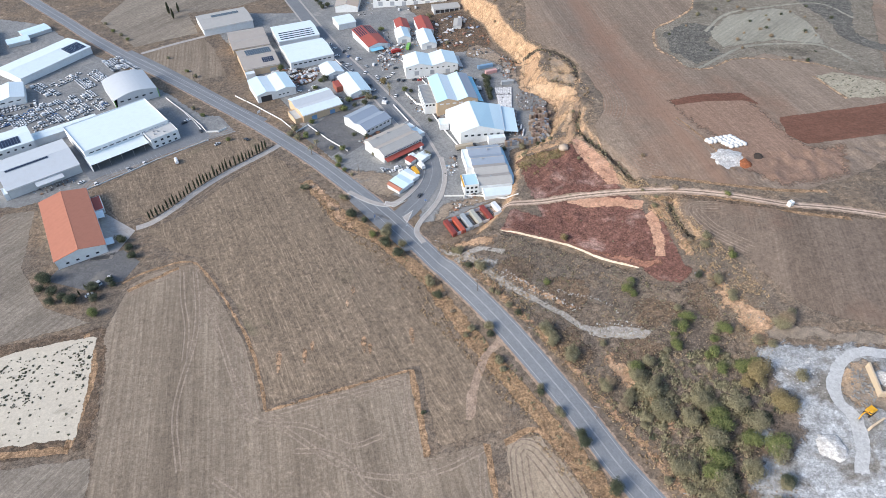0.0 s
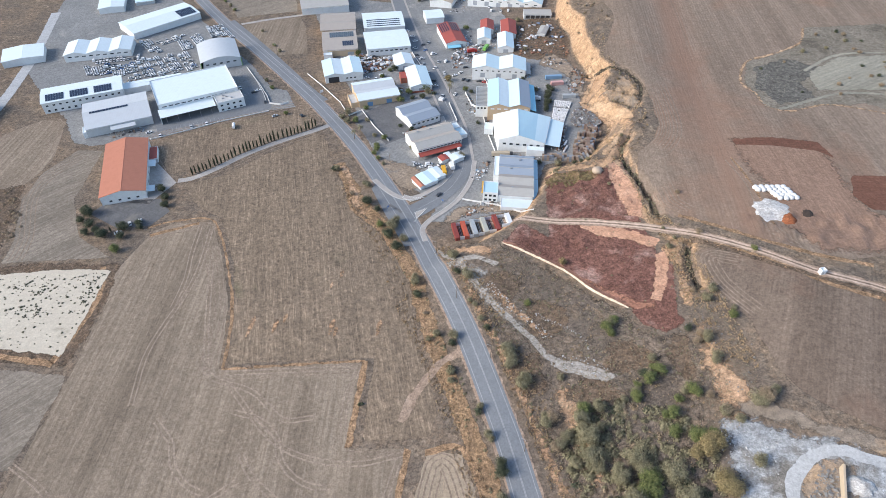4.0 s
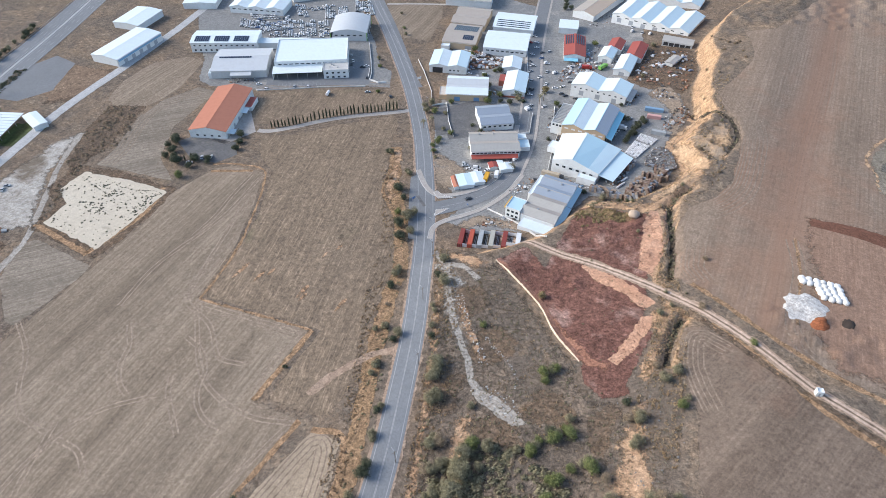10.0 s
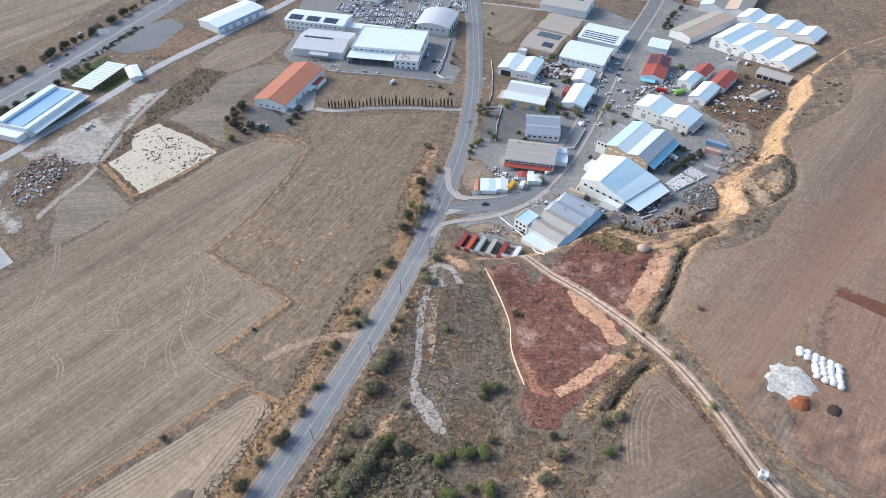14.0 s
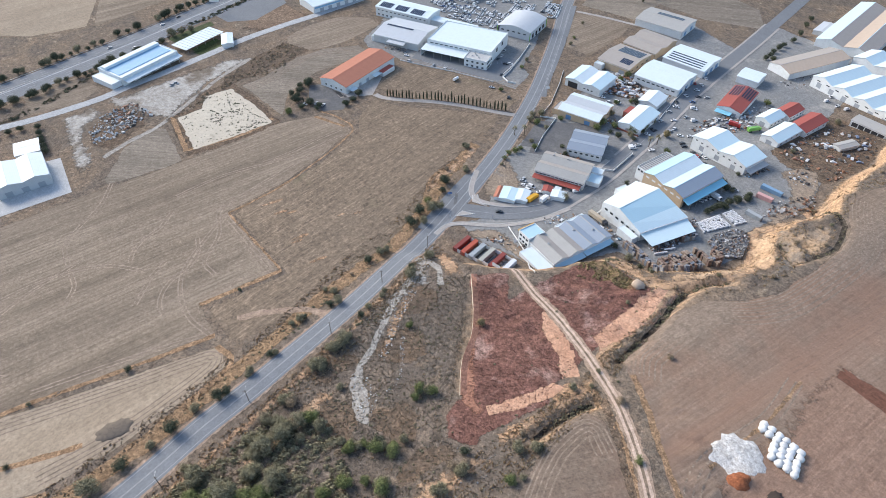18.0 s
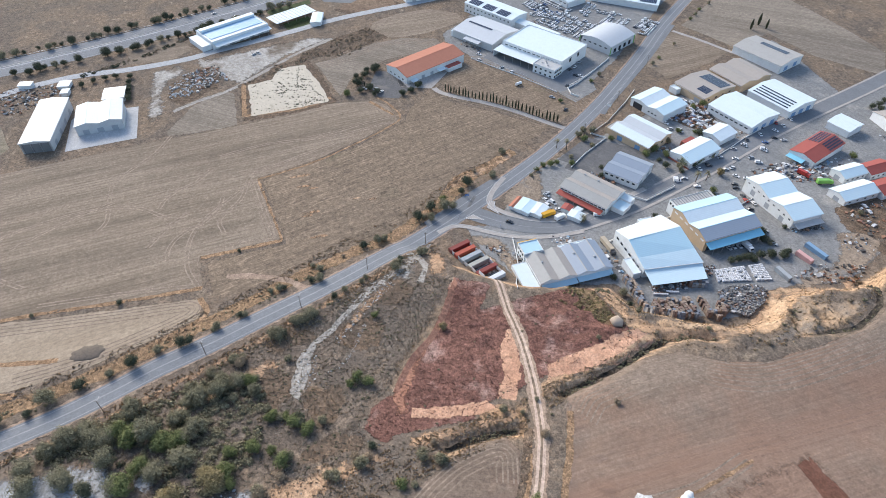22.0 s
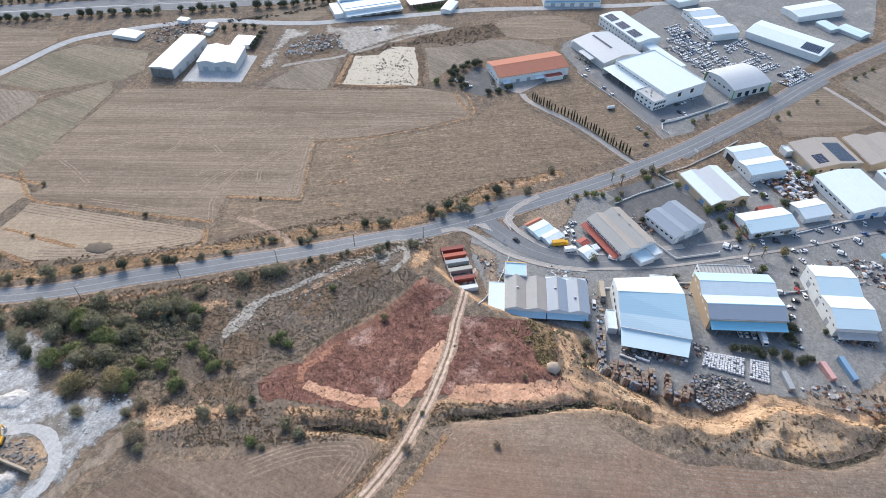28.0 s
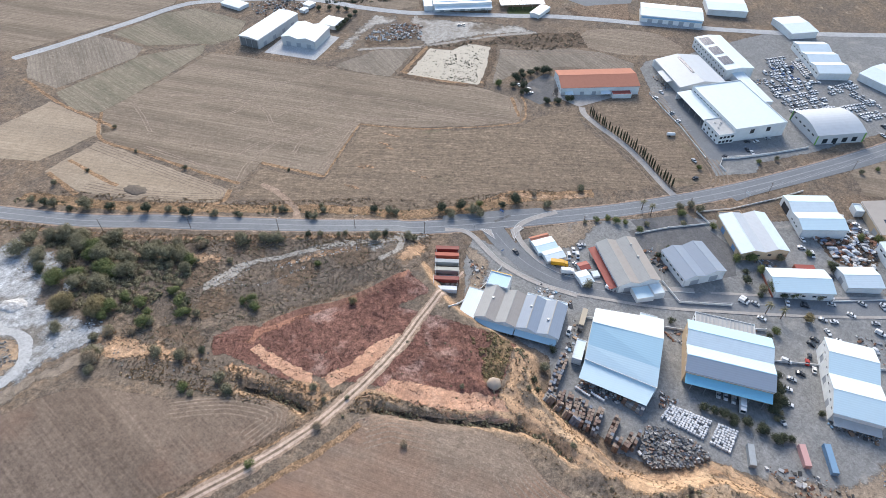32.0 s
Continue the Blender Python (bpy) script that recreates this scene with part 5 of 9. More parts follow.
            part("ridge_cap", prism([(b + span / 2 - 0.3, h + rise + 0.1), (b + span / 2 + 0.3, h + rise + 0.1), (b + span / 2, h + rise + 0.24)], lo - over, hi + over, axis), roofs[0], root)
        else:
            roof_slab("roof", root, b, b + span, h, h, lo, hi, roofs[k % len(roofs)], axis, 0.2)
            k += 1
    if rise == 0:
        for q, c in enumerate(((-hx, -hy, hx, -hy + 0.25), (-hx, hy - 0.25, hx, hy), (-hx, -hy + 0.25, -hx + 0.25, hy - 0.25), (hx - 0.25, -hy + 0.25, hx, hy - 0.25))):
            part("parapet", box(c[0], c[1], h + 0.2, c[2], c[3], h + 0.8), wall, root)
    else:
        for sgn in (-1, 1):
            if ridge == 'x':
                part("gutter", box(-hx, sgn * (hy + over) - 0.1, h - 0.55, hx, sgn * (hy + over) + 0.1, h - 0.37), M_TRIM, root)
            else:
                part("gutter", box(sgn * (hx + over) - 0.1, -hy, h - 0.55, sgn * (hx + over) + 0.1, hy, h - 0.37), M_TRIM, root)
    return root


def canopy(parent, x0, y0, x1, y1, z0, z1, material, axis='y', posts=4, name="canopy"):
    """A lean-to roof on posts, that falls along axis from z0 to z1."""
    if axis == 'y':
        roof_slab(name, parent, y0, y1, z0, z1, x0, x1, material, 'y')
    else:
        roof_slab(name, parent, x0, x1, z0, z1, y0, y1, material, 'x')
    for k in range(posts):
        t = (k + 0.5) / posts
        if axis == 'y':
            px_, py_, pz = x0 + (x1 - x0) * t, y1 - 0.3 * (1 if y1 > y0 else -1), z1
        else:
            px_, py_, pz = x1 - 0.3 * (1 if x1 > x0 else -1), y0 + (y1 - y0) * t, z1
        part("post", box(px_ - 0.12, py_ - 0.12, -1.5, px_ + 0.12, py_ + 0.12, pz), M_STEEL, parent)


def row_of(side, n, length, width, sill, height, mat=None):
    """n openings evenly spaced along a side."""
    out = []
    for k in range(n):
        out.append((side, (k + 0.5 - n / 2) * length / n, width, sill, height, *((mat,) if mat else ())))
    return out



def slab4(name, pts, thick, material, parent, label=""):
    """A flat panel between four corners, which need not be square, that much thick below its top."""
    bm = bmesh.new()
    top = [bm.verts.new(p) for p in pts]
    low = [bm.verts.new((p[0], p[1], p[2] - thick)) for p in pts]
    bm.faces.new(top)
    bm.faces.new(low[::-1])
    for k in range(4):
        j = (k + 1) % 4
        bm.faces.new((top[k], low[k], low[j], top[j]))
    bmesh.ops.recalc_face_normals(bm, faces=bm.faces[:])
    return part(name, bm, material, parent, label)


def wall_run(name, p, q, z0, zp, zq, material, parent, thick=0.25):
    """An upright wall from p to q with a sloping top."""
    d = np.array((q[0] - p[0], q[1] - p[1]), float)
    d = d / np.linalg.norm(d)
    n = np.array((-d[1], d[0])) * thick
    bm = bmesh.new()
    v = [bm.verts.new(c) for c in ((p[0], p[1], z0), (q[0], q[1], z0), (q[0] + n[0], q[1] + n[1], z0), (p[0] + n[0], p[1] + n[1], z0),
                                   (p[0], p[1], zp), (q[0], q[1], zq), (q[0] + n[0], q[1] + n[1], zq), (p[0] + n[0], p[1] + n[1], zp))]
    for f in ((3, 2, 1, 0), (4, 5, 6, 7), (0, 1, 5, 4), (1, 2, 6, 5), (2, 3, 7, 6), (3, 0, 4, 7)):
        bm.faces.new([v[k] for k in f])
    bmesh.ops.recalc_face_normals(bm, faces=bm.faces[:])
    return part(name, bm, material, parent)


def annex(root, name, x0, y0, x1, y1, h, wall, roof, sink=2.0, parapet=0.5):
    """A flat-roofed block built on to a hall, in the hall's own axes."""
    w = part(name, box(x0, y0, -sink, x1, y1, h), wall, root)
    part("roof", box(x0 + 0.25, y0 + 0.25, h, x1 - 0.25, y1 - 0.25, h + 0.06), roof, w)
    if parapet:
        for c in ((x0, y0, x1, y0 + 0.22), (x0, y1 - 0.22, x1, y1), (x0, y0 + 0.22, x0 + 0.22, y1 - 0.22), (x1 - 0.22, y0 + 0.22, x1, y1 - 0.22)):
            part("parapet", box(c[0], c[1], h + 0.003, c[2], c[3], h + parapet), wall, w)
    return w


def panes(root, face, at, a0, a1, n, z0, z1, frac=0.6, mat=None):
    """A row of framed windows let into a block: face x or y at that coordinate, facing its sign in turn."""
    for k in range(n):
        c = a0 + (a1 - a0) * (k + 0.5) / n
        w = (a1 - a0) / n * frac / 2
        if face == 'y':
            part("window", box(c - w, at - 0.04, z0, c + w, at + 0.04, z1), mat or M_GLASS, root)
        else:
            part("window", box(at - 0.04, c - w, z0, at + 0.04, c + w, z1), mat or M_GLASS, root)


def vents(root, pts, z, mat=None):
    for x, y in pts:
        part("roof_vent", box(x - 0.5, y - 0.5, z, x + 0.5, y + 0.5, z + 0.7, 0.08), mat or M_STEEL, root)


def cut_lip(pts, height, label):
    """A low eroded step: a steep pale face on the line's right and a gentle back on its left."""
    root = tagged(new("cut_bank"), label, "bank")
    s = smooth_line(pts, 1.6)
    foot, top, back = side_line(s, -0.45), side_line(s, -0.2), side_line(s, 2.6)
    rr = random.Random(77)
    rise = [height * rr.uniform(0.75, 1.15) * min(1, (k + 1) / 6, (len(s) - k) / 4) for k in range(len(s))]
    for name, a, b, mat, up0, up1 in (("cut_face", foot, top, M_CUTFACE, 0, 1), ("bank_back", top, back, M_PLOTPATH_SOLID, 1, 0)):
        bm = bmesh.new()
        rows = [[bm.verts.new((p[0], p[1], zat(*p) + 0.02 + rise[k] * up)) for k, p in enumerate(line)] for line, up in ((a, up0), (b, up1))]
        for k in range(len(s) - 1):
            bm.faces.new((rows[0][k], rows[0][k + 1], rows[1][k + 1], rows[1][k]))
        bmesh.ops.recalc_face_normals(bm, faces=bm.faces[:])
        part(name, bm, mat, root)


M_CUTFACE = soil("cream_cut_earth", (0.66, 0.56, 0.445), (0.73, 0.635, 0.515), (0.54, 0.42, 0.31), big=0.1, speck=0.18)
M_PLOTPATH_SOLID = soil("trodden_red_crest", (0.37, 0.185, 0.125), (0.45, 0.235, 0.16), (0.28, 0.14, 0.10), big=0.07, speck=0.3)
cut_lip([(44, 239.3), (58.8, 230.6), (66, 226.2), (77, 218.2), (87, 207.2), (95, 200.9), (103.3, 195.4)], 1.3, "low eroded step with a cream cut face along the plot")

# ---- the trade estate ----
WR, BR, GB, GR = M_WHITE_ROOF, M_BLUE_ROOF, M_GREYBLUE_ROOF, M_GREY_ROOF
M_FLAT = coat("flat_roof_screed", (0.52, 0.52, 0.51), (0.36, 0.35, 0.34), 0.9, spread=0.2)
M_GREEN = coat("green_panel", (0.20, 0.42, 0.10), (0.14, 0.3, 0.08), 0.6)
# workshop row beside the plot
ob = shed("workshop", "low workshop with four grey and slate gables beside the plot", 49.3, 298, 38.8, 19.8, 91, 5.6, 1.7, M_WHITE_WALL, [GR, M_BROWN_ROOF, GR, M_BROWN_ROOF, GB, GB, GB, GB], 'y', 4,
          row_of('s', 7, 37, 2.4, 0.2, 2.8), [], z=2.2)
annex(ob, "side_store", -27.5, -12, -19.7, 8, 3.4, M_WHITE_WALL, WR, 2.5, 0.2)
of = annex(ob, "office", -20, 10, -9.5, 18.5, 6.6, M_WHITE_WALL, M_BLUE_ROOF)
panes(of, 'x', -20, 10.5, 18, 3, 1.2, 2.6), panes(of, 'x', -20, 10.5, 18, 3, 4.2, 5.6), panes(of, 'y', 18.5, -19.5, -10, 4, 4.2, 5.6)
annex(ob, "street_store", 0, 10, 19.4, 13.2, 4.2, M_WHITE_WALL, WR, 2.5, 0.3)
canopy(ob, -19, -9.9, -0.5, -13.2, 3.9, 3.3, M_BLUE_ROOF, 'y', 4)
canopy(ob, 0, -9.9, 19, -13.0, 3.9, 3.3, M_BLUE_ROOF, 'y', 4)
part("fascia", box(-20, 18.6, 6.2, -9.5, 19.4, 6.7), PAINT_AMBER, ob, "amber sign board along the roof edge")
vents(ob, ((-14, 2), (4, 3), (13, -2)), 7.0)
# the tall hall, its back cut askew along the street
ob = tagged(new("warehouse"), "tall hall with white and pale blue roof and low front", "warehouse")
RL, RR, EL, ER, BL, BRk, LL, LR = (49.3, 330.1, 14.4), (47.9, 360.5, 14.6), (66, 330.9, 9.3), (69.9, 361.7, 9.3), (37.5, 329.9, 10.3), (32.1, 359.9, 9.3), (75.4, 330.4, 7.4), (78.9, 358.9, 7.4)
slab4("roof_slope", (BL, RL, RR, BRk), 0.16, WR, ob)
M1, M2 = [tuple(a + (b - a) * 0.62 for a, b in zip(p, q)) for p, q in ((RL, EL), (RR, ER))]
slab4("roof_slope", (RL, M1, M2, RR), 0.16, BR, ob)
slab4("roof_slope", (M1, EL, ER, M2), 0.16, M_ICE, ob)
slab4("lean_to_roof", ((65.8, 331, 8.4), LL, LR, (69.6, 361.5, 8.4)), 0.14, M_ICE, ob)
part("ridge_cap", box(-0.3, 0, -0.05, 0.3, 30.4, 0.12), WR, ob).matrix_basis = pose(49.3, 330.1, 14.45, 0, 0, 2.6)
for p, q, zp, zq in ((BL, RL, 10.1, 14.2), (RL, EL, 14.2, 9.1), (EL, ER, 9.1, 9.1), (ER, RR, 9.1, 14.3), (RR, BRk, 14.3, 9.1), (BRk, BL, 9.1, 10.1)):
    wall_run("wall", p, q, -1.5, zp, zq, M_WHITE_WALL, ob)
part("gutter", box(-0.12, 0, -0.1, 0.12, 31, 0.1), M_TRIM, ob).matrix_basis = pose(66.2, 330.9, 9.2, 0, 0, -7.2)
for k in range(7):
    t = (k + 0.2) / 6.6
    x, y = LL[0] + (LR[0] - LL[0]) * t - 0.4, LL[1] + (LR[1] - LL[1]) * t
    part("post", box(x - 0.13, y - 0.13, -1, x + 0.13, y + 0.13, 7.2), M_STEEL, ob)
for k in range(3):
    part("roller_door", box(-0.06, -2.2, 0, 0.06, 2.2, 4.5), M_DOOR, ob).matrix_basis = pose(67.4 + k * 1.05, 337 + k * 8.5, zat(67, 337), 0, 0, -7)
for k in range(6):
    part("window", box(-1.0, -0.05, 0, 1.0, 0.05, 1.2), M_GLASS, ob).matrix_basis = pose(41 + k * 4.2, 329.82, 7, 0, 0, 2)
side = annex(ob, "side_store", 55, 325.5, 66, 329.8, zat(60, 328) + 4.2, M_WHITE_WALL, WR, 0, 0.3)
annex(ob, "side_store", 27, 350, 33, 358, zat(30, 354) + 5, M_WHITE_WALL, WR, 0, 0.3)
# double hall with the blue canopy
ob = shed("warehouse", "double hall with pale blue roof, slate gable and blue canopy", 41.3, 389, 28.5, 35.2, 3.5, 8.6, 2.2, M_TAN_WALL, [BR, WR, M_ICE, GB], 'y', 2, row_of('e', 5, 33, 5, 0, 4.5, M_DARK),
          row_of('s', 6, 27, 2.6, 6.2, 1.1, M_TRIM), z=0.2)
canopy(ob, 14.3, -17.4, 18.6, 17.4, 6.9, 5.6, M_MID_BLUE_CANOPY, 'x', 6)
of = annex(ob, "office", -22.5, -14, -14.3, 12, 6.0, M_WHITE_WALL, M_FLAT)
panes(of, 'x', -22.5, -13.5, 11.5, 8, 1.2, 2.7), panes(of, 'x', -22.5, -13.5, 11.5, 8, 4.2, 5.5), panes(of, 'y', -14, -22, -15, 3, 4.2, 5.5)
for k in range(14):
    part("roof_batten", box(-22.2, -13.2 + k * 1.8, 6.5, -14.6, -12.9 + k * 1.8, 6.8), M_STEEL, of)
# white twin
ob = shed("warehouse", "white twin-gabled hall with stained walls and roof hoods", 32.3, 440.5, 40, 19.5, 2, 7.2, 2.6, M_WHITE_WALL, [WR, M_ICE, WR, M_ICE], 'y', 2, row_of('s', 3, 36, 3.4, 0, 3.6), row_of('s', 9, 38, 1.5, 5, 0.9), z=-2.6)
canopy(ob, 20, -9, 24, 9, 4.4, 3.8, M_FLAT, 'x', 4)
ob = shed("warehouse", "white shed with a slate-blue two-slope roof", -20.3, 371, 22, 23.6, 37, 5.8, 1.9, M_WHITE_WALL, [GB, GB], 'x', 2, [('e', -5.5, 5, 0, 4), ('e', 5.5, 5, 0, 4)], row_of('s', 6, 21, 1.8, 3.4, 1.2))
ob = shed("warehouse", "long shed with weathered grey fibre roof and red lean-to", -5.2, 339, 30.5, 21.5, 32, 6.3, 2.0, M_WHITE_WALL, [GR, M_BROWN_ROOF], 'x', 2, [('e', 5, 5, 0, 4), ('e', -5, 5, 0, 4)], row_of('s', 12, 30, 2, 4.3, 1.0))
canopy(ob, -15.5, -10.8, 14, -14.6, 3.9, 3.1, M_RED_ROOF, 'y', 6, "red_lean_to")
annex(ob, "street_store", 15.4, -4, 23, 5, 3.6, M_WHITE_WALL, M_ICE, 2, 0.3)
annex(ob, "street_store", 15.4, 5.2, 22, 11, 4.2, M_WHITE_WALL, WR, 2, 0.3)
annex(ob, "yard_store", 0, -19, 4, -15.2, 2.6, M_WHITE_WALL, WR, 1, 0)
vents(ob, ((0, 5.4), (-9, 5.4)), 8.3)
# corner yard sheds
for x, y, L, W, h, roof, label in ((-3.8, 296.8, 9, 11, 2.9, M_ICE, "low shed with pale sheet roof in the corner yard"), (1.2, 302.5, 7.5, 10, 2.8, WR, "low white-roofed shed in the corner yard"), (-8.3, 292.5, 3, 10, 2.8, M_ORANGE_ROOF, "narrow orange-roofed shed in the corner yard"),
                                   (11.8, 320.8, 8, 6, 3.0, WR, "small white roofed shelter in the corner yard"), (3.9, 319, 5, 5, 3.0, M_RED_ROOF, "small red-roofed hut in the corner yard")):
    shed("yard_shed", label, x, y, L, W, 40, h, 0.5, M_WHITE_WALL, [roof], 'y', 1, [('e', 0, 2, 0, 2.2)], category="shed")
ob = shed("workshop", "white-roofed workshop with tan block walls", -55.9, 400, 30, 26, 25, 6.3, 1.8, M_TAN_WALL, [WR, M_PALEGREY, M_PALEGREY, WR], 'x', 2, row_of('s', 2, 28, 4, 0, 4, M_BLUE_DOOR), row_of('e', 4, 24, 2, 3, 1.4))
annex(ob, "front_office", -20.5, -11, -15.2, 2, 3.6, M_TAN_WALL, M_FLAT)
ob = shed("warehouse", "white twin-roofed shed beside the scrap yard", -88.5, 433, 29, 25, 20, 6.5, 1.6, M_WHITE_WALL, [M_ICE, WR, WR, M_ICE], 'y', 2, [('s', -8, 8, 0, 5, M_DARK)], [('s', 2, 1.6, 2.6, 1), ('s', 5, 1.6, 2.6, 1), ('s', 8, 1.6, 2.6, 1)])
ob = shed("warehouse", "brown-grey shed with solar panels on its roof", -102, 480, 28, 34, 16, 6.5, 2, M_TAN_WALL, [M_BROWN_ROOF], 'x', 1, [('s', 8, 5, 0, 4)], row_of('e', 4, 30, 2, 3, 1.4))
solar_array(ob, 'y', 1.5, 8.3, 14, 6.8, -8, 12, 6, 12)
solar_array(ob, 'y', -12, 7.0, -5, 7.8, 2, 11, 3, 6)
annex(ob, "white_store", -14, -22, -7, -17.2, 4.5, M_WHITE_WALL, WR)
shed("warehouse", "brown-grey double shed behind the solar shed", -113, 519, 30, 34, 14, 6, 2, M_TAN_WALL, [M_BROWN_ROOF], 'x', 2)
ob = shed("warehouse", "white hall with dark solar strips", -74, 526, 35, 30, 16, 7, 2, M_WHITE_WALL, [WR], 'x', 1, row_of('e', 3, 26, 5, 0, 4.5, M_BLUE_DOOR))
for k in range(4):
    solar_array(ob, 'y', -13.5 + k * 3.0, 7.25 + k * 0.4, -12.2 + k * 3.0, 7.42 + k * 0.4, -15, 14, 1, 17)
ob = shed("warehouse", "white hall with a plain sheet roof and blue doors", -63.3, 485.4, 35.5, 31, 18, 7, 2.2, M_WHITE_WALL, [WR], 'x', 1, row_of('e', 3, 28, 5, 0, 4.5, M_BLUE_DOOR), row_of('s', 8, 32, 2.5, 4, 1))
shed("workshop", "small white gabled workshop by the street", -43.8, 453, 14, 18, 20, 4.5, 1.8, M_WHITE_WALL, [WR], 'y', 1, [('s', 0, 4, 0, 3.4)])
ob = shed("workshop", "white-roofed workshop with red brick skirting walls", -27.4, 423, 16, 29, 18, 5.5, 2, M_WHITE_WALL, [WR, M_ICE], 'y', 1, [('s', 0, 4, 0, 3.6)], row_of('e', 5, 26, 2, 2, 1.2))
part("brick_skirting", box(-8.2, -15.2, -1, 8.2, -14.8, 1.8), M_BRICK, ob, "red brick lower wall")
annex(ob, "red_store", -13, 2, -8.2, 12, 4, M_BRICK, M_RED_ROOF, 2, 0)
ob = shed("workshop", "red-roofed workshop with solar panels", -11, 504, 17, 36, 20, 5.5, 2, M_WHITE_WALL, [M_RED_ROOF], 'y', 1, row_of('s', 2, 15, 4, 0, 3.6))
for sgn in (-1, 1):
    for k in range(4):
        solar_array(ob, 'x', sgn * (1.2 + k * 1.8), 7.35 - k * 0.42, sgn * (2.2 + k * 1.8), 7.12 - k * 0.42, 1, 17, 1, 9)
canopy(ob, -8, -18.4, 3, -23, 3.8, 3.4, M_MID_BLUE_CANOPY, 'y', 3)
shed("workshop", "white boxy store behind the red-roofed workshop", -31.4, 545, 16, 17, 18, 5.5, 1.2, M_WHITE_WALL, [WR], 'x', 1)
for (x, y, L, W) in ((17.5, 513, 11, 36), (36, 503, 12.5, 52)):
    shed("workshop", "narrow workshop with a white front half roof", x - 0.6, y - W / 4, L, W / 2, 4, 4.8, 2, M_WHITE_WALL, [WR, M_ICE], 'y', 1, [('s', 0, 4, 0, 3.4)], row_of('e', 4, W / 2 - 2, 1.6, 2, 1.2))
    shed("workshop", "narrow workshop with a red rear half roof", x + 0.6, y + W / 4 + 0.6, L, W / 2, 4, 5.2, 2, M_WHITE_WALL, [M_RED_ROOF], 'y', 1, (), row_of('e', 4, W / 2 - 2, 1.6, 2, 1.2))
shed("warehouse", "long hall with tan sheet roof", -24, 606, 21, 64, -8, 6.5, 2.4, M_WHITE_WALL, [M_BROWN_ROOF, M_TANROOF], 'y', 1)
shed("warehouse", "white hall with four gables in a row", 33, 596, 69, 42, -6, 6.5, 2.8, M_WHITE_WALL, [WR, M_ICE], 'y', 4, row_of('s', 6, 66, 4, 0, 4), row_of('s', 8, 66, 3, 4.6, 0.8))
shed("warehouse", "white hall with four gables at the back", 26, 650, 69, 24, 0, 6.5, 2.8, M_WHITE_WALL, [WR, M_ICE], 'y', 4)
shed("shed", "small grey-roofed shed in the scrap yard", 66, 514, 6.5, 15, -12, 2.8, 0.6, M_GREY_WALL, [M_GREY_ROOF], 'y', 1, category="shed")
ob = shed("shed", "open grey-roofed shelter below the ochre bank", 61, 551, 24, 11, 6, 3.8, 0.7, M_GREY_WALL, [M_GREY_ROOF], 'x', 1, row_of('s', 5, 22, 3.8, 0, 3, M_DARK), category="shed")
ob = shed("warehouse", "grey-roofed hall with solar panels and white walls", -137, 562, 43, 31, 20, 6.5, 1.8, M_WHITE_WALL, [GR], 'x', 1, row_of('e', 2, 26, 5, 0, 4, M_BLUE_DOOR))
solar_array(ob, 'y', 2, 8.1, 8, 7.5, -10, 14, 3, 14)
# ---- the halls west of the main road ----
ob = shed("trade_hall", "big white flat-roofed trade hall with canopy and office", -188.7, 387.3, 56, 38, 34, 9.5, 0, M_WHITE_WALL, [WR], 'x', 1, row_of('s', 5, 34, 5, 0, 4.6, M_DARK), row_of('s', 12, 52, 3, 7.4, 0.8))
canopy(ob, -29, -18.9, 9, -30, 6.3, 5.9, WR, 'y', 5)
part("canopy_wall", box(-29, -29.5, -1, -28.6, -19.1, 5.7), M_WHITE_WALL, ob)
of = annex(ob, "office", 10, -31, 29, -19.1, 7.6, M_WHITE_WALL, M_FLAT)
for z in (1.4, 4.8):
    panes(of, 'x', 29, -30.5, -19.6, 4, z, z + 1.7, 0.7), panes(of, 'y', -31, 10.6, 28, 4, z, z + 1.3, 0.4)
vents(of, ((15, -26), (18, -24), (21, -27), (16, -22)), 7.7)
panes(ob, 'x', 28, -12, 12, 2, 5, 8.2, 0.25, M_DARK)
ob = tagged(new("warehouse"), "grey hall with arched roof and green corner panels", "warehouse")
ob.matrix_world = pose(-193.7, 446.6, zat(-193.7, 446.6), 0, 0, 28)
arc = [(-15.5 + 31 * k / 12, 7.4 + 3.0 * math.sin(math.pi * k / 12)) for k in range(13)]
for a, b in zip(arc, arc[1:]):
    roof_slab("roof_sheet", ob, a[0], b[0], a[1], b[1], -17.4, 17.4, M_PALEGREY, 'x')
for y0 in (-17, 16.75):
    part("end_wall", prism([(-15.3, -2)] + [(a, z - 0.02) for a, z in arc[1:-1]] + [(15.3, 7.3), (15.3, -2)], y0, y0 + 0.25, 'x'), M_PALEGREY, ob)
for x0 in (-15.3, 15.05):
    part("side_wall", box(x0, -16.75, -2, x0 + 0.25, 16.75, 7.35), M_PALEGREY, ob)
for x0, y0 in ((-15.6, -17.3), (15.2, -17.3), (15.2, 16.6)):
    part("corner_panel", box(x0, y0, 0, x0 + 0.5, y0 + 0.7, 7.3), M_GREEN, ob, "green corner panel")
panes(ob, 'y', -17.02, -13, 13, 5, 4.6, 5.6, 0.45), panes(ob, 'x', 15.32, -14, 14, 4, 1, 4.5, 0.5)
ob = shed("warehouse", "grey hall with solar panels and a canopy", -230.5, 352, 42, 36, 32, 6.6, 2.8, M_GREY_WALL, [M_PALEGREY], 'x', 1, row_of('e', 2, 30, 4, 0, 4))
solar_array(ob, 'y', -2.6, 9.1, -0.6, 9.35, -17, 8, 1, 14)
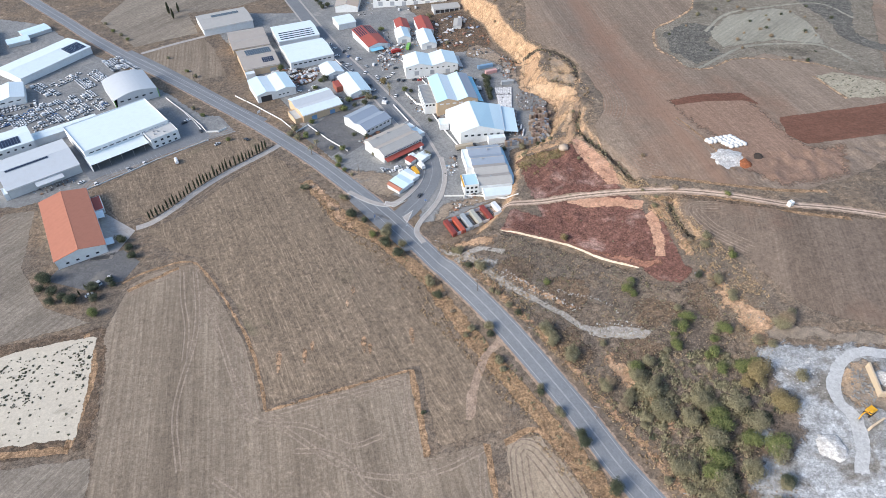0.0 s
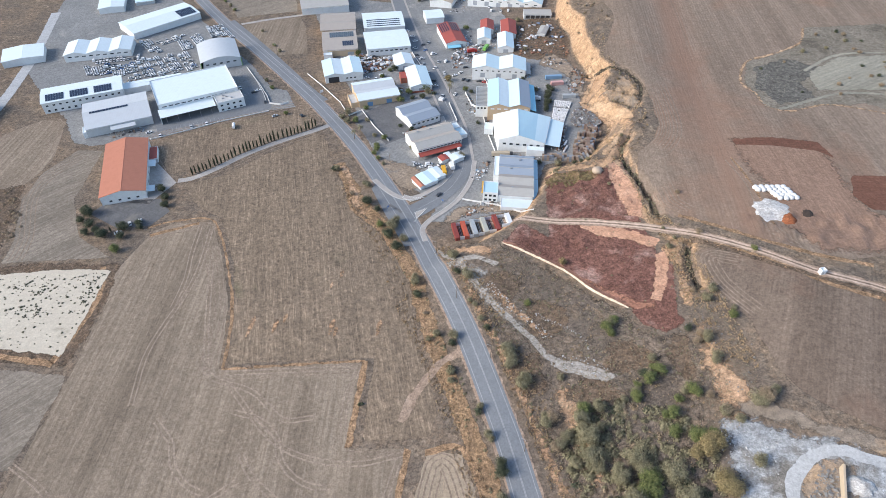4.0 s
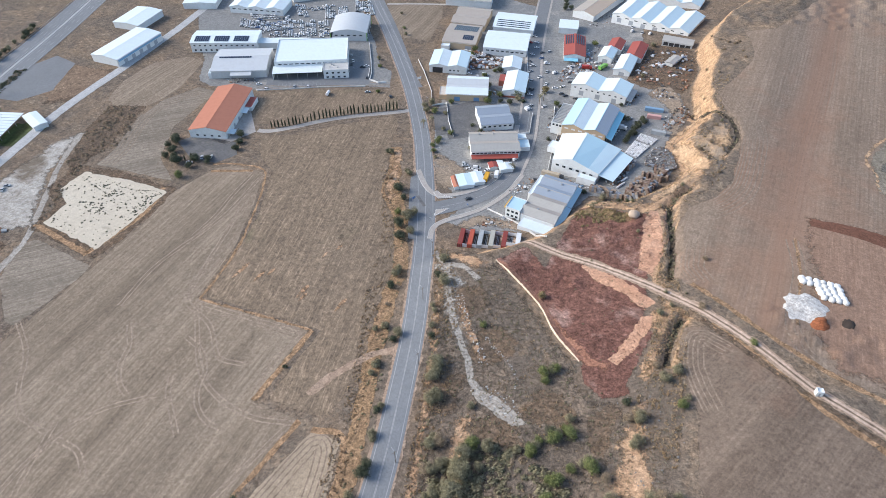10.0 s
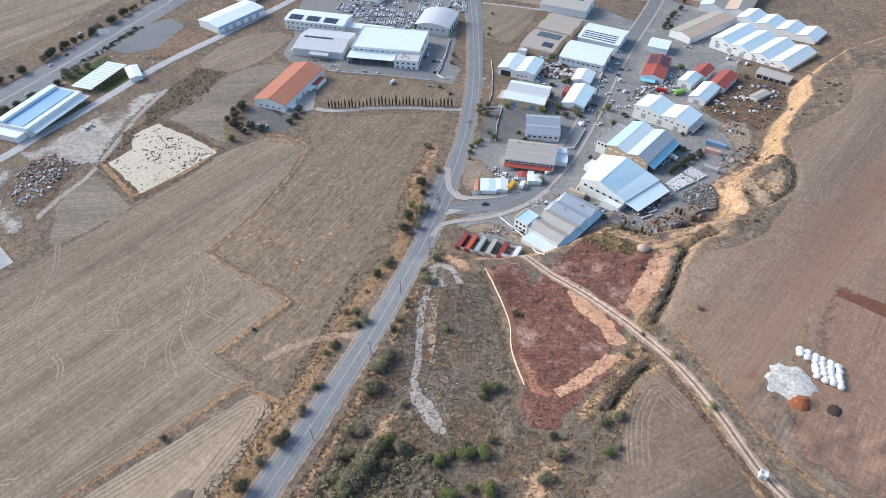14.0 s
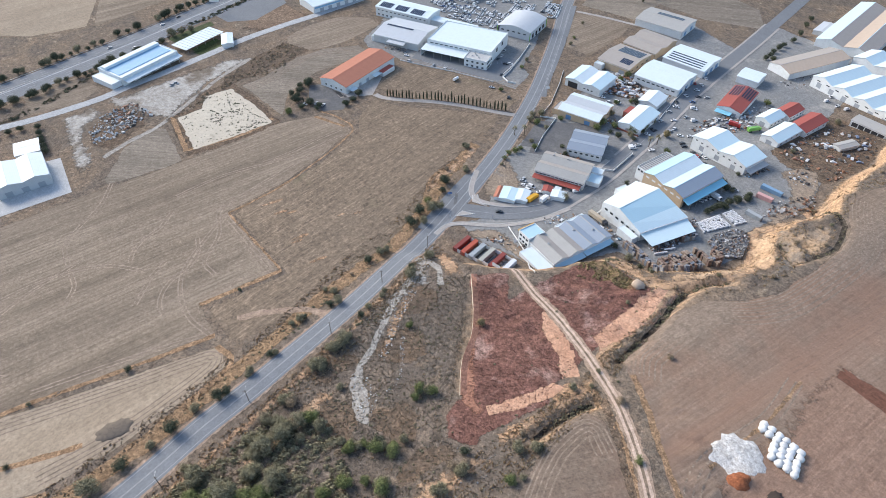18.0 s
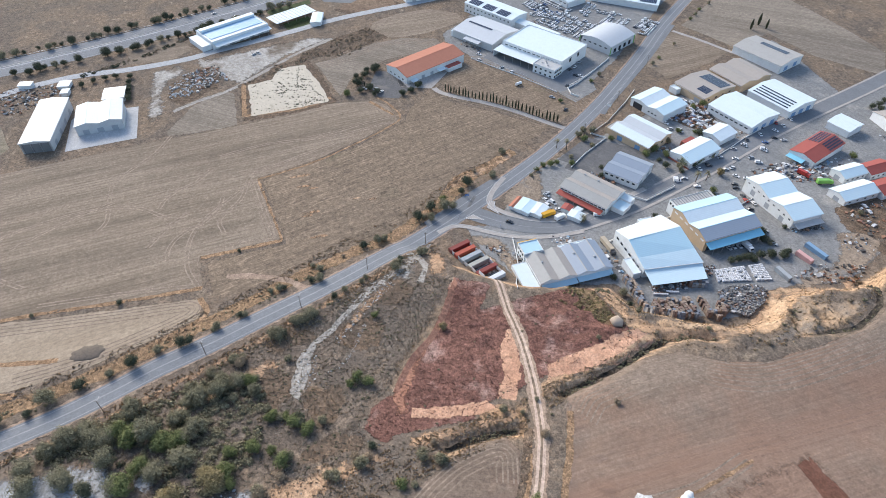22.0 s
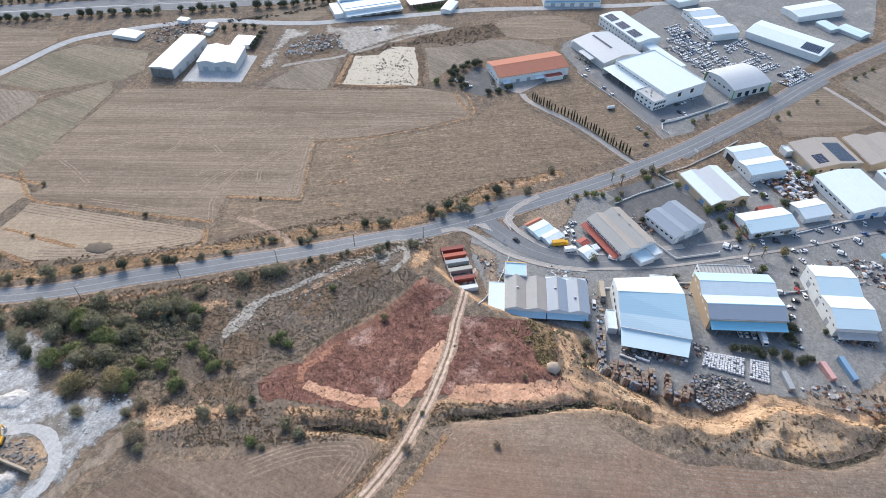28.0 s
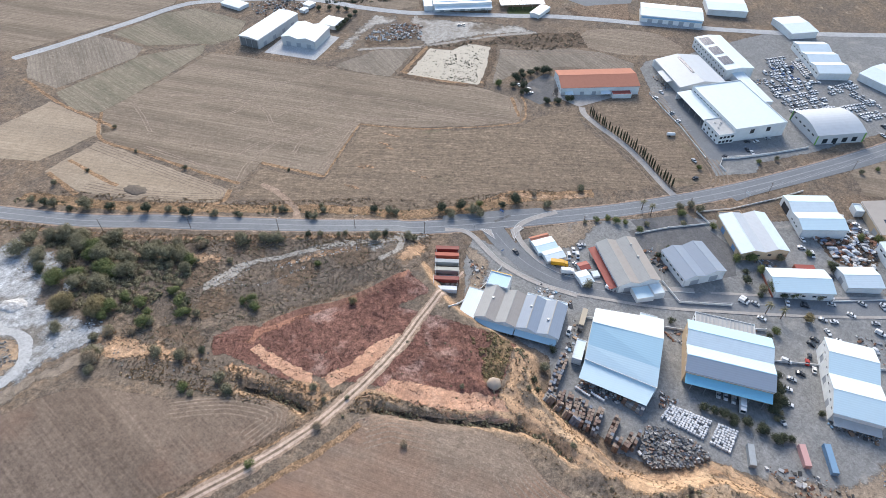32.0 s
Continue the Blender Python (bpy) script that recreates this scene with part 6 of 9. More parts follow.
canopy(ob, -6, -18.2, 10, -23, 5.5, 5.0, M_PALEGREY, 'y', 4)
of = annex(ob, "white_store", -23.5, -18, -21.1, -10, 4.4, M_WHITE_WALL, WR)
ob = shed("office_block", "long white office with solar roof", -268, 374, 54, 22, 30, 8.5, 1.2, M_WHITE_WALL, [WR], 'x', 1, [], row_of('s', 12, 52, 1.6, 5.4, 1.2) + row_of('s', 12, 52, 1.6, 1.4, 1.4))
for k in range(3):
    solar_array(ob, 'y', -9.5, 8.75, -1.5, 9.65, -24 + k * 16, -12 + k * 16, 3, 7)
ob = shed("covered_way", "low white linking roof between the halls", -228, 396, 46, 9, 30, 5.2, 0.5, M_WHITE_WALL, [WR], 'x', 1)
ob = shed("trade_hall", "white hall with a terracotta roof and small canopies", -192, 289, 25.5, 57, 24, 6.4, 2.8, M_WHITE_WALL, [M_ORANGE_ROOF], 'y', 1, row_of('e', 6, 52, 3, 0, 3), row_of('s', 4, 20, 1.6, 2, 1.2))
annex(ob, "side_store", 12.8, 8, 18, 22, 3.2, M_WHITE_WALL, M_RED_ROOF, 1.5, 0)
canopy(ob, 12.8, 0, 17, 7, 3.4, 3.0, WR, 'x', 2), canopy(ob, 12.8, -26, 17, -20, 3.4, 3.0, WR, 'x', 2)
# motorway-side hall with its sunk blue roof and white pergola roofs
ob = shed("warehouse", "long white hall with a sunk blue roof", -293, 147, 29, 52, 26, 6.5, 0, M_WHITE_WALL, [WR], 'x', 1, row_of('e', 5, 46, 4, 0, 3.6))
part("blue_roof", box(-6, -24, 6.75, 9, 24, 7.1), M_MID_BLUE, ob)
part("roof_upstand", box(-11, -25, 6.72, -6.2, 25, 9.0), WR, ob)
canopy(ob, 14.6, -25, 20, 26, 5, 4.2, WR, 'x', 6)
annex(ob, "side_store", -12, -34, 12, -26.2, 4.5, M_WHITE_WALL, WR, 2, 0.2)
ob = tagged(new("pergola_roof"), "white slatted pergola roof over a garden", "pergola")
ob.matrix_world = pose(-313, 198, zat(-313, 198), 0, 0, 26)
for k in range(12):
    part("roof_bay", box(-9, -20 + k * 3.4, 3.6, 9, -17 + k * 3.4, 3.8), WR, ob)
for k in range(5):
    for sx in (-8.5, 8.5):
        part("post", box(sx - 0.12, -18 + k * 9, -1, sx + 0.12, -17.76 + k * 9, 3.6), M_STEEL, ob)
shed("pavilion", "white-roofed pavilion beside the garden", -300, 219, 20, 9, -15, 3.6, 0.6, M_WHITE_WALL, [WR], 'x', 1, category="pavilion")
for poly in ([(-334, 177), (-349, 218), (-340, 219), (-322, 181)], [(-297, 189), (-308, 216), (-290, 222), (-283, 196)]):
    drape("lawn", poly, 0.12, soil("clipped_turf", (0.075, 0.095, 0.045), (0.095, 0.115, 0.055), (0.06, 0.075, 0.035)), "strip of clipped green turf beside the pergola", "lawn")
drape("lawn", [(-303, 189), (-292, 193), (-301, 217), (-313, 212)], 0.12, soil("garden_lawn", (0.07, 0.10, 0.04), (0.09, 0.12, 0.05), (0.05, 0.075, 0.03)), "small green lawn beside the pergola", "lawn")
ob = shed("office_block", "white office hall with solar roof beside the service road", -334, 328, 26, 52, 8, 6.5, 1.4, M_WHITE_WALL, [WR], 'y', 1, row_of('e', 5, 44, 4, 0, 3.6))
part("blue_fascia", box(13, -25, 4.2, 13.3, 25, 5.6), M_MID_BLUE, ob)
# metal sheds in the far fields
ob = shed("warehouse", "open steel-framed shed with a white roof", -177, 20, 18.5, 54, 85, 8.6, 1.0, M_GREY_WALL, [WR], 'y', 1, [('s', 0, 17, 0, 7.6, M_OPENFRAME)] + row_of('e', 4, 50, 4, 0, 4))
for k in range(4):
    part("post", box(-8.5 + k * 5.6, -27.25, 0, -8.1 + k * 5.6, -26.85, 8.3), M_STEEL, ob)
ob = shed("warehouse", "grey metal hall with two white gables", -178.3, 53.5, 29.5, 27.5, 93, 7.5, 1.6, M_GREY_WALL, [WR], 'y', 2, row_of('s', 3, 27, 4, 0, 4))
drape("concrete_pad", [(-145.8, 33.5), (-149.6, 77.3), (-192.7, 76), (-194, 36), (-186, 32.2)], 0.14, M_CONC, "white concrete pad round the metal hall", "yard")
shed("store", "small white-roofed store behind the metal hall", -211.5, 59.2, 14.6, 15.8, 88, 3.6, 0.6, M_WHITE_WALL, [WR], 'x', 1, category="store")
for x, y, L, W, label in ((-238, 22, 8, 8, "small white roofed hut near the sheds"), (-226, 24, 5, 6, "small pale hut near the sheds"), (-214, -40, 22, 12, "pale slab-roofed store in the scrap yard"), (-246, -6, 9, 6, "small white hut in the scrap yard")):
    shed("hut", label, x, y, L, W, 80, 2.8, 0.3, M_WHITE_WALL, [WR], 'x', 1, category="hut")
ob = shed("warehouse", "long white-roofed hall with solar panels at one end", -272, 507.4, 30, 62, -39, 6, 1.5, M_WHITE_WALL, [WR, WR], 'y', 1, row_of('w', 6, 56, 4, 0, 3.6))
solar_array(ob, 'x', 1, 7.4, 13, 6.3, 14, 29, 5, 10)
shed("warehouse", "white hall with three gables", -296, 447.5, 51, 24, 20, 6, 2, M_WHITE_WALL, [WR], 'y', 3, (), row_of('s', 9, 48, 3, 3.6, 0.9))
for x, y, L, W, ang, label in ((-338, 548, 22, 50, 24, "white-roofed hall with long low gable near the upper road"), (-352, 430, 30, 24, 30, "white hall at the yard's far end"), (-372, 372, 26, 34, 12, "white office hall beside the service road")):
    shed("warehouse", label, x, y, L, W, ang, 5.5, 1.0, M_WHITE_WALL, [WR], 'y', 1)

for x, y, L, W, ang, label in ((-309, 552.5, 11, 17, -62, "small blue-grey shed beside the upper hall"), (-301, 571, 14, 22, -50, "low blue-grey open shelter near the road")):
    shed("shed", label, x, y, L, W, ang, 3.2, 0.5, M_GREY_WALL, [M_ICE], 'y', 1, category="shed")
ob = shed("warehouse", "big hall with white and rust-brown roof slopes at the estate's end", -40, 706, 44, 106, 14, 8, 3, M_WHITE_WALL, [M_ICE, M_BROWN_ROOF, M_TANROOF, M_BROWN_ROOF], 'y', 2)
shed("shed", "small grey shed beside the big hall", -62, 684, 12, 24, 14, 4, 0.8, M_GREY_WALL, [M_PALEGREY], 'y', 1, category="shed")

# ---- vehicles ----
def wheel_mesh(r, w):
    bm = bmesh.new()
    bmesh.ops.create_cone(bm, cap_ends=True, segments=12, radius1=r, radius2=r, depth=w, matrix=Matrix.Rotation(radians(90), 4, 'X'))
    return quick_mesh("wheel", bm, M_TYRE)


M_TYRE = coat("tyre_rubber", (0.03, 0.03, 0.03), (0.05, 0.045, 0.04), 0.9)
PAINTS = [coat("paint_" + n, c, tuple(v * 0.75 + 0.03 for v in c), 0.3, spread=0.05) for n, c in
          (("white", (0.78, 0.78, 0.78)), ("silver", (0.45, 0.47, 0.49)), ("dark", (0.05, 0.055, 0.065)), ("red", (0.42, 0.05, 0.04)), ("blue", (0.09, 0.16, 0.33)), ("yellow", (0.68, 0.36, 0.03)), ("green", (0.20, 0.45, 0.10)))]
WHEEL = wheel_mesh(0.32, 0.2)
BIG_WHEEL = wheel_mesh(0.5, 0.3)


def car(paint, label, kind="saloon"):
    """A car about 4.3 m long along its local x, wheels on z = 0."""
    root = tagged(new("car"), label, "car")
    low = [(-2.1, 0.3), (2.1, 0.3), (2.15, 0.62), (2.0, 0.78), (1.0, 0.9), (-1.55, 0.93), (-2.1, 0.85)]
    top = {"saloon": [(1.0, 0.88), (0.35, 1.36), (-0.85, 1.40), (-1.55, 0.91)], "van": [(1.45, 0.88), (0.95, 1.85), (-2.05, 1.92), (-2.1, 0.86)]}[kind]
    if kind == "van":
        low = [(-2.3, 0.3), (2.4, 0.3), (2.45, 0.7), (2.3, 0.95), (1.45, 1.0), (-2.3, 1.0)]
        top = [(1.5, 0.98), (0.9, 2.0), (-2.25, 2.05), (-2.3, 0.98)]
    bm = prism(low, -0.86, 0.86, 'x')
    bmesh.ops.bevel(bm, geom=bm.edges[:], offset=0.06, segments=1, affect='EDGES')
    part("body", bm, paint, root)
    part("window_band", prism(top, -0.74, 0.74, 'x'), M_GLASS, root, "dark car windows")
    roof = [(top[1][0] - 0.05, top[1][1] - 0.02), (top[2][0] + 0.05, top[2][1] - 0.02), (top[2][0] + 0.05, top[2][1] + 0.05), (top[1][0] - 0.05, top[1][1] + 0.05)]
    if kind == "van":
        roof = [(0.55, 1.0), (0.5, 2.02), (-2.27, 2.08), (-2.32, 1.0)]
    part("roof", prism(roof, -0.76, 0.76, 'x'), paint, root)
    for sx in (-1.3, 1.35):
        for sy in (-0.8, 0.8):
            link_part("wheel", WHEEL, root, pose(sx, sy, 0.32))
    return root


def lorry(paint, box_mat, length, label):
    root = tagged(new("lorry"), label, "lorry")
    part("cab", prism([(length / 2 - 2.0, 0.6), (length / 2, 0.6), (length / 2 + 0.05, 1.6), (length / 2 - 0.3, 2.6), (length / 2 - 2.0, 2.7)], -1.15, 1.15, 'x'), paint, root)
    part("windscreen", prism([(length / 2 - 0.02, 1.62), (length / 2 + 0.06, 1.62), (length / 2 - 0.22, 2.45), (length / 2 - 0.30, 2.45)], -1.0, 1.0, 'x'), M_GLASS, root)
    part("load_box", box(-length / 2, -1.22, 0.95, length / 2 - 2.2, 1.22, 3.3, 0.04), box_mat, root)
    part("chassis", box(-length / 2 + 0.1, -0.5, 0.55, length / 2 - 0.4, 0.5, 0.93), M_DARK, root)
    for sx in (-length / 2 + 1.2, -length / 2 + 2.5, length / 2 - 1.2):
        for sy in (-1.0, 1.0):
            link_part("wheel", BIG_WHEEL, root, pose(sx, sy, 0.5))
    return root


def stand(ob, x, y, ang, lift=0.1):
    """Set a thing on the ground, tilted with it."""
    e = 1.2
    nx, ny = (zat(x - e, y) - zat(x + e, y)) / (2 * e), (zat(x, y - e) - zat(x, y + e)) / (2 * e)
    up = Vector((nx, ny, 1)).normalized()
    ahead = Vector((math.cos(radians(ang)), math.sin(radians(ang)), 0))
    ahead = (ahead - up * ahead.dot(up)).normalized()
    m = Matrix((ahead, up.cross(ahead), up)).transposed().to_4x4()
    m.translation = (x, y, zat(x, y) + lift)
    ob.matrix_world = m
    return ob


def copy_at(ob, x, y, ang, lift=0.1):
    c = copy_thing(ob, Matrix.Identity(4))
    return stand(c, x, y, ang, lift)


CARS = [car(PAINTS[0], "white parked saloon car with dark windows"), car(PAINTS[1], "silver parked saloon car with dark windows"), car(PAINTS[2], "dark parked saloon car with black windows"), car(PAINTS[3], "red parked saloon car with dark windows"), car(PAINTS[4], "dark blue parked saloon car"), car(PAINTS[0], "white parked delivery van with dark windscreen", "van")]
used = set()
r = random.Random(5)


def park(k, x, y, ang):
    if k in used:
        return copy_at(CARS[k], x, y, ang)
    used.add(k)
    return stand(CARS[k], x, y, ang)


for x, y, ang, k in ((5.4, 283.5, 52, 2), (-2.4, 310.1, 20, 5), (-4.7, 314.2, 20, 5), (2.2, 315, 60, 0), (-14.1, 314.9, 120, 1), (12.4, 334, 80, 5), (-5.7, 397.3, 72, 5), (49, 321, 0, 5), (58.1, 387.5, 2, 0), (58, 390.5, 2, 0), (58.2, 393.7, 2, 5),
                     (61.6, 413, 40, 1), (26, 416.2, 85, 5), (42.5, 416, 85, 0), (18.6, 426.7, 175, 2), (22.7, 425.4, 175, 3), (26.3, 428.1, 175, 0), (51.1, 415.9, 85, 0)):
    park(k, x, y, ang)
for x, y in ((-29.9, 463.5), (-9.6, 439.5), (-8.9, 434.3), (-21.8, 473), (-16.7, 458.8), (-29.2, 494.3), (-51.9, 485.8), (-47, 490), (-39.1, 483.2), (-49.9, 504.5), (-45.2, 506.8), (-51.4, 518.4), (-60.3, 535.7), (-21.7, 439.2), (-15.2, 426.5), (-13.6, 418.3), (-6.8, 403.1),
             (-179.3, 450), (-185, 455.6), (-81.9, 460.9), (-77.7, 456.8), (-68.5, 427.7), (-61.2, 426.8), (-95.2, 457.5), (-91.8, 458.6), (-74, 462), (-70, 465), (-80, 450), (-86, 452), (-73, 452), (-36, 470), (-41, 497), (-6, 428), (-1, 436), (3, 441), (10, 428), (6, 450), (8, 470), (-3, 476)):
    park(r.choice((0, 0, 0, 1, 1, 2, 2, 3)), x, y, r.choice((70, 160, 20, 100)) + r.uniform(-12, 12))
for x, y in ((-200.9, 335.9), (-191.4, 332.8), (-134.6, 383.8), (-158.3, 396.8), (-160.7, 402.4), (-167.5, 409.6), (-102.6, 367.5), (-177.3, 445.6), (-181.5, 451.5), (-192.9, 469), (-121.4, 365.3), (-171, 236), (-168, 244), (-250.8, 160.8), (-252, 164.5)):
    park(r.choice((0, 0, 1, 2)), x, y, r.choice((35, 125)) + r.uniform(-8, 8))
# rows of cars in the dealer's yard
ROWS = (((-257.4, 438.7), (-235.8, 411)), ((-249.5, 442.7), (-226.4, 415.9)), ((-240.5, 448.3), (-217.5, 421.1)), ((-229.8, 453.9), (-207.7, 426.2)), ((-264, 431.4), (-246, 406.2)), ((-273, 429.3), (-259.4, 407.5)), ((-283.3, 427.3), (-272.6, 411.6)), ((-293.8, 423.8), (-281.4, 408.1)),
        ((-257.7, 466.7), (-244.6, 481.2)), ((-245, 484.9), (-226.9, 460.3)), ((-270.5, 471.4), (-249.2, 450.8)), ((-233.3, 487.4), (-220.6, 471.8)), ((-220.9, 508.9), (-199.3, 484.1)), ((-225.1, 505.4), (-211.2, 485.2)), ((-294.8, 429.9), (-260.7, 443.8)))
for (ax, ay), (bx, by) in ROWS:
    length, ang = math.hypot(bx - ax, by - ay), math.degrees(math.atan2(by - ay, bx - ax))
    n_car = int(length / 2.5)
    for k in range(n_car):
        t = (k + 0.5) / n_car
        for side in (-2.3, 2.3):
            if r.random() < 0.66:
                x, y = ax + (bx - ax) * t - math.sin(radians(ang)) * side, ay + (by - ay) * t + math.cos(radians(ang)) * side
                tagged(park(r.choice((0, 0, 0, 0, 0, 5, 1, 1, 1) if r.random() < 0.95 else (4, 2)), x + r.uniform(-.1, .1), y + r.uniform(-.1, .1), ang + 90 + r.uniform(-2, 2)), group="cars in the dealer's yard")
for k in range(len(CARS)):
    if k not in used:
        park(k, -100 + 5 * k, 455, 20)
stand(lorry(PAINTS[0], M_TRIM, 8, "white box lorry under the blue canopy"), 60.5, 397, 2)
stand(lorry(PAINTS[2], coat("beige_trailer", (0.42, 0.36, 0.28), (0.30, 0.26, 0.2), 0.6), 13.5, "long beige lorry trailer beside the tall hall"), 40.5, 325.5, 0)
stand(lorry(PAINTS[5], PAINTS[5], 9, "yellow-orange lorry in the corner yard"), 5.6, 306.8, 105)
stand(lorry(PAINTS[0], M_TRIM, 7, "white camper-like lorry in the corner yard"), 9.8, 312, 110)
stand(lorry(PAINTS[6], PAINTS[6], 10, "green skip lorry beside the workshops"), 20, 484, 75)
stand(lorry(PAINTS[3], PAINTS[3], 8, "red lorry in the upper yards"), 9, 478, 20)

# ---- containers ----
def container(colour, label, length=12.19):
    root = tagged(new("shipping_container"), label, "container")
    h, w = 2.59, 2.44
    n = int(length / 0.28)
    for sgn in (-1, 1):
        bm = bmesh.new()
        pts = []
        for k in range(n * 2 + 1):
            x = -length / 2 + 0.1 + (length - 0.2) * k / (2 * n)
            pts.append((x, sgn * (w / 2 - (0.045 if k % 2 else 0.0))))
        lo, hi = [bm.verts.new((x, y, 0.12)) for x, y in pts], [bm.verts.new((x, y, h - 0.1)) for x, y in pts]
        for k in range(len(pts) - 1):
            bm.faces.new((lo[k], lo[k + 1], hi[k + 1], hi[k]) if sgn < 0 else (lo[k + 1], lo[k], hi[k], hi[k + 1]))
        part("side_sheet", bm, colour, root)
    part("top_sheet", box(-length / 2, -w / 2, h - 0.1, length / 2, w / 2, h, 0.02), colour, root)
    part("floor_frame", box(-length / 2, -w / 2, 0, length / 2, w / 2, 0.14), colour, root)
    part("end_wall", box(-length / 2, -w / 2 + 0.05, 0.14, -length / 2 + 0.08, w / 2 - 0.05, h - 0.1), colour, root)
    for sy in (-1, 1):
        d = part("door", box(length / 2 - 0.07, min(sy * 0.02, sy * (w / 2 - 0.06)), 0.16, length / 2, max(sy * 0.02, sy * (w / 2 - 0.06)), h - 0.12), colour, root)
        part("lock_bar", box(length / 2, sy * 0.55 - 0.03, 0.2, length / 2 + 0.05, sy * 0.55 + 0.03, h - 0.2), M_STEEL, d)
        for sx in (-1, 1):
            part("corner_post", box(sx * length / 2 - 0.08, sy * w / 2 - 0.08, 0, sx * length / 2 + 0.08, sy * w / 2 + 0.08, h + 0.02), colour, root)
    return root


C_RED = coat("container_dark_red", (0.25, 0.055, 0.045), (0.16, 0.05, 0.04), 0.6)
C_ORANGE = coat("container_red_orange", (0.46, 0.10, 0.06), (0.3, 0.08, 0.05), 0.6)
C_GREY = coat("container_grey", (0.38, 0.41, 0.43), (0.22, 0.2, 0.18), 0.6, spread=0.2)
C_BEIGE = coat("container_beige", (0.42, 0.41, 0.36), (0.28, 0.26, 0.22), 0.6)
C_WHITE = coat("container_white", (0.70, 0.72, 0.74), (0.45, 0.44, 0.42), 0.6)
C_BLUE = coat("container_blue", (0.20, 0.34, 0.50), (0.2, 0.25, 0.3), 0.6)
C_PINK = coat("container_pink", (0.62, 0.36, 0.34), (0.4, 0.25, 0.22), 0.6)
ROWC = ((18.4, 250.2, C_RED, "dark red shipping container in a row"), (23.3, 251.8, C_ORANGE, "orange-red shipping container in a row"), (28.1, 253.5, C_GREY, "rust-streaked grey shipping container in a row"),
        (33.8, 255.6, C_BEIGE, "beige-grey shipping container in a row"), (40.1, 257.8, C_RED, "dark red shipping container near the row's end"), (47.2, 259.2, C_WHITE, "white shipping container closing the row"))
for x, y, colour, label in ROWC:
    c = container(colour, label)
    c.matrix_world = pose(x, y, min(zat(x + 1.6, y - 5), zat(x - 1.6, y + 5), zat(x, y)) + 0.25, 0, 0, -72)
    c["group"] = "row of shipping containers"
for k, ((x0, y0, *_), (x1, y1, *_)) in enumerate(zip(ROWC, ROWC[1:])):
    for end in (-5.7, 5.7):
        ax, ay = (x0 + x1) / 2 + 0.31 * end, (y0 + y1) / 2 - 0.95 * end
        gap_w = math.hypot(x1 - x0, y1 - y0) - 2.6
        ob = mesh_object("screen_panel", *(lambda v: (v, [(3, 2, 1, 0), (4, 5, 6, 7), (0, 1, 5, 4), (1, 2, 6, 5), (2, 3, 7, 6), (3, 0, 4, 7)]))(
            [(sx * gap_w / 2, sy * 0.05, z) for z in (0, 2.3) for sx, sy in ((-1, -1), (1, -1), (1, 1), (-1, 1))]), C_WHITE if k != 4 else M_TRIM)
        ob.matrix_world = pose(ax, ay, zat(ax, ay) + 0.1, 0, 0, 18)
        tagged(ob, "white sheet panel closing the gap between containers", "panel", "screens between the containers")
    # stored pipes and planks in the gap
    mx, my = (x0 + x1) / 2, (y0 + y1) / 2
    pile = tagged(new("pipe_stack"), "stack of dark pipes lying between the containers", "pipes", "stacks between the containers")
    pile.matrix_world = pose(mx, my, zat(mx, my) + 0.1, 0, 0, -72)
    for j in range(4):
        bm = bmesh.new()
        bmesh.ops.create_cone(bm, cap_ends=True, segments=8, radius1=0.16, radius2=0.16, depth=7 + j * 0.6, matrix=Matrix.Translation(((-1) ** j * 0.5, -0.55 + j * 0.36, 0.18)) @ Matrix.Rotation(radians(90), 4, 'Y'))
        part("pipe", bm, M_STEEL if (j + k) % 2 else M_DARK, pile)
for x, y, ang, colour, label, length in ((73.5, 430, 12, C_BLUE, "faded blue shipping container in the yard", 12.19), (76, 420.3, 14, C_PINK, "pink shipping container in the yard", 9), (84, 400.5, 8, C_GREY, "grey hut-like container beside the white bags", 9)):
    container(colour, label, length).matrix_world = pose(x, y, zat(x, y) + 0.15, 0, 0, ang)

# ---- stone and brick yard ----
P_MATS = [coat("brick_load_" + n, c, d, 0.9, spread=0.15, scale=0.8, rand=0.25) for n, c, d in
          (("tan", (0.30, 0.232, 0.185), (0.2, 0.15, 0.115)), ("red", (0.225, 0.155, 0.125), (0.15, 0.105, 0.085)), ("grey", (0.34, 0.33, 0.32), (0.22, 0.21, 0.2)), ("slate", (0.20, 0.22, 0.26), (0.14, 0.15, 0.17)))]
M_PALLET = coat("pallet_wood", (0.30, 0.22, 0.15), (0.2, 0.15, 0.1), 0.9)


def pallet_stack(levels, mat, label):
    root = tagged(new("pallet_stack"), label, "pallet stack", "pallet stacks in the stone yard")
    z = 0
    for k in range(levels):
        if k == 0:
            part("pallet", box(-0.72, -0.62, z, 0.72, 0.62, z + 0.12), M_PALLET, root)
        part("block_load", box(-0.70, -0.60, z + 0.12, 0.70, 0.60, z + 1.26, 0.04), mat, root)
        z += 1.16
    return root


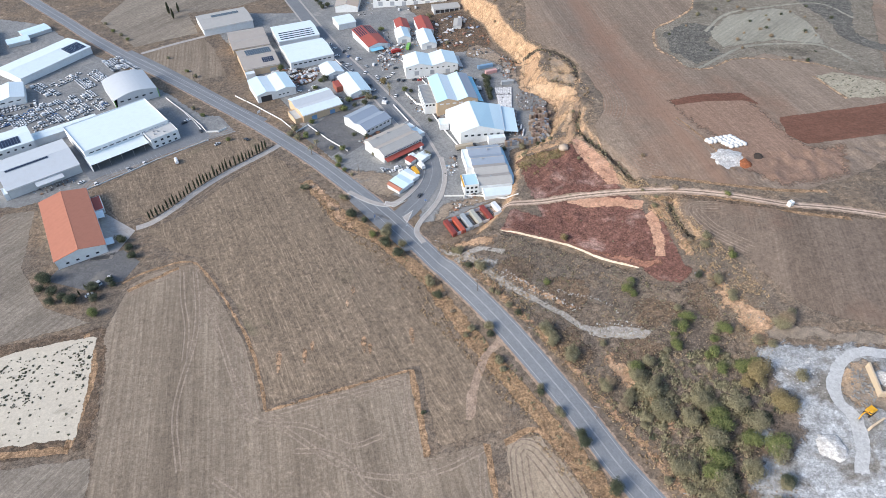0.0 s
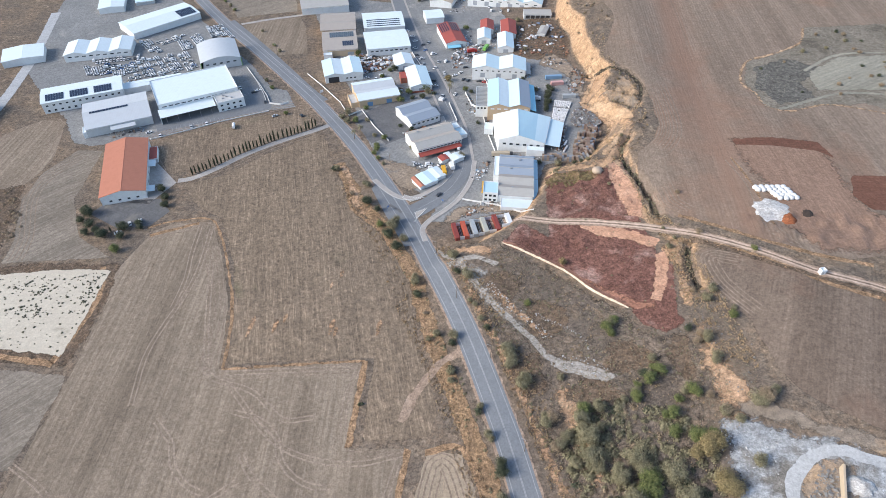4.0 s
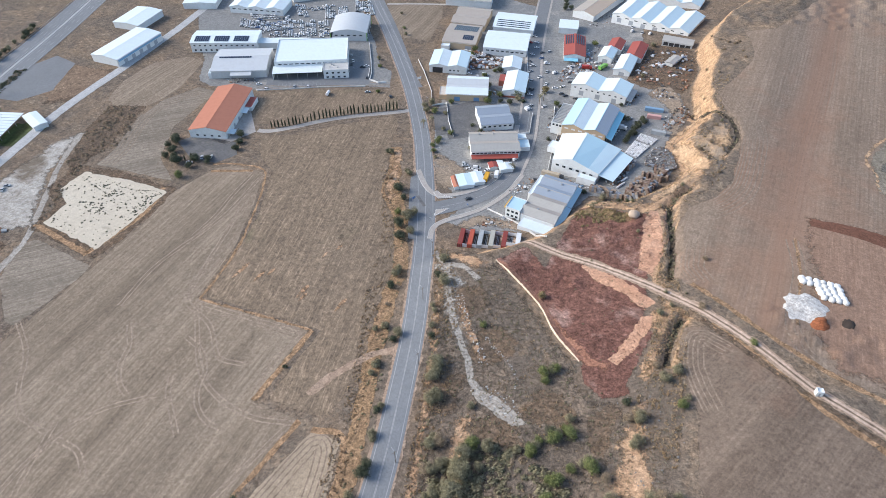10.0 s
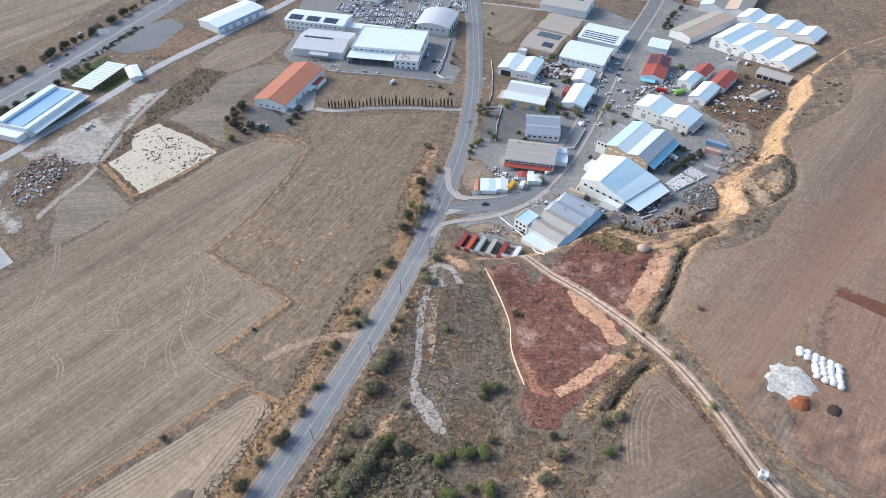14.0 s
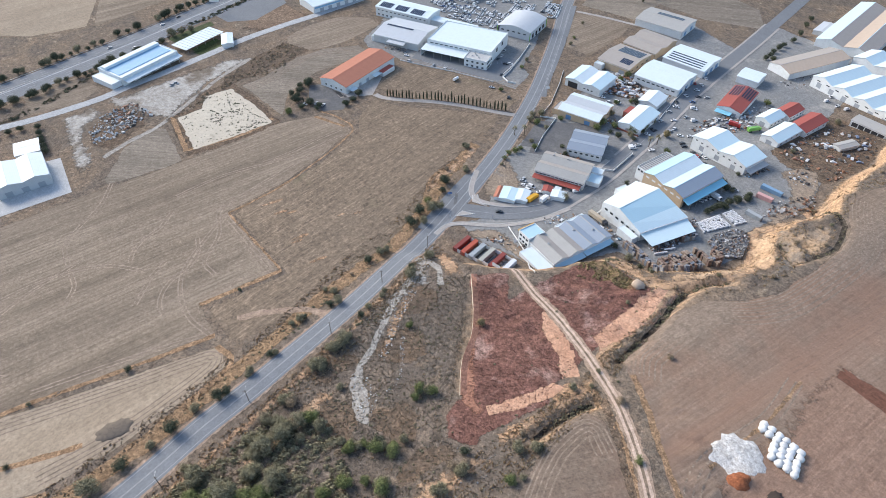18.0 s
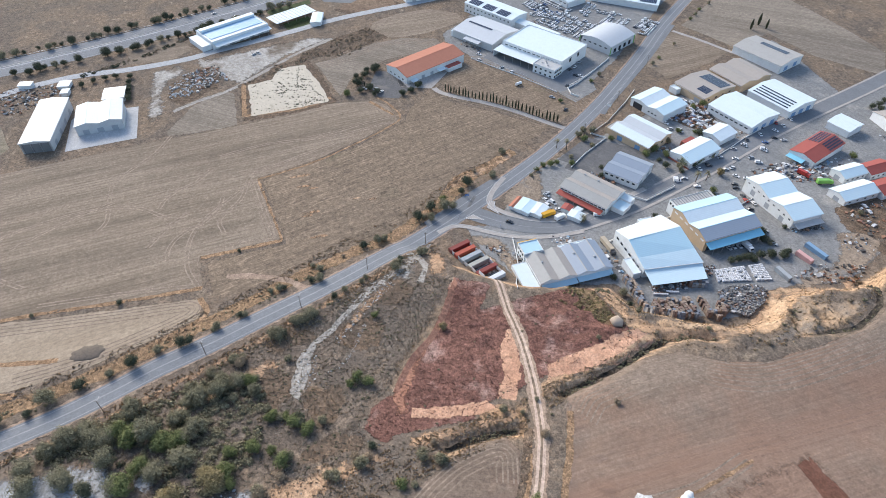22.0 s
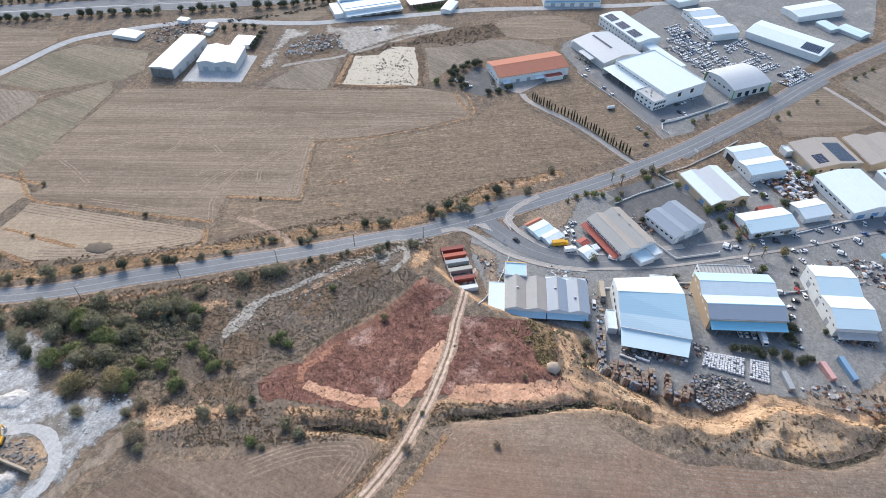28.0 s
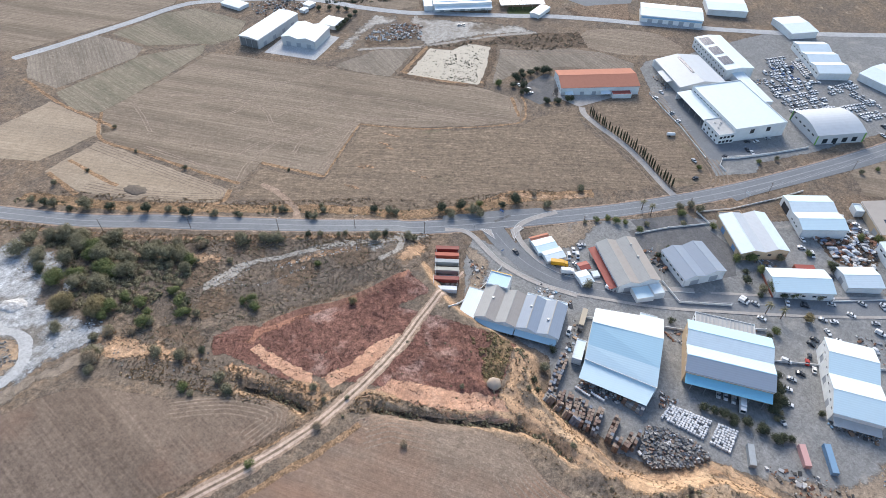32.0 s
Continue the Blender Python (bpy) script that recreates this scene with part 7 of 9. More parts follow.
STACKS = [pallet_stack(lv, m, lab) for lv, m, lab in ((3, P_MATS[0], "tall stack of tan bricks on pallets"), (3, P_MATS[1], "tall stack of red bricks on pallets"), (2, P_MATS[2], "stack of grey blocks on pallets"), (3, P_MATS[3], "stack of slate-blue blocks on pallets"), (2, P_MATS[0], "low stack of tan bricks on pallets"))]
spots = []
for (ax, ay), (bx, by), wide in (((65, 322.3), (94, 320.6), 3), ((84, 325.6), (97.4, 324.7), 2), ((84, 329.3), (98.2, 328.8), 2), ((84.6, 332.5), (98.4, 332), 2), ((84.3, 335.3), (97.9, 334.8), 2), ((87.4, 338.6), (98.9, 337.8), 2), ((85.5, 342.2), (99.5, 341.1), 2),
                                 ((87.6, 349), (100.7, 346.8), 2), ((96.7, 351.1), (102.6, 349.9), 2), ((93.5, 355.9), (101.7, 353.3), 2), ((90.9, 358.3), (100.8, 356.3), 1), ((77.5, 350), (80.5, 358.5), 2)):
    d = math.hypot(bx - ax, by - ay)
    ux, uy = (bx - ax) / d, (by - ay) / d
    for k in range(int(d / 1.5)):
        for q in range(wide):
            if r.random() < 0.93:
                spots.append((ax + ux * (k * 1.5 + 0.7) - uy * (q - (wide - 1) / 2) * 1.3 + r.uniform(-.1, .1), ay + uy * (k * 1.5 + 0.7) + ux * (q - (wide - 1) / 2) * 1.3 + r.uniform(-.1, .1), math.degrees(math.atan2(uy, ux))))
for k, (x, y, ang) in enumerate(spots):
    src = STACKS[k % 5] if k < 5 else STACKS[r.choice((0, 0, 1, 1, 2, 3, 4)) if y > 324 else r.choice((0, 0, 2, 3, 4))]
    (stand(src, x, y, ang, 0.08) if k < 5 else copy_at(src, x, y, ang + r.uniform(-4, 4), 0.08))


def lump(name, mat, size, seed, squash=0.8):
    """An uneven rounded block."""
    rr = random.Random(seed)
    bm = bmesh.new()
    bmesh.ops.create_icosphere(bm, subdivisions=2, radius=size)
    for v in bm.verts:
        v.co *= 1 + rr.uniform(-0.16, 0.16)
        v.co.z = max(-0.55 * size, v.co.z) * squash
    for f in bm.faces:
        f.smooth = True
    return quick_mesh(name, bm, mat)


M_BAG = coat("white_woven_bag", (0.70, 0.70, 0.71), (0.42, 0.42, 0.43), 0.8, spread=0.15, rand=0.2)
BAGS = []
for k in range(3):
    bm = box(-0.5, -0.5, 0, 0.5, 0.5, 1.05, 0.16)
    rr = random.Random(k)
    for v in bm.verts:
        v.co.x += rr.uniform(-0.06, 0.06)
        v.co.y += rr.uniform(-0.06, 0.06)
        v.co.z *= rr.uniform(0.92, 1.06)
    BAGS.append(quick_mesh("big_bag", bm, M_BAG))


def bag(x, y, lift=0.1):
    ob = new("big_bag", r.choice(BAGS))
    ob.matrix_world = pose(x, y, zat(x, y) + lift, 0, 0, r.uniform(0, 90))
    return tagged(ob, "white woven bulk bag in the stone yard", "bag", "white bulk bags")


for i in range(24):
    for j in range(9):
        u, v = (i + 0.5) / 24, (j + 0.5) / 9
        x, y = 71.5 + 2.2 * u + (8 + 4 * u) * v, 368.5 + 27.5 * u - 3 * v
        if r.random() < 0.9 and i not in (15, 16):
            bag(x + r.uniform(-.15, .15), y + r.uniform(-.15, .15))
for k in range(16):
    bag(78.6 + 0.3 * k % 2.2, 330.3 + k * 0.85)
# heap of rough stone blocks
M_STONE = coat("grey_stone", (0.24, 0.235, 0.23), (0.12, 0.117, 0.115), 0.9, spread=0.25, scale=0.6)
verts, faces = [], []
region = [(86.1, 360.6), (83.7, 369.5), (86, 379), (90, 386), (98.4, 378), (104.3, 364.8), (100, 359.2)]
while len(verts) < 8 * 620:
    x, y = r.uniform(83, 105), r.uniform(359, 387)
    if not inside(np.array(x), np.array(y), region):
        continue
    s, z = r.uniform(0.25, 0.75), zat(x, y) + r.choice((0.1, 0.2, 0.7, 1.1))
    m = Matrix.Translation((x, y, z + s * 0.6)) @ Euler((r.uniform(-.5, .5), r.uniform(-.5, .5), r.uniform(0, 3))).to_matrix().to_4x4()
    b0 = len(verts)
    for sx, sy, sz in ((-1, -1, -1), (1, -1, -1), (1, 1, -1), (-1, 1, -1), (-1, -1, 1), (1, -1, 1), (1, 1, 1), (-1, 1, 1)):
        verts.append(tuple(m @ Vector((sx * s * r.uniform(.7, 1.1), sy * s * r.uniform(.6, .9), sz * s * r.uniform(.5, .8)))))
    faces += [tuple(b0 + q for q in f) for f in ((3, 2, 1, 0), (4, 5, 6, 7), (0, 1, 5, 4), (1, 2, 6, 5), (2, 3, 7, 6), (3, 0, 4, 7))]
tagged(mesh_object("stone_heap", verts, faces, M_STONE), "heap of rough grey stone blocks", "stones", kind="stuff")


HEAP = region


def rubble(name, label, region, count, lo, hi, mat, seed):
    """Loose broken pieces strewn over a region."""
    rr = random.Random(seed)
    vs, fs = [], []
    xs, ys = [p[0] for p in region], [p[1] for p in region]
    while len(vs) < 8 * count:
        x, y = rr.uniform(min(xs), max(xs)), rr.uniform(min(ys), max(ys))
        if not inside(np.array(x), np.array(y), region):
            continue
        s = lo * (hi / lo) ** (rr.random() ** 2)
        m = Matrix.Translation((x, y, zat(x, y) + s * 0.35)) @ Euler((rr.uniform(-.5, .5), rr.uniform(-.5, .5), rr.uniform(0, 3))).to_matrix().to_4x4()
        b = len(vs)
        kx, ky, kz = rr.uniform(.4, 1.2), rr.uniform(.3, .9), rr.uniform(.2, .6)
        for sx, sy, sz in ((-1, -1, -1), (1, -1, -1), (1, 1, -1), (-1, 1, -1), (-1, -1, 1), (1, -1, 1), (1, 1, 1), (-1, 1, 1)):
            vs.append(tuple(m @ Vector((sx * s * kx, sy * s * ky, sz * s * kz))))
        fs += [tuple(b + q for q in f) for f in ((3, 2, 1, 0), (4, 5, 6, 7), (0, 1, 5, 4), (1, 2, 6, 5), (2, 3, 7, 6), (3, 0, 4, 7))]
    return tagged(mesh_object(name, vs, fs, mat), label, "rubble", kind="stuff")


M_SCRAP = [coat("scrap_" + n, c, d, 0.7, spread=0.3, scale=0.5) for n, c, d in (("dark", (0.10, 0.095, 0.09), (0.05, 0.045, 0.04)), ("pale", (0.52, 0.52, 0.52), (0.3, 0.28, 0.26)), ("rust", (0.30, 0.16, 0.10), (0.18, 0.09, 0.06)))]
for q, (mat, count) in enumerate(((P_MATS[0], 90), (P_MATS[3], 80), (M_BAG, 60), (P_MATS[1], 60))):
    for up in (0.3, 1.0):
        heap = rubble("stone_heap", ("tan blocks in the stone heap", "slate blocks in the stone heap", "white sacks and slabs on the stone heap", "red-brown blocks in the stone heap")[q], HEAP, count, 0.35, 0.8, mat, 320 + 2 * q + int(up))
        heap.location.z += up
SCRAPYARD = [(-98, 450), (-84, 470), (-52, 462), (-58, 446), (-72, 436), (-76, 424), (-92, 440)]
EASTSCRAP = [(48, 470), (86, 470), (84, 520), (72, 540), (48, 536), (44, 500)]
for k, (reg, cnt) in enumerate(((SCRAPYARD, 260), (EASTSCRAP, 200), ([(-4, 446), (12, 462), (20, 492), (2, 500), (-8, 470)], 110), ([(-232, 105), (-242, 130), (-215, 140), (-205, 118)], 160), ([(-222, 20), (-240, 30), (-246, -20), (-222, -30), (-200, -10)], 160),
                                ([(74, 331), (72.8, 352), (78.8, 351), (80, 331)], 60), ([(66, 364), (68.6, 372), (75, 365)], 25), ([(32, 362), (38, 374), (30, 376), (26, 366)], 20), ([(-22, 345), (-10, 356), (-16, 362), (-28, 350)], 20), ([(20, 262), (36, 270), (44, 276), (36, 282), (22, 272)], 30), ([(85, 405), (96, 415), (98, 436), (90, 448), (82, 430)], 50))):
    for q, mat in enumerate(M_SCRAP):
        rubble("scrap_heap", ("dark scrap and parts strewn in a yard", "pale scrap and sheets strewn in a yard", "rusty scrap strewn in a yard")[q], reg, cnt // (4 if q == 1 and k == 1 else 1), 0.25, 1.3, mat, 100 + 3 * k + q)

M_CLUTTER = [coat("yard_clutter_" + n, c, d, 0.6, spread=0.25, scale=0.6) for n, c, d in (("white", (0.66, 0.68, 0.70), (0.4, 0.4, 0.4)), ("dark", (0.085, 0.085, 0.09), (0.05, 0.05, 0.05)), ("blue", (0.20, 0.33, 0.46), (0.15, 0.2, 0.26)), ("brown", (0.28, 0.19, 0.13), (0.18, 0.12, 0.09)))]
for k, reg in enumerate(([(22, 298), (30, 300), (35, 318), (28, 320)], [(40, 321.5), (64, 320.5), (64, 324.5), (42, 327)], [(14, 378), (20, 376), (16, 402), (10, 404)], [(52, 432), (57, 430), (58, 452), (53, 452)], [(-6, 300), (8, 300), (12, 316), (-6, 312)],
                         [(-2, 486), (8, 484), (6, 522), (-4, 520)], [(24, 486), (29, 486), (30, 530), (25, 530)], [(44, 482), (48, 482), (50, 530), (45, 530)], [(-44, 404), (-38, 402), (-34, 412), (-42, 414)], [(-46, 466), (-40, 466), (-46, 496), (-52, 494)], [(70, 331), (78, 331), (80, 356), (74, 356)],
                         [(-226, 326), (-204, 334), (-208, 344), (-230, 338)], [(-246, 392), (-238, 396), (-246, 410), (-252, 404)], [(64, 452), (80, 446), (84, 462), (68, 468)], [(-20, 560), (0, 566), (-4, 600), (-16, 590)])):
    for q, mat in enumerate(M_CLUTTER):
        rubble("yard_clutter", ("white sheets, drums and crates strewn beside a hall", "dark tyres and parts strewn beside a hall", "blue drums and crates strewn beside a hall", "brown pallets and boards strewn beside a hall")[q], reg, (16, 16, 6, 12)[q], 0.3, 1.1, mat, 500 + 4 * k + q)

# ---- sacks, mounds and boulder up on the field ----
def mound(name, label, x, y, rx, ry, h, mat, seed, category="mound"):
    rr = random.Random(seed)
    vs, fs, rings, spokes = [], [], 7, 26
    wob = [1 + rr.uniform(-0.14, 0.14) for _ in range(spokes)]
    for k in range(rings + 1):
        t = k / rings
        for q in range(spokes):
            a = q / spokes * 2 * math.pi
            px_, py_ = x + rx * t * wob[q] * math.cos(a), y + ry * t * wob[q] * math.sin(a)
            vs.append((px_, py_, zat(px_, py_) + 0.1 + h * (1 - t * t) * (1 + rr.uniform(-0.12, 0.12) * (t > 0)) - (0.3 if k == rings else 0)))
    for k in range(rings):
        for q in range(spokes):
            q2 = (q + 1) % spokes
            fs.append((k * spokes + q, (k + 1) * spokes + q, (k + 1) * spokes + q2, k * spokes + q2))
    return tagged(mesh_object(name, vs, fs, mat, True), label, category)


mound("lime_mound", "flat heap of white lime on the red field", 180, 263, 9.5, 9.5, 0.9, M_WHITEHEAP, 1)
mound("soil_mound", "heap of orange-red soil", 186.5, 255.5, 3.6, 4.2, 1.4, soil("orange_soil_heap", (0.36, 0.13, 0.06), (0.30, 0.11, 0.055), (0.22, 0.085, 0.045)), 2)
# black mound added in place of a dark pit, its darkness only colour
mound("slag_mound", "low black mound standing in for a dark pit", 197.1, 260.8, 2.6, 3.2, 0.8, coat("pit_black", (0.045, 0.035, 0.03), (0.07, 0.05, 0.04), 0.95), 3)
SACKS = [lump("sack", coat("white_sack", (0.72, 0.72, 0.71), (0.5, 0.48, 0.45), 0.85, rand=0.15), 1.62, k, 0.75) for k in range(3)]
for i in range(6):
    for j in range(5):
        x, y = 176.5 + i * 2.9 + j * 1.0 + r.uniform(-.3, .3), 281.5 - j * 2.4 + i * 0.2 + r.uniform(-.3, .3)
        if (i > 1 or j < 2) and x < 198:
            ob = new("sack", r.choice(SACKS))
            ob.matrix_world = pose(x, y, zat(x, y) + 0.75, 0, 0, r.uniform(0, 360))
            tagged(ob, "bulging white sack on the red field", "sack", "white sacks on the field")
ob = new("boulder", lump("boulder", coat("pale_boulder", (0.44, 0.35, 0.275), (0.36, 0.29, 0.23), 0.95, scale=0.4), 3.0, 8, 0.75))
ob.matrix_world = pose(95.5, 299, zat(95.5, 299) + 1.0)
tagged(ob, "large pale rounded boulder at the plot's corner", "boulder")
hut = shed("pump_hut", "tiny white flat-roofed pump hut beside the track", 188.4, 215.2, 2.4, 2.2, 20, 2.1, 0, M_WHITE_WALL, [WR], 'x', 1, [('s', 0, 0.8, 0, 1.9)], category="hut")

# ---- street poles ----
def pole(x, y, h, ang, label):
    root = tagged(new("utility_pole"), label, "pole", "poles along the road")
    bm = bmesh.new()
    bmesh.ops.create_cone(bm, cap_ends=True, segments=8, radius1=0.17, radius2=0.10, depth=h + 0.6, matrix=Matrix.Translation((0, 0, h / 2 - 0.3)))
    part("shaft", bm, M_POLE, root)
    part("lamp_arm", box(0, -0.05, h - 0.35, 1.8, 0.05, h - 0.25), M_STEEL, root)
    part("lamp_head", box(1.6, -0.16, h - 0.42, 2.3, 0.16, h - 0.27, 0.03), M_STEEL, root)
    part("crossbar", box(-0.06, -0.9, h - 0.8, 0.06, 0.9, h - 0.68), M_POLE, root)
    root.matrix_world = pose(x, y, zat(x, y), 0, 0, ang)


M_POLE = coat("weathered_pole_wood", (0.17, 0.14, 0.115), (0.1, 0.085, 0.07), 0.9)
for x, y, a in ((77.5, 83.1, 160), (42.3, 165.1, 155), (9.9, 234, 155), (-29.1, 312.3, 150), (-70, 366, 140), (-105, 410, 140), (-150, 460, 140), (95, 20, 165), (58, 122, 155), (24, 200, 155)):
    pole(x, y, 8.5, a, "tall wooden pole with a street lamp arm")


def palm(x, y, h, seed):
    rr = random.Random(seed)
    root = tagged(new("palm_tree"), "tall palm with a round tuft of fronds", "palm tree")
    bm = bmesh.new()
    bmesh.ops.create_cone(bm, cap_ends=True, segments=8, radius1=0.3, radius2=0.2, depth=h, matrix=Matrix.Translation((0, 0, h / 2)))
    part("trunk", bm, M_POLE, root)
    bm = bmesh.new()
    for k in range(34):
        a, droop = rr.uniform(0, 6.28), rr.uniform(-0.5, 1.0)
        prev = None
        for s in range(5):
            d = s / 4 * 2.4
            c = Vector((math.cos(a) * d, math.sin(a) * d, h + 0.9 * droop * d - 0.28 * d * d))
            w = 0.28 * (1 - s / 5)
            side = Vector((-math.sin(a), math.cos(a), 0)) * w
            row = (bm.verts.new(c - side), bm.verts.new(c + side))
            if prev:
                bm.faces.new((prev[0], prev[1], row[1], row[0]))
            prev = row
    part("crown", bm, LEAF["olive"], root)
    root.matrix_world = pose(x, y, zat(x, y))


# ---- the quarry's plant ----
def digger(x, y, ang):
    root = tagged(new("excavator"), "yellow tracked excavator standing on white dust", "excavator")
    yellow = PAINTS[5]
    for sy in (-1.1, 1.1):
        part("track", box(-2.0, sy - 0.3, 0, 2.0, sy + 0.3, 0.85, 0.2), M_TYRE, root)
    part("undercarriage", box(-1.4, -0.8, 0.3, 1.4, 0.8, 1.0), M_DARK, root)
    part("house", box(-2.2, -1.3, 1.02, 1.2, 1.3, 2.1, 0.1), yellow, root)
    cab = part("cab", box(0.0, 0.25, 2.1, 1.5, 1.3, 3.1, 0.06), yellow, root)
    part("cab_glass", box(0.3, 0.22, 2.3, 1.52, 1.33, 2.95), M_GLASS, cab)
    part("boom", prism([(1.2, 1.6), (3.6, 4.2), (5.0, 3.9), (5.0, 3.5), (3.7, 3.7), (1.5, 1.2)], -0.35, 0.05, 'x'), yellow, root)
    part("arm", prism([(4.8, 3.9), (5.3, 3.7), (5.9, 1.3), (5.5, 1.2)], -0.3, 0.0, 'x'), yellow, root)
    part("bucket", prism([(5.3, 1.3), (6.1, 1.3), (6.3, 0.5), (5.6, 0.2), (5.1, 0.6)], -0.7, 0.4, 'x'), M_STEEL, root)
    return stand(root, x, y, ang)


digger(155.5, 101, 200)
q = tagged(new("retaining_wall"), "bent tan concrete wall beside the quarry road", "wall")
for a, b in (((165.6, 119.5), (162.2, 106.2)), ((162.2, 106.2), (170, 104.5)), ((157, 97), (151, 95))):
    wall_run("wall_panel", a, b, zat(*a) - 1, zat(*a) + 3.2, zat(*b) + 3.0, coat("tan_concrete", (0.52, 0.42, 0.31), (0.4, 0.32, 0.24), 0.9), q, 0.7)
rubble("spoil_stones", "pale stones along the scrub track's ridge", band([(38, 210), (50, 194.5), (58, 187), (68, 177)], 2.2, 1.8), 170, 0.12, 0.5, M_SCRAP[1], 302)
rubble("spoil_stones", "pale stones at the end of the scrub track", [(66, 168), (70, 162), (90, 156), (96, 160), (84, 168)], 120, 0.12, 0.45, M_SCRAP[1], 303)
rubble("rill_stones", "white stones in a dry rill", band([(60.7, 191.7), (72.1, 185.3), (80.3, 180.4), (85.1, 170.8)], 1.0, 0.9), 90, 0.12, 0.4, M_SCRAP[1], 306)
rubble("bank_stones", "grey stones strewn below the ditch", [(120, 184), (130, 192), (140, 200), (150, 176), (148, 152), (138, 150), (132, 170)], 220, 0.1, 0.4, M_STONE, 304)
rubble("yard_rubble", "white and grey rubble heaps in the gravel yard", [(-236, 112), (-226, 128), (-207, 125), (-197, 109), (-197, 96), (-216, 96)], 240, 0.3, 1.2, M_SCRAP[1], 305)
rubble("quarry_rubble", "broken grey stones beside the quarry road", [(153, 108), (160, 121), (165, 119), (162, 106), (157, 101)], 160, 0.2, 0.8, M_STONE, 300)
rubble("quarry_rubble", "pale stones strewn on the quarry's edge", [(128, 138), (150, 131), (146, 112), (130, 122)], 120, 0.15, 0.6, M_SCRAP[1], 301)
mound("dust_mound", "grey heap of crushed stone in the quarry", 170, 113, 5, 4, 2.0, M_WHITEHEAP, 12)
mound("dust_mound", "white heap of quarry dust", 136, 92, 5, 6, 1.6, M_WHITEHEAP, 13)
mound("rubble_mound", "oval dark pile of rubble in the pale field", 42, 72, 5.0, 7.6, 0.8, coat("dark_rubble", (0.16, 0.13, 0.105), (0.09, 0.075, 0.06), 0.95, spread=0.3, scale=0.8), 14)
for x, y, w, h in ((-72.4, 177, 1.3, 6.5), (-60.5, 178, 1.1, 4.5), (-57, 183, 0.9, 3), (-33, 179, 1.3, 5), (-30.5, 176, 0.9, 3.5), (-10.5, 180, 1.2, 5), (-36.7, 214.4, 0.9, 3), (-40, 206, 0.7, 2.5)):
    drape("bare_patch", [(x + w * math.cos(a) * (1 + 0.25 * math.sin(3 * a)), y + h * math.sin(a)) for a in np.linspace(0, 2 * math.pi, 14)[:-1]], 0.11, M_SAND, "small bare orange patch in the stubble", "ground")

# ---- trees, bushes, dry growth ----
def crown_mesh(name, mat, leaves, width, height, lobes, leaf, seed, base=0.15):
    """A crown of many small leaf clumps gathered in uneven lobes; its foot at z = 0."""
    rr = random.Random(seed)
    blobs = []
    for k in range(lobes):
        a, d = rr.uniform(0, 6.28), rr.uniform(0.1, 0.66) * width / 2
        blobs.append((Vector((math.cos(a) * d, math.sin(a) * d, height * rr.uniform(0.35, 0.72))), width * rr.uniform(0.18, 0.32)))
    vs, fs = [], []
    for k in range(leaves):
        c, rad = rr.choice(blobs)
        d = Vector((rr.gauss(0, 1), rr.gauss(0, 1), rr.gauss(0, 0.9))).normalized()
        p = c + d * rad * rr.uniform(0.55, 1.12)
        if p.z < height * base:
            p.z = height * (base + rr.uniform(0, 0.15))
        n = (d + Vector((rr.uniform(-.7, .7), rr.uniform(-.7, .7), rr.uniform(-.2, .9)))).normalized()
        u = n.orthogonal().normalized()
        u = (Matrix.Rotation(rr.uniform(0, 6.28), 3, n) @ u) * leaf * rr.uniform(0.6, 1.3)
        v = n.cross(u).normalized() * leaf * rr.uniform(0.4, 0.9)
        b = len(vs)
        vs += [tuple(p - u - v * 0.5), tuple(p + u * 0.2 - v), tuple(p + u), tuple(p - u * 0.1 + v)]
        fs.append((b, b + 1, b + 2, b + 3))
    me = bpy.data.meshes.new(name)
    me.from_pydata(vs, [], fs)
    me.materials.append(mat)
    return me


LEAF = {"olive": leafy("leaves_olive", (0.12, 0.112, 0.068), (0.335, 0.30, 0.19)), "green": leafy("leaves_green", (0.07, 0.09, 0.034), (0.235, 0.255, 0.10)), "gold": leafy("leaves_tawny", (0.13, 0.106, 0.05), (0.38, 0.30, 0.16)),
        "dark": leafy("leaves_dark", (0.036, 0.046, 0.03), (0.12, 0.13, 0.08)), "dry": leafy("leaves_dry", (0.19, 0.145, 0.10), (0.40, 0.31, 0.21))}
M_BARK = coat("bark", (0.11, 0.085, 0.06), (0.06, 0.045, 0.035), 0.95)
SHRUBS = {}


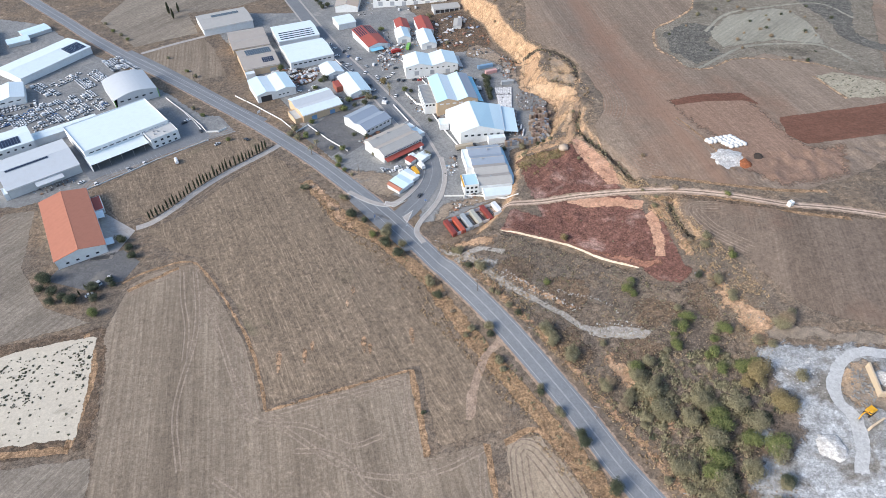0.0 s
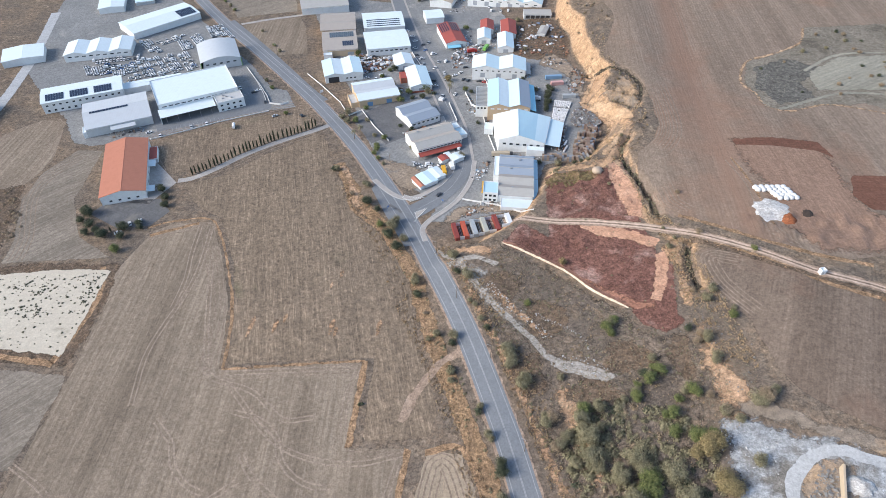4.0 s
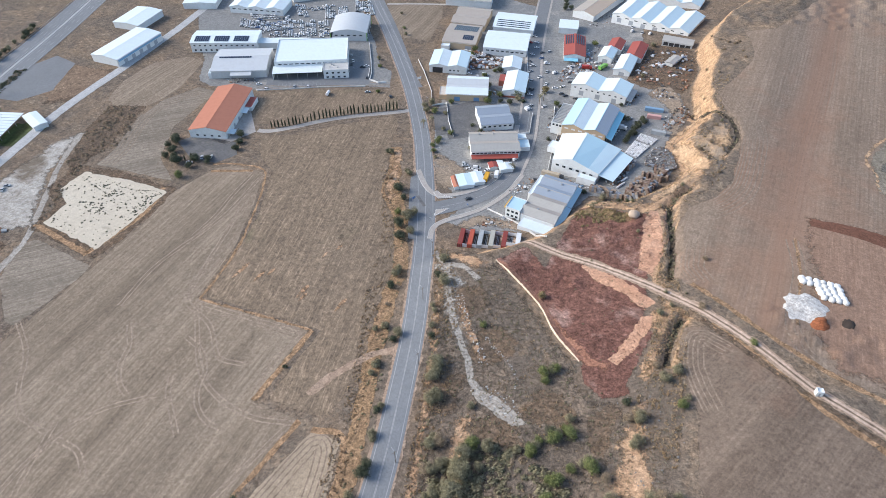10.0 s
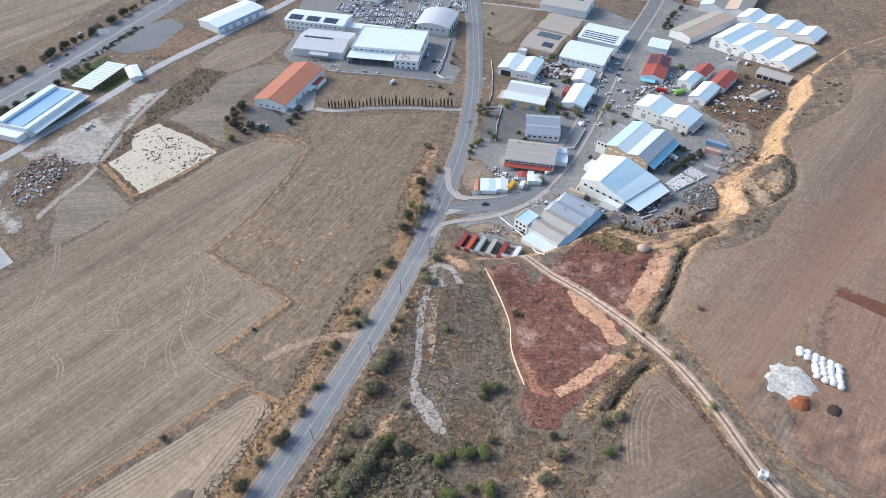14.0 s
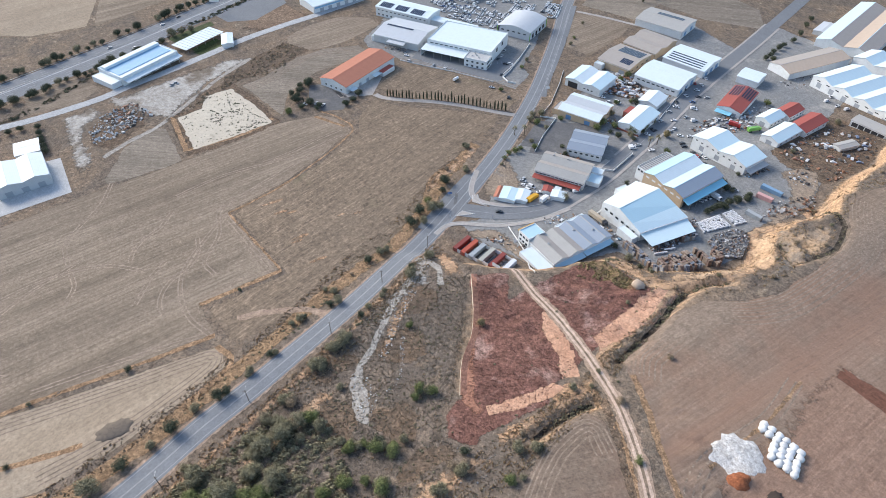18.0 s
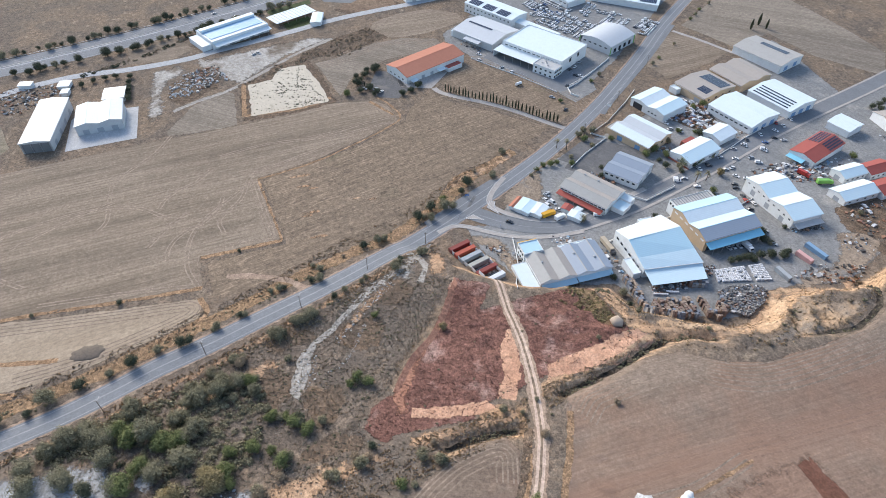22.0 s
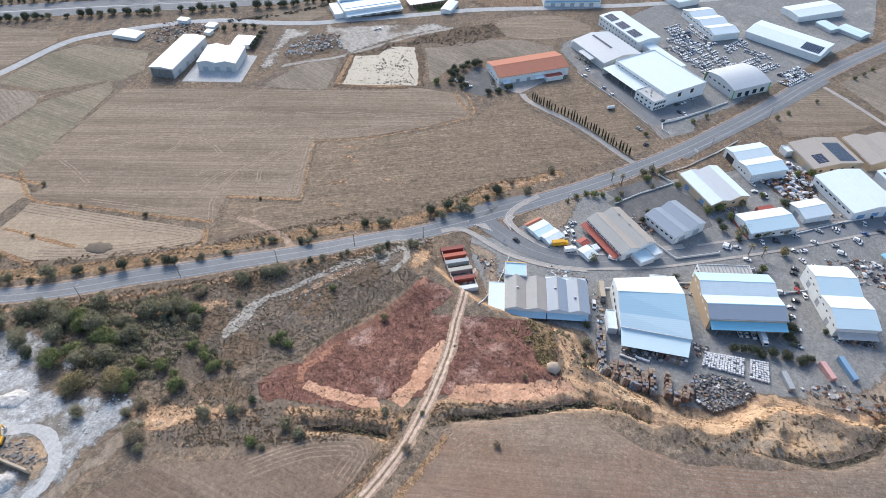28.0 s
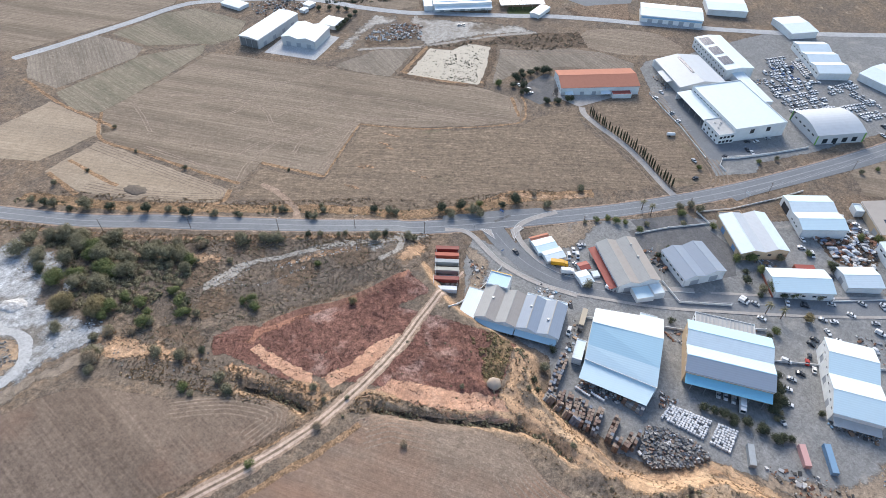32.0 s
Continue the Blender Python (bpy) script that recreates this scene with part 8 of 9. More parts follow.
def shrub_master(kind, size):
    """A shrub or tree of about that crown width, standing on z = 0: a forked trunk and a crown of leaf clumps."""
    tone = {"o": "olive", "g": "green", "y": "gold", "d": "dark", "b": "dry"}[kind]
    words = {"o": "dusty olive-green bush with a rounded crown", "g": "bright green leafy bush in dry scrub", "y": "tawny yellow-green tree beside the quarry", "d": "dark green dense bush on dry ground", "b": "dry brown bush on the scrub ground"}[kind]
    root = tagged(new("tree" if size > 4.6 else "bush"), words, "tree" if size > 4.6 else "bush")
    h = size * (0.85 if size > 4.6 else 0.72)
    bm = bmesh.new()
    for k in range(3):
        a = k * 2.1
        bmesh.ops.create_cone(bm, cap_ends=True, segments=6, radius1=0.05 * size, radius2=0.02 * size, depth=h * 0.6,
                              matrix=Matrix.Translation((math.cos(a) * 0.07 * size, math.sin(a) * 0.07 * size, h * 0.26)) @ Matrix.Rotation(0.32, 4, Vector((-math.sin(a), math.cos(a), 0))))
    part("trunk", bm, M_BARK, root)
    me = crown_mesh("crown", LEAF[tone], int(640 * max(0.8, size / 3.0) ** 1.6), size, h, 8 + int(size * 1.8), 0.11 + 0.017 * size, int(size * 100) + ord(kind))
    link_part("crown", me, root, Matrix.Identity(4))
    return root


def plant(kind, x, y, size):
    size *= 1.35
    step = min((1.6, 3, 4.5, 6, 8, 11), key=lambda s: abs(s - size))
    rr = random.Random(int(x * 31 + y * 17))
    m = Matrix.Translation((x, y, zat(x, y) - 0.05)) @ Matrix.Rotation(rr.uniform(0, 6.28), 4, 'Z')
    k = size / step
    if (kind, step) in SHRUBS:
        ob = copy_thing(SHRUBS[kind, step], m)
    else:
        ob = SHRUBS[kind, step] = shrub_master(kind, step)
        ob.matrix_world = m
    ob.scale = (k, k * rr.uniform(0.9, 1.1), k * rr.uniform(0.85, 1.15))
    return ob


ROAD_EAST = ((18.2, 231.3, 3.5), (28.1, 213.9, 5), (33, 195.3, 2.5), (36.2, 186.6, 3), (49.7, 168.2, 5.5), (50.2, 160.1, 3.5), (56.3, 151.5, 5), (66.4, 134.1, 4), (71.6, 125, 4), (72.5, 156, 3), (75.3, 115.1, 3), (57.3, 153.9, 4.5), (51.9, 163.1, 4.5))
ROAD_WEST = ((13.8, 173.8, 2.5), (24.7, 172, 3.5), (25.7, 156, 3.5), (39.2, 137.5, 3), (45.1, 125.7, 2.5), (49.8, 111.6, 4.5), (50.9, 102.1, 3.5), (55.1, 92.2, 5), (57.8, 82.8, 3.5), (60.3, 71.9, 4.5), (64.5, 60.2, 6.5), (70, 53.9, 3.5), (70.5, 43.3, 4.5), (71.3, 38, 4), (72.5, 30.1, 4),
             (12.5, 82.2, 2.5), (8.8, 43, 2), (-11.6, 235.3, 5), (2.4, 209.8, 4), (5, 201.3, 3.5), (-9.2, 10.6, 2.5), (37.5, 34.1, 2), (54.9, 27.2, 3), (-18, 244.6, 5), (-16.8, 252, 5.5), (-35.3, 271.7, 5), (-38.5, 289.6, 3.8), (-63.2, 304.1, 3.5), (-9, 242.2, 4), (-10.3, 138.5, 1.6))
THICKET = ((83, 120.4, 7), (81.6, 127.9, 7), (79.9, 135.7, 6), (80.7, 140, 5), (80.1, 95.1, 6), (92, 112.1, 6), (95.9, 102.4, 8), (95.9, 95.7, 7), (93.3, 86.7, 7), (86.2, 79, 7), (88.2, 72.6, 7), (101.4, 107.2, 7), (100.5, 116.6, 6), (105.7, 72.5, 6), (113.1, 81.5, 4), (116.8, 95, 7),
           (99, 60, 7), (108, 62, 7), (104, 88, 7), (110, 100, 6), (92.1, 114.4, 5), (91.6, 82.3, 6), (92.5, 66, 6), (90.7, 90.7, 6), (83.4, 94, 5), (111, 115, 7), (114.7, 105.6, 7), (102.3, 113, 6), (98, 120, 6), (86.6, 141.9, 4.5))
SCRUB_GREEN = ((92.2, 182.8, 4), (95.7, 186.5, 4), (94, 179.5, 3), (101.4, 148.1, 4), (107.3, 155.5, 5), (112, 160.5, 4.5), (113.5, 132, 4.5), (114.3, 140, 4.5), (123.1, 150, 5), (145, 188.8, 3.6), (163.5, 231.2, 2.6), (58, 197, 3), (102, 146, 3))
SCRUB_TAWNY = ((125, 126.5, 7.5), (128, 111, 8), (74.3, 224.4, 3.5), (119.5, 123.5, 5))
SCRUB_OLIVE = ((82.3, 117.2, 4), (70, 124.3, 4), (65.9, 134, 4), (129.5, 148.8, 3), (133.8, 165.4, 3.4), (129.3, 175.4, 3.2), (132.7, 176.3, 3), (131, 179.9, 3), (136.5, 198.9, 4), (134.1, 141.3, 4), (137.4, 138, 3.5), (148.5, 147.5, 6), (139.4, 204.8, 3.8), (141.1, 244.5, 3), (128.9, 240.4, 2),
               (131.8, 204.5, 2.6), (125.7, 234.3, 3), (135.6, 276.8, 2.5), (101.2, 287.4, 2), (134.7, 166.8, 3), (73.2, 127.6, 4), (68.9, 136.6, 4), (77, 117.4, 4))
ESTATE = ((-61.6, 304, 3.5), (-41, 328.9, 4), (-70.2, 372, 4.5), (-62.6, 362.6, 4), (14.6, 323.2, 4.2), (-38.6, 400.1, 5), (-39.6, 395.6, 4), (-20.2, 412.4, 5.5), (-17.7, 406.4, 4), (-20.3, 421.3, 5), (-81.9, 441.1, 4), (-84, 467.8, 4), (-176.3, 500.8, 2.5), (-157.6, 475.3, 2.5), (-149.3, 465, 3),
          (-216.7, 542.6, 3), (-224, 552, 3), (-233.6, 562.7, 3), (-243.7, 579.5, 3), (-136.2, 404.4, 3), (-143.6, 414.8, 3), (-114.1, 368.8, 3))
DARK = ((-195.4, 248.9, 6), (-178.2, 231.7, 5), (-169.6, 239.8, 5), (-162.3, 244.1, 4), (-167.9, 232.6, 4), (-154.7, 260.8, 4), (-162.5, 274.6, 4), (-158, 268, 4), (-190, 240, 5), (-184, 236, 4), (-228.8, 67.7, 4), (-222, 68, 4), (-216.3, 68.2, 4), (-210, 68.4, 4), (-204.1, 68.6, 4), (-238.5, 67.7, 4),
        (-234.1, 33.9, 4), (-239.3, 41.5, 4), (-241.3, 49.8, 4), (-242.1, 57, 4), (67.9, 382.1, 3.8), (68, 386, 3.6), (68.2, 390, 4), (68.4, 394, 3.8), (68.7, 399, 4), (69.4, 404.5, 4), (51.7, 413, 4.5), (45.6, 412, 4.5), (38, 411, 4), (58, 409, 4))
for group, kinds in ((ROAD_EAST, "o"), (ROAD_WEST, "od"), (THICKET, "ooog"), (SCRUB_GREEN, "g"), (SCRUB_TAWNY, "y"), (SCRUB_OLIVE, "ob"), (ESTATE, "og"), (DARK, "d")):
    for k, (x, y, s) in enumerate(group):
        plant(kinds[k % len(kinds)], x, y, s)
plant("g", -165.4, 222.2, 4)
# trees along the motorway
rr = random.Random(12)
for off, lo, hi in ((20, -200, 320), (-20, -220, 200)):
    line = side_line(smooth_line(HIGH, 6), off)
    for p in line:
        if lo < p[1] < hi and rr.random() < 0.85:
            plant(rr.choice("ddo"), p[0] + rr.uniform(-2.5, 2.5), p[1] + rr.uniform(-3, 3), rr.uniform(3, 6.5))
THICK = [(83.5, 141), (113, 143), (134, 127), (141, 114), (136, 108), (118, 104), (112, 92), (96, 86), (82, 92), (76, 123)]
for x, y, s in ((152.9, 150.3, 4), (126.7, 128.3, 5), (140.5, 120.6, 5), (94.9, 185.9, 4), (108.1, 158.5, 4), (102.4, 150.3, 3.5), (122.1, 151.9, 4), (51.7, 166.2, 4), (58.5, 154.1, 4), (67.9, 137.1, 4), (74.5, 129.5, 4), (87.1, 133.9, 4)):
    plant("o", x, y, s * 0.9)
for k in range(26):
    t = k / 25
    plant("od"[k % 2], 62 - 50 * t + rr.uniform(-1, 1), 411.5 + rr.uniform(-1.2, 1.2), rr.uniform(2.2, 3.2)) if t < 0.45 else None
for kind, x, y, z in (("g", 121.5, 130, 5.5), ("g", 127, 131.5, 4), ("o", 116.5, 92.6, 6), ("d", 114.5, 82.5, 4.6), ("o", 108, 74.8, 6), ("o", 145.5, 145.6, 5.4),
                      ("o", 133, 141, 4), ("o", 97, 146.6, 3), ("g", 102.5, 153.2, 3), ("g", 109.2, 161.5, 2.8), ("o", 79.7, 131.4, 4.4), ("o", 78.7, 138.3, 4), ("o", 84.8, 116, 4), ("d", 92.4, 113.7, 4.2), ("g", 111.2, 139.6, 3), ("g", 117.3, 146.2, 3.2), ("o", 120.3, 150, 3),
                      ("o", 87.3, 78, 4.2), ("o", 91.2, 70.7, 4.2), ("y", 96, 103.6, 3.6), ("o", 75.5, 92, 3), ("d", -199.6, 252, 4), ("d", -197, 243, 4.4), ("d", -189, 233, 4), ("d", -178, 234, 3.6), ("d", -170.5, 239, 3.4), ("d", -160.4, 241, 3), ("d", -165, 277, 3.8), ("d", -158, 269, 3.6), ("d", -154.5, 262, 3.4), ("g", -165.5, 222, 4),
                      ("o", -45.6, 415.2, 4), ("d", -17.6, 416, 4.6), ("o", -23.5, 433, 4), ("o", -58.5, 392, 3), ("g", -38, 342, 3.4), ("o", -46, 345, 3), ("g", -42, 333.5, 3), ("g", -36, 393.5, 4.2), ("d", -28.2, 398.3, 3.2), ("o", -24, 411, 3.6), ("d", -80.3, 432, 4.4), ("d", -85, 438, 4), ("g", -56.5, 430, 3.2), ("g", -53, 441, 3.2),
                      ("o", -68, 361, 4), ("o", -73, 367, 4), ("d", -30.3, 358.5, 3), ("d", -22, 354.3, 3), ("d", -20.2, 362, 2.6), ("g", -82, 458, 4), ("d", 70.5, 394, 3.4), ("d", 69.6, 405.7, 3.8), ("d", 70.2, 413, 3.4), ("d", 51, 429, 3), ("o", 52, 481, 3), ("o", 37.6, 532, 4), ("o", 44.3, 540, 4), ("g", 0, 524, 4), ("d", 22, 365, 2.6)):
    plant(kind, x, y, z)


def undergrowth(name, label, regions, lo, hi, mat, seed, low=0.6, patchy=True):
    """Low tangled growth too dense to count: clumps of leaves strewn over regions, one sheet of stuff."""
    r4 = random.Random(seed)
    vs, fs = [], []
    for region, count in regions:
        xs, ys = [p[0] for p in region], [p[1] for p in region]
        rs = np.random.RandomState(seed)
        px_, py_ = rs.uniform(min(xs), max(xs), count * 40), rs.uniform(min(ys), max(ys), count * 40)
        ok = inside(px_, py_, region)
        if patchy:
            ok &= ripple(px_, py_, 24, seed) + rs.uniform(-0.5, 0.5, count * 40) > -0.3
        for x, y in np.column_stack([px_, py_])[ok][:count].tolist():
            s, z0 = lo * (hi / lo) ** r4.random(), zat(x, y)
            leaf = 0.10 + 0.13 * s
            for k in range(int(26 + 26 * s)):
                d = Vector((r4.gauss(0, 1), r4.gauss(0, 1), abs(r4.gauss(0, 0.9)))).normalized()
                p = Vector((x, y, z0 + 0.1)) + Vector((d.x * s, d.y * s, d.z * s * low)) * r4.uniform(0.5, 1.15)
                u = (d + Vector((r4.uniform(-1, 1), r4.uniform(-1, 1), r4.uniform(-.3, .8)))).normalized().orthogonal() * leaf * r4.uniform(0.6, 1.3)
                v = d.cross(u).normalized() * leaf * r4.uniform(0.4, 0.9)
                b = len(vs)
                vs += [tuple(p - u - v * 0.5), tuple(p + u * 0.2 - v), tuple(p + u), tuple(p - u * 0.1 + v)]
                fs.append((b, b + 1, b + 2, b + 3))
    return tagged(mesh_object(name, vs, fs, mat), label, "undergrowth", kind="stuff")


THICKET_AREA = [(80, 142), (92, 146), (112, 142), (126, 134), (128, 122), (128, 108), (122, 106), (112, 108), (109, 96), (99, 87), (97, 62), (88, 62), (80, 94), (74, 122)]
HEDGE = band([(-318, 140), (-330, 168), (-350, 198), (-362, 226), (-380, 262)], 3, 3)
HEDGE_2 = band([(-252, 30), (-270, 70), (-290, 100), (-306, 122)], 2.5, 2.5)
DARKWEED = [(-200, 150), (-209, 168), (-232, 206), (-228, 236), (-256, 268), (-280, 258), (-258, 224), (-240, 196), (-222, 176), (-206, 152)]
undergrowth("thicket", "tangled olive undergrowth below the thicket's trees", [(THICKET_AREA, 420)], 0.8, 2.5, LEAF["olive"], 401)
undergrowth("thicket", "dark tangled undergrowth below the thicket's trees", [(THICKET_AREA, 60), (HEDGE, 120), (HEDGE_2, 60)], 0.7, 2.0, LEAF["dark"], 402)
undergrowth("dry_brush", "dry brown brush in weedy ground", [(THICKET_AREA, 170), (HEDGE, 130), (HEDGE_2, 60), (DARKWEED, 240)], 0.5, 1.5, LEAF["dry"], 403)
undergrowth("salt_weeds", "dark low weeds dotted over the pale bare square", [([(-219, 178), (-221, 196), (-162, 205), (-159, 178), (-158, 154), (-186, 155), (-201, 154), (-203, 173)], 200), ([(-208, 190), (-196, 200), (-182, 199), (-190, 186)], 45), ([(-176, 204), (-160, 206), (-158, 168), (-164, 184)], 70), ([(-200, 176), (-188, 182), (-176, 176), (-186, 170)], 35), ([(286, 343), (302, 346), (322, 328), (316, 312), (288, 314)], 90)], 0.22, 0.75, LEAF["dark"], 404, 0.45, False)
undergrowth("ditch_growth", "dark growth along the ditches and bank foot", [(band(DITCH_1, 1.6, 1.6), 130), (band(DITCH_2, 1.4, 1.4), 40), (band(DITCH_3, 1.0, 1.0), 26), (band(GULLY, 1.2, 1.2), 20), ([(68, 304), (84, 314), (96, 332), (99, 330), (88, 312), (72, 301)], 60)], 0.35, 0.9, LEAF["olive"], 405)
undergrowth("straw_growth_tufts", "tall straw and olive growth at the plot's end", [([(67, 288), (66, 300), (82, 301), (96, 300), (94, 294), (82, 289), (74, 282)], 150)], 0.5, 1.0, LEAF["gold"], 406)
undergrowth("scrub_weeds", "small grey-green weeds in the scrub", [([(30, 214), (44, 234), (74, 214), (102, 192), (126, 180), (130, 150), (112, 146), (84, 146), (62, 150), (46, 178)], 190), (PLOT, 40)], 0.25, 0.7, LEAF["olive"], 407, 0.5)
undergrowth("verge_weeds", "dark weeds and low bushes along the road", [(band([(-45, 290), (-20, 248), (2, 210), (22, 166), (46, 110), (62, 66), (74, 20)], 3.4, 2.4), 120), (band([(14, 236), (30, 204), (50, 164), (70, 120), (84, 78), (98, 26)], 2.2, 2.6), 120)], 0.3, 0.9, LEAF["olive"], 408, 0.6)
# low bushes over the scrub, the hill and the banks
SCRUB_AREA = [(28, 214), (44, 236), (74, 217), (102, 194), (108, 183), (126, 180), (136, 160), (140, 140), (120, 110), (118, 70), (92, 70), (78, 100), (66, 130), (48, 172)]
BANK = [(106, 352), (118, 330), (112, 312), (84, 316), (97, 335)]
n_done = 0
while n_done < 34:
    x, y = rr.uniform(85, 150), rr.uniform(160, 560)
    d, e = float(seg_dist(np.array(x), np.array(y), EDGE)), inside(np.array(x), np.array(y), EDGE + [(3000, 640), (3000, 262)])
    if 2 < d < 22 and not e and not inside(np.array(x), np.array(y), PLOT):
        plant(rr.choice("obb"), x, y, rr.uniform(0.9, 2.4))
        n_done += 1
HILL = [(200, 408), (216, 438), (258, 470), (270, 498), (337, 510), (375, 478), (330, 375), (305, 360), (250, 384), (214, 375)]
n_done = 0
while n_done < 40:
    x, y = rr.uniform(196, 380), rr.uniform(356, 514)
    if inside(np.array(x), np.array(y), HILL):
        plant(rr.choice("odb"), x, y, rr.uniform(1.2, 3))
        n_done += 1


def cypress(h):
    root = tagged(new("cypress_tree"), "slender dark cypress in the row beside the drive", "cypress tree", "row of cypresses")
    bm = bmesh.new()
    bmesh.ops.create_cone(bm, cap_ends=True, segments=6, radius1=0.14, radius2=0.05, depth=h * 0.8, matrix=Matrix.Translation((0, 0, h * 0.4)))
    part("trunk", bm, M_BARK, root)
    r2 = random.Random(int(h * 10))
    vs, fs = [], []
    for k in range(300):
        t = r2.random()
        rad = 0.62 * math.sin(math.pi * min(1, 0.12 + t * 0.88)) ** 0.7 * r2.uniform(0.7, 1.1) * (1 - 0.35 * t)
        a = r2.uniform(0, 6.28)
        p = Vector((math.cos(a) * rad, math.sin(a) * rad, 0.4 + t * (h - 0.4)))
        u = Vector((-math.sin(a), math.cos(a), 0)) * 0.22
        v = Vector((math.cos(a) * 0.12, math.sin(a) * 0.12, 0.42))
        b = len(vs)
        vs += [tuple(p - u - v), tuple(p + u - v * 0.6), tuple(p + v * 1.1), tuple(p - u * 0.6 + v * 0.4)]
        fs.append((b, b + 1, b + 2, b + 3))
    me = bpy.data.meshes.new("crown")
    me.from_pydata(vs, [], fs)
    me.materials.append(LEAF["dark"])
    link_part("crown", me, root, Matrix.Identity(4))
    return root


CYP = [cypress(6.0), cypress(7.2)]
line = side_line(smooth_line([(-149.7, 290.6), (-138.5, 301), (-125.3, 317.6), (-109.8, 332.8), (-94.8, 344.7), (-86.6, 352.8)], 2.4), 3.0)
for k, p in enumerate(line):
    m = Matrix.Translation((p[0] + rr.uniform(-.3, .3), p[1] + rr.uniform(-.3, .3), zat(p[0], p[1])))
    if k < 2:
        CYP[k].matrix_world = m
        ob = CYP[k]
    else:
        ob = copy_thing(CYP[k % 2], m)
    s = rr.uniform(0.75, 1.1)
    ob.scale = (s, s, s * rr.uniform(0.9, 1.1))
for x, y, s in ((-185.5, 583.1, 1.5), (-191.7, 595.6, 1.7), (-183.2, 597.4, 1.4), (-176, 237, 0.6), (-174, 241, 0.6)):
    ob = tagged(copy_thing(CYP[0], Matrix.Translation((x, y, zat(x, y)))), "broad dark cypress standing apart")
    ob.scale = (s * 1.3, s * 1.3, s)
for k, (x, y) in enumerate(((-58.4, 340.7), (-2.1, 407.9), (-1.6, 414.9), (-55, 346))):
    palm(x, y, 6.5 + (k % 2), k)


def tufts(name, label, regions, count, lo, hi, mat, seed):
    """Dry grass and weeds: crossed blades strewn over regions, one sheet of stuff."""
    r3 = random.Random(seed)
    vs, fs = [], []
    for region, share in regions:
        xs, ys = [p[0] for p in region], [p[1] for p in region]
        pts = np.column_stack([np.random.RandomState(seed).uniform(min(xs), max(xs), count * 12), np.random.RandomState(seed + 1).uniform(min(ys), max(ys), count * 12)])
        ok = inside(pts[:, 0], pts[:, 1], region)
        dens = ripple(pts[:, 0], pts[:, 1], 26, seed) + 0.5 * ripple(pts[:, 0], pts[:, 1], 9, seed + 5)
        ok &= dens > -0.35
        ok &= seg_dist(pts[:, 0], pts[:, 1], TRACK) > 3.4
        for x, y in pts[ok][:int(count * share)].tolist():
            s = r3.uniform(lo, hi)
            z = zat(x, y) + 0.06
            for q in range(6):
                a = r3.uniform(0, 6.28)
                ox, oy = r3.uniform(-.5, .5) * s, r3.uniform(-.5, .5) * s
                ux, uy = math.cos(a) * s * 0.42, math.sin(a) * s * 0.42
                tx, ty = r3.uniform(-.4, .4) * s, r3.uniform(-.4, .4) * s
                b = len(vs)
                vs += [(x + ox - ux, y + oy - uy, z), (x + ox + ux, y + oy + uy, z), (x + ox + tx + ux * 0.6, y + oy + ty + uy * 0.6, z + s * r3.uniform(.35, .75)), (x + ox + tx - ux * 0.6, y + oy + ty - uy * 0.6, z + s * r3.uniform(.35, .75))]
                fs.append((b, b + 1, b + 2, b + 3))
    return tagged(mesh_object(name, vs, fs, mat), label, "grass", kind="stuff")


T_STRAW = leafy("straw_blades", (0.32, 0.235, 0.145), (0.56, 0.42, 0.27))
T_BROWN = leafy("brown_blades", (0.24, 0.18, 0.13), (0.42, 0.325, 0.235))
T_GREY = leafy("grey_blades", (0.21, 0.20, 0.15), (0.38, 0.36, 0.28))
T_RED = leafy("red_brown_blades", (0.19, 0.10, 0.08), (0.36, 0.21, 0.165))
VERGE_W = [(-52, 292), (-35, 266), (-14, 234), (4, 194), (24, 158), (46, 104), (62, 56), (70, 20), (62, 20), (54, 50), (40, 96), (18, 150), (-4, 192), (-22, 232), (-42, 264), (-58, 288)]
VERGE_E = [(6, 238), (22, 214), (40, 178), (62, 124), (78, 78), (92, 30), (102, 30), (90, 80), (74, 126), (52, 182), (34, 216), (16, 240)]
BANKS = [(64, 300), (85, 318), (96, 335), (106, 352), (107, 367), (97, 383), (95, 400), (100, 420), (101, 436), (92, 455), (88, 478), (112, 478), (110, 450), (118, 420), (127, 398), (129, 370), (130, 345), (124, 330), (114, 314), (112, 300)]
EDGES = [(112, 300), (114, 280), (118, 258), (124, 236), (127, 212), (128, 188), (136, 164), (146, 150), (150, 164), (146, 190), (142, 214), (138, 236), (128, 258), (118, 280)]

tufts("dry_grass", "tufts of straw-coloured dry grass", [(VERGE_W, 1), (VERGE_E, 1), (BANKS, 0.7), (EDGES, 0.8), (SCRUB_AREA, 0.4)], 1500, 0.25, 0.75, T_STRAW, 3)
tufts("dry_weeds", "low brown dry weeds", [(SCRUB_AREA, 1.1), (VERGE_W, 0.3), (VERGE_E, 0.4), (EDGES, 0.3), (BANKS, 0.2)], 4200, 0.14, 0.45, T_BROWN, 7)
tufts("grey_weeds", "low grey-green weeds", [(SCRUB_AREA, 1.1), (EDGES, 0.2), (HILL, 0.6)], 3800, 0.14, 0.45, T_GREY, 11)
tufts("red_weeds", "dark reddish dry weeds on the plot", [(PLOT, 1)], 3200, 0.15, 0.42, T_RED, 15)

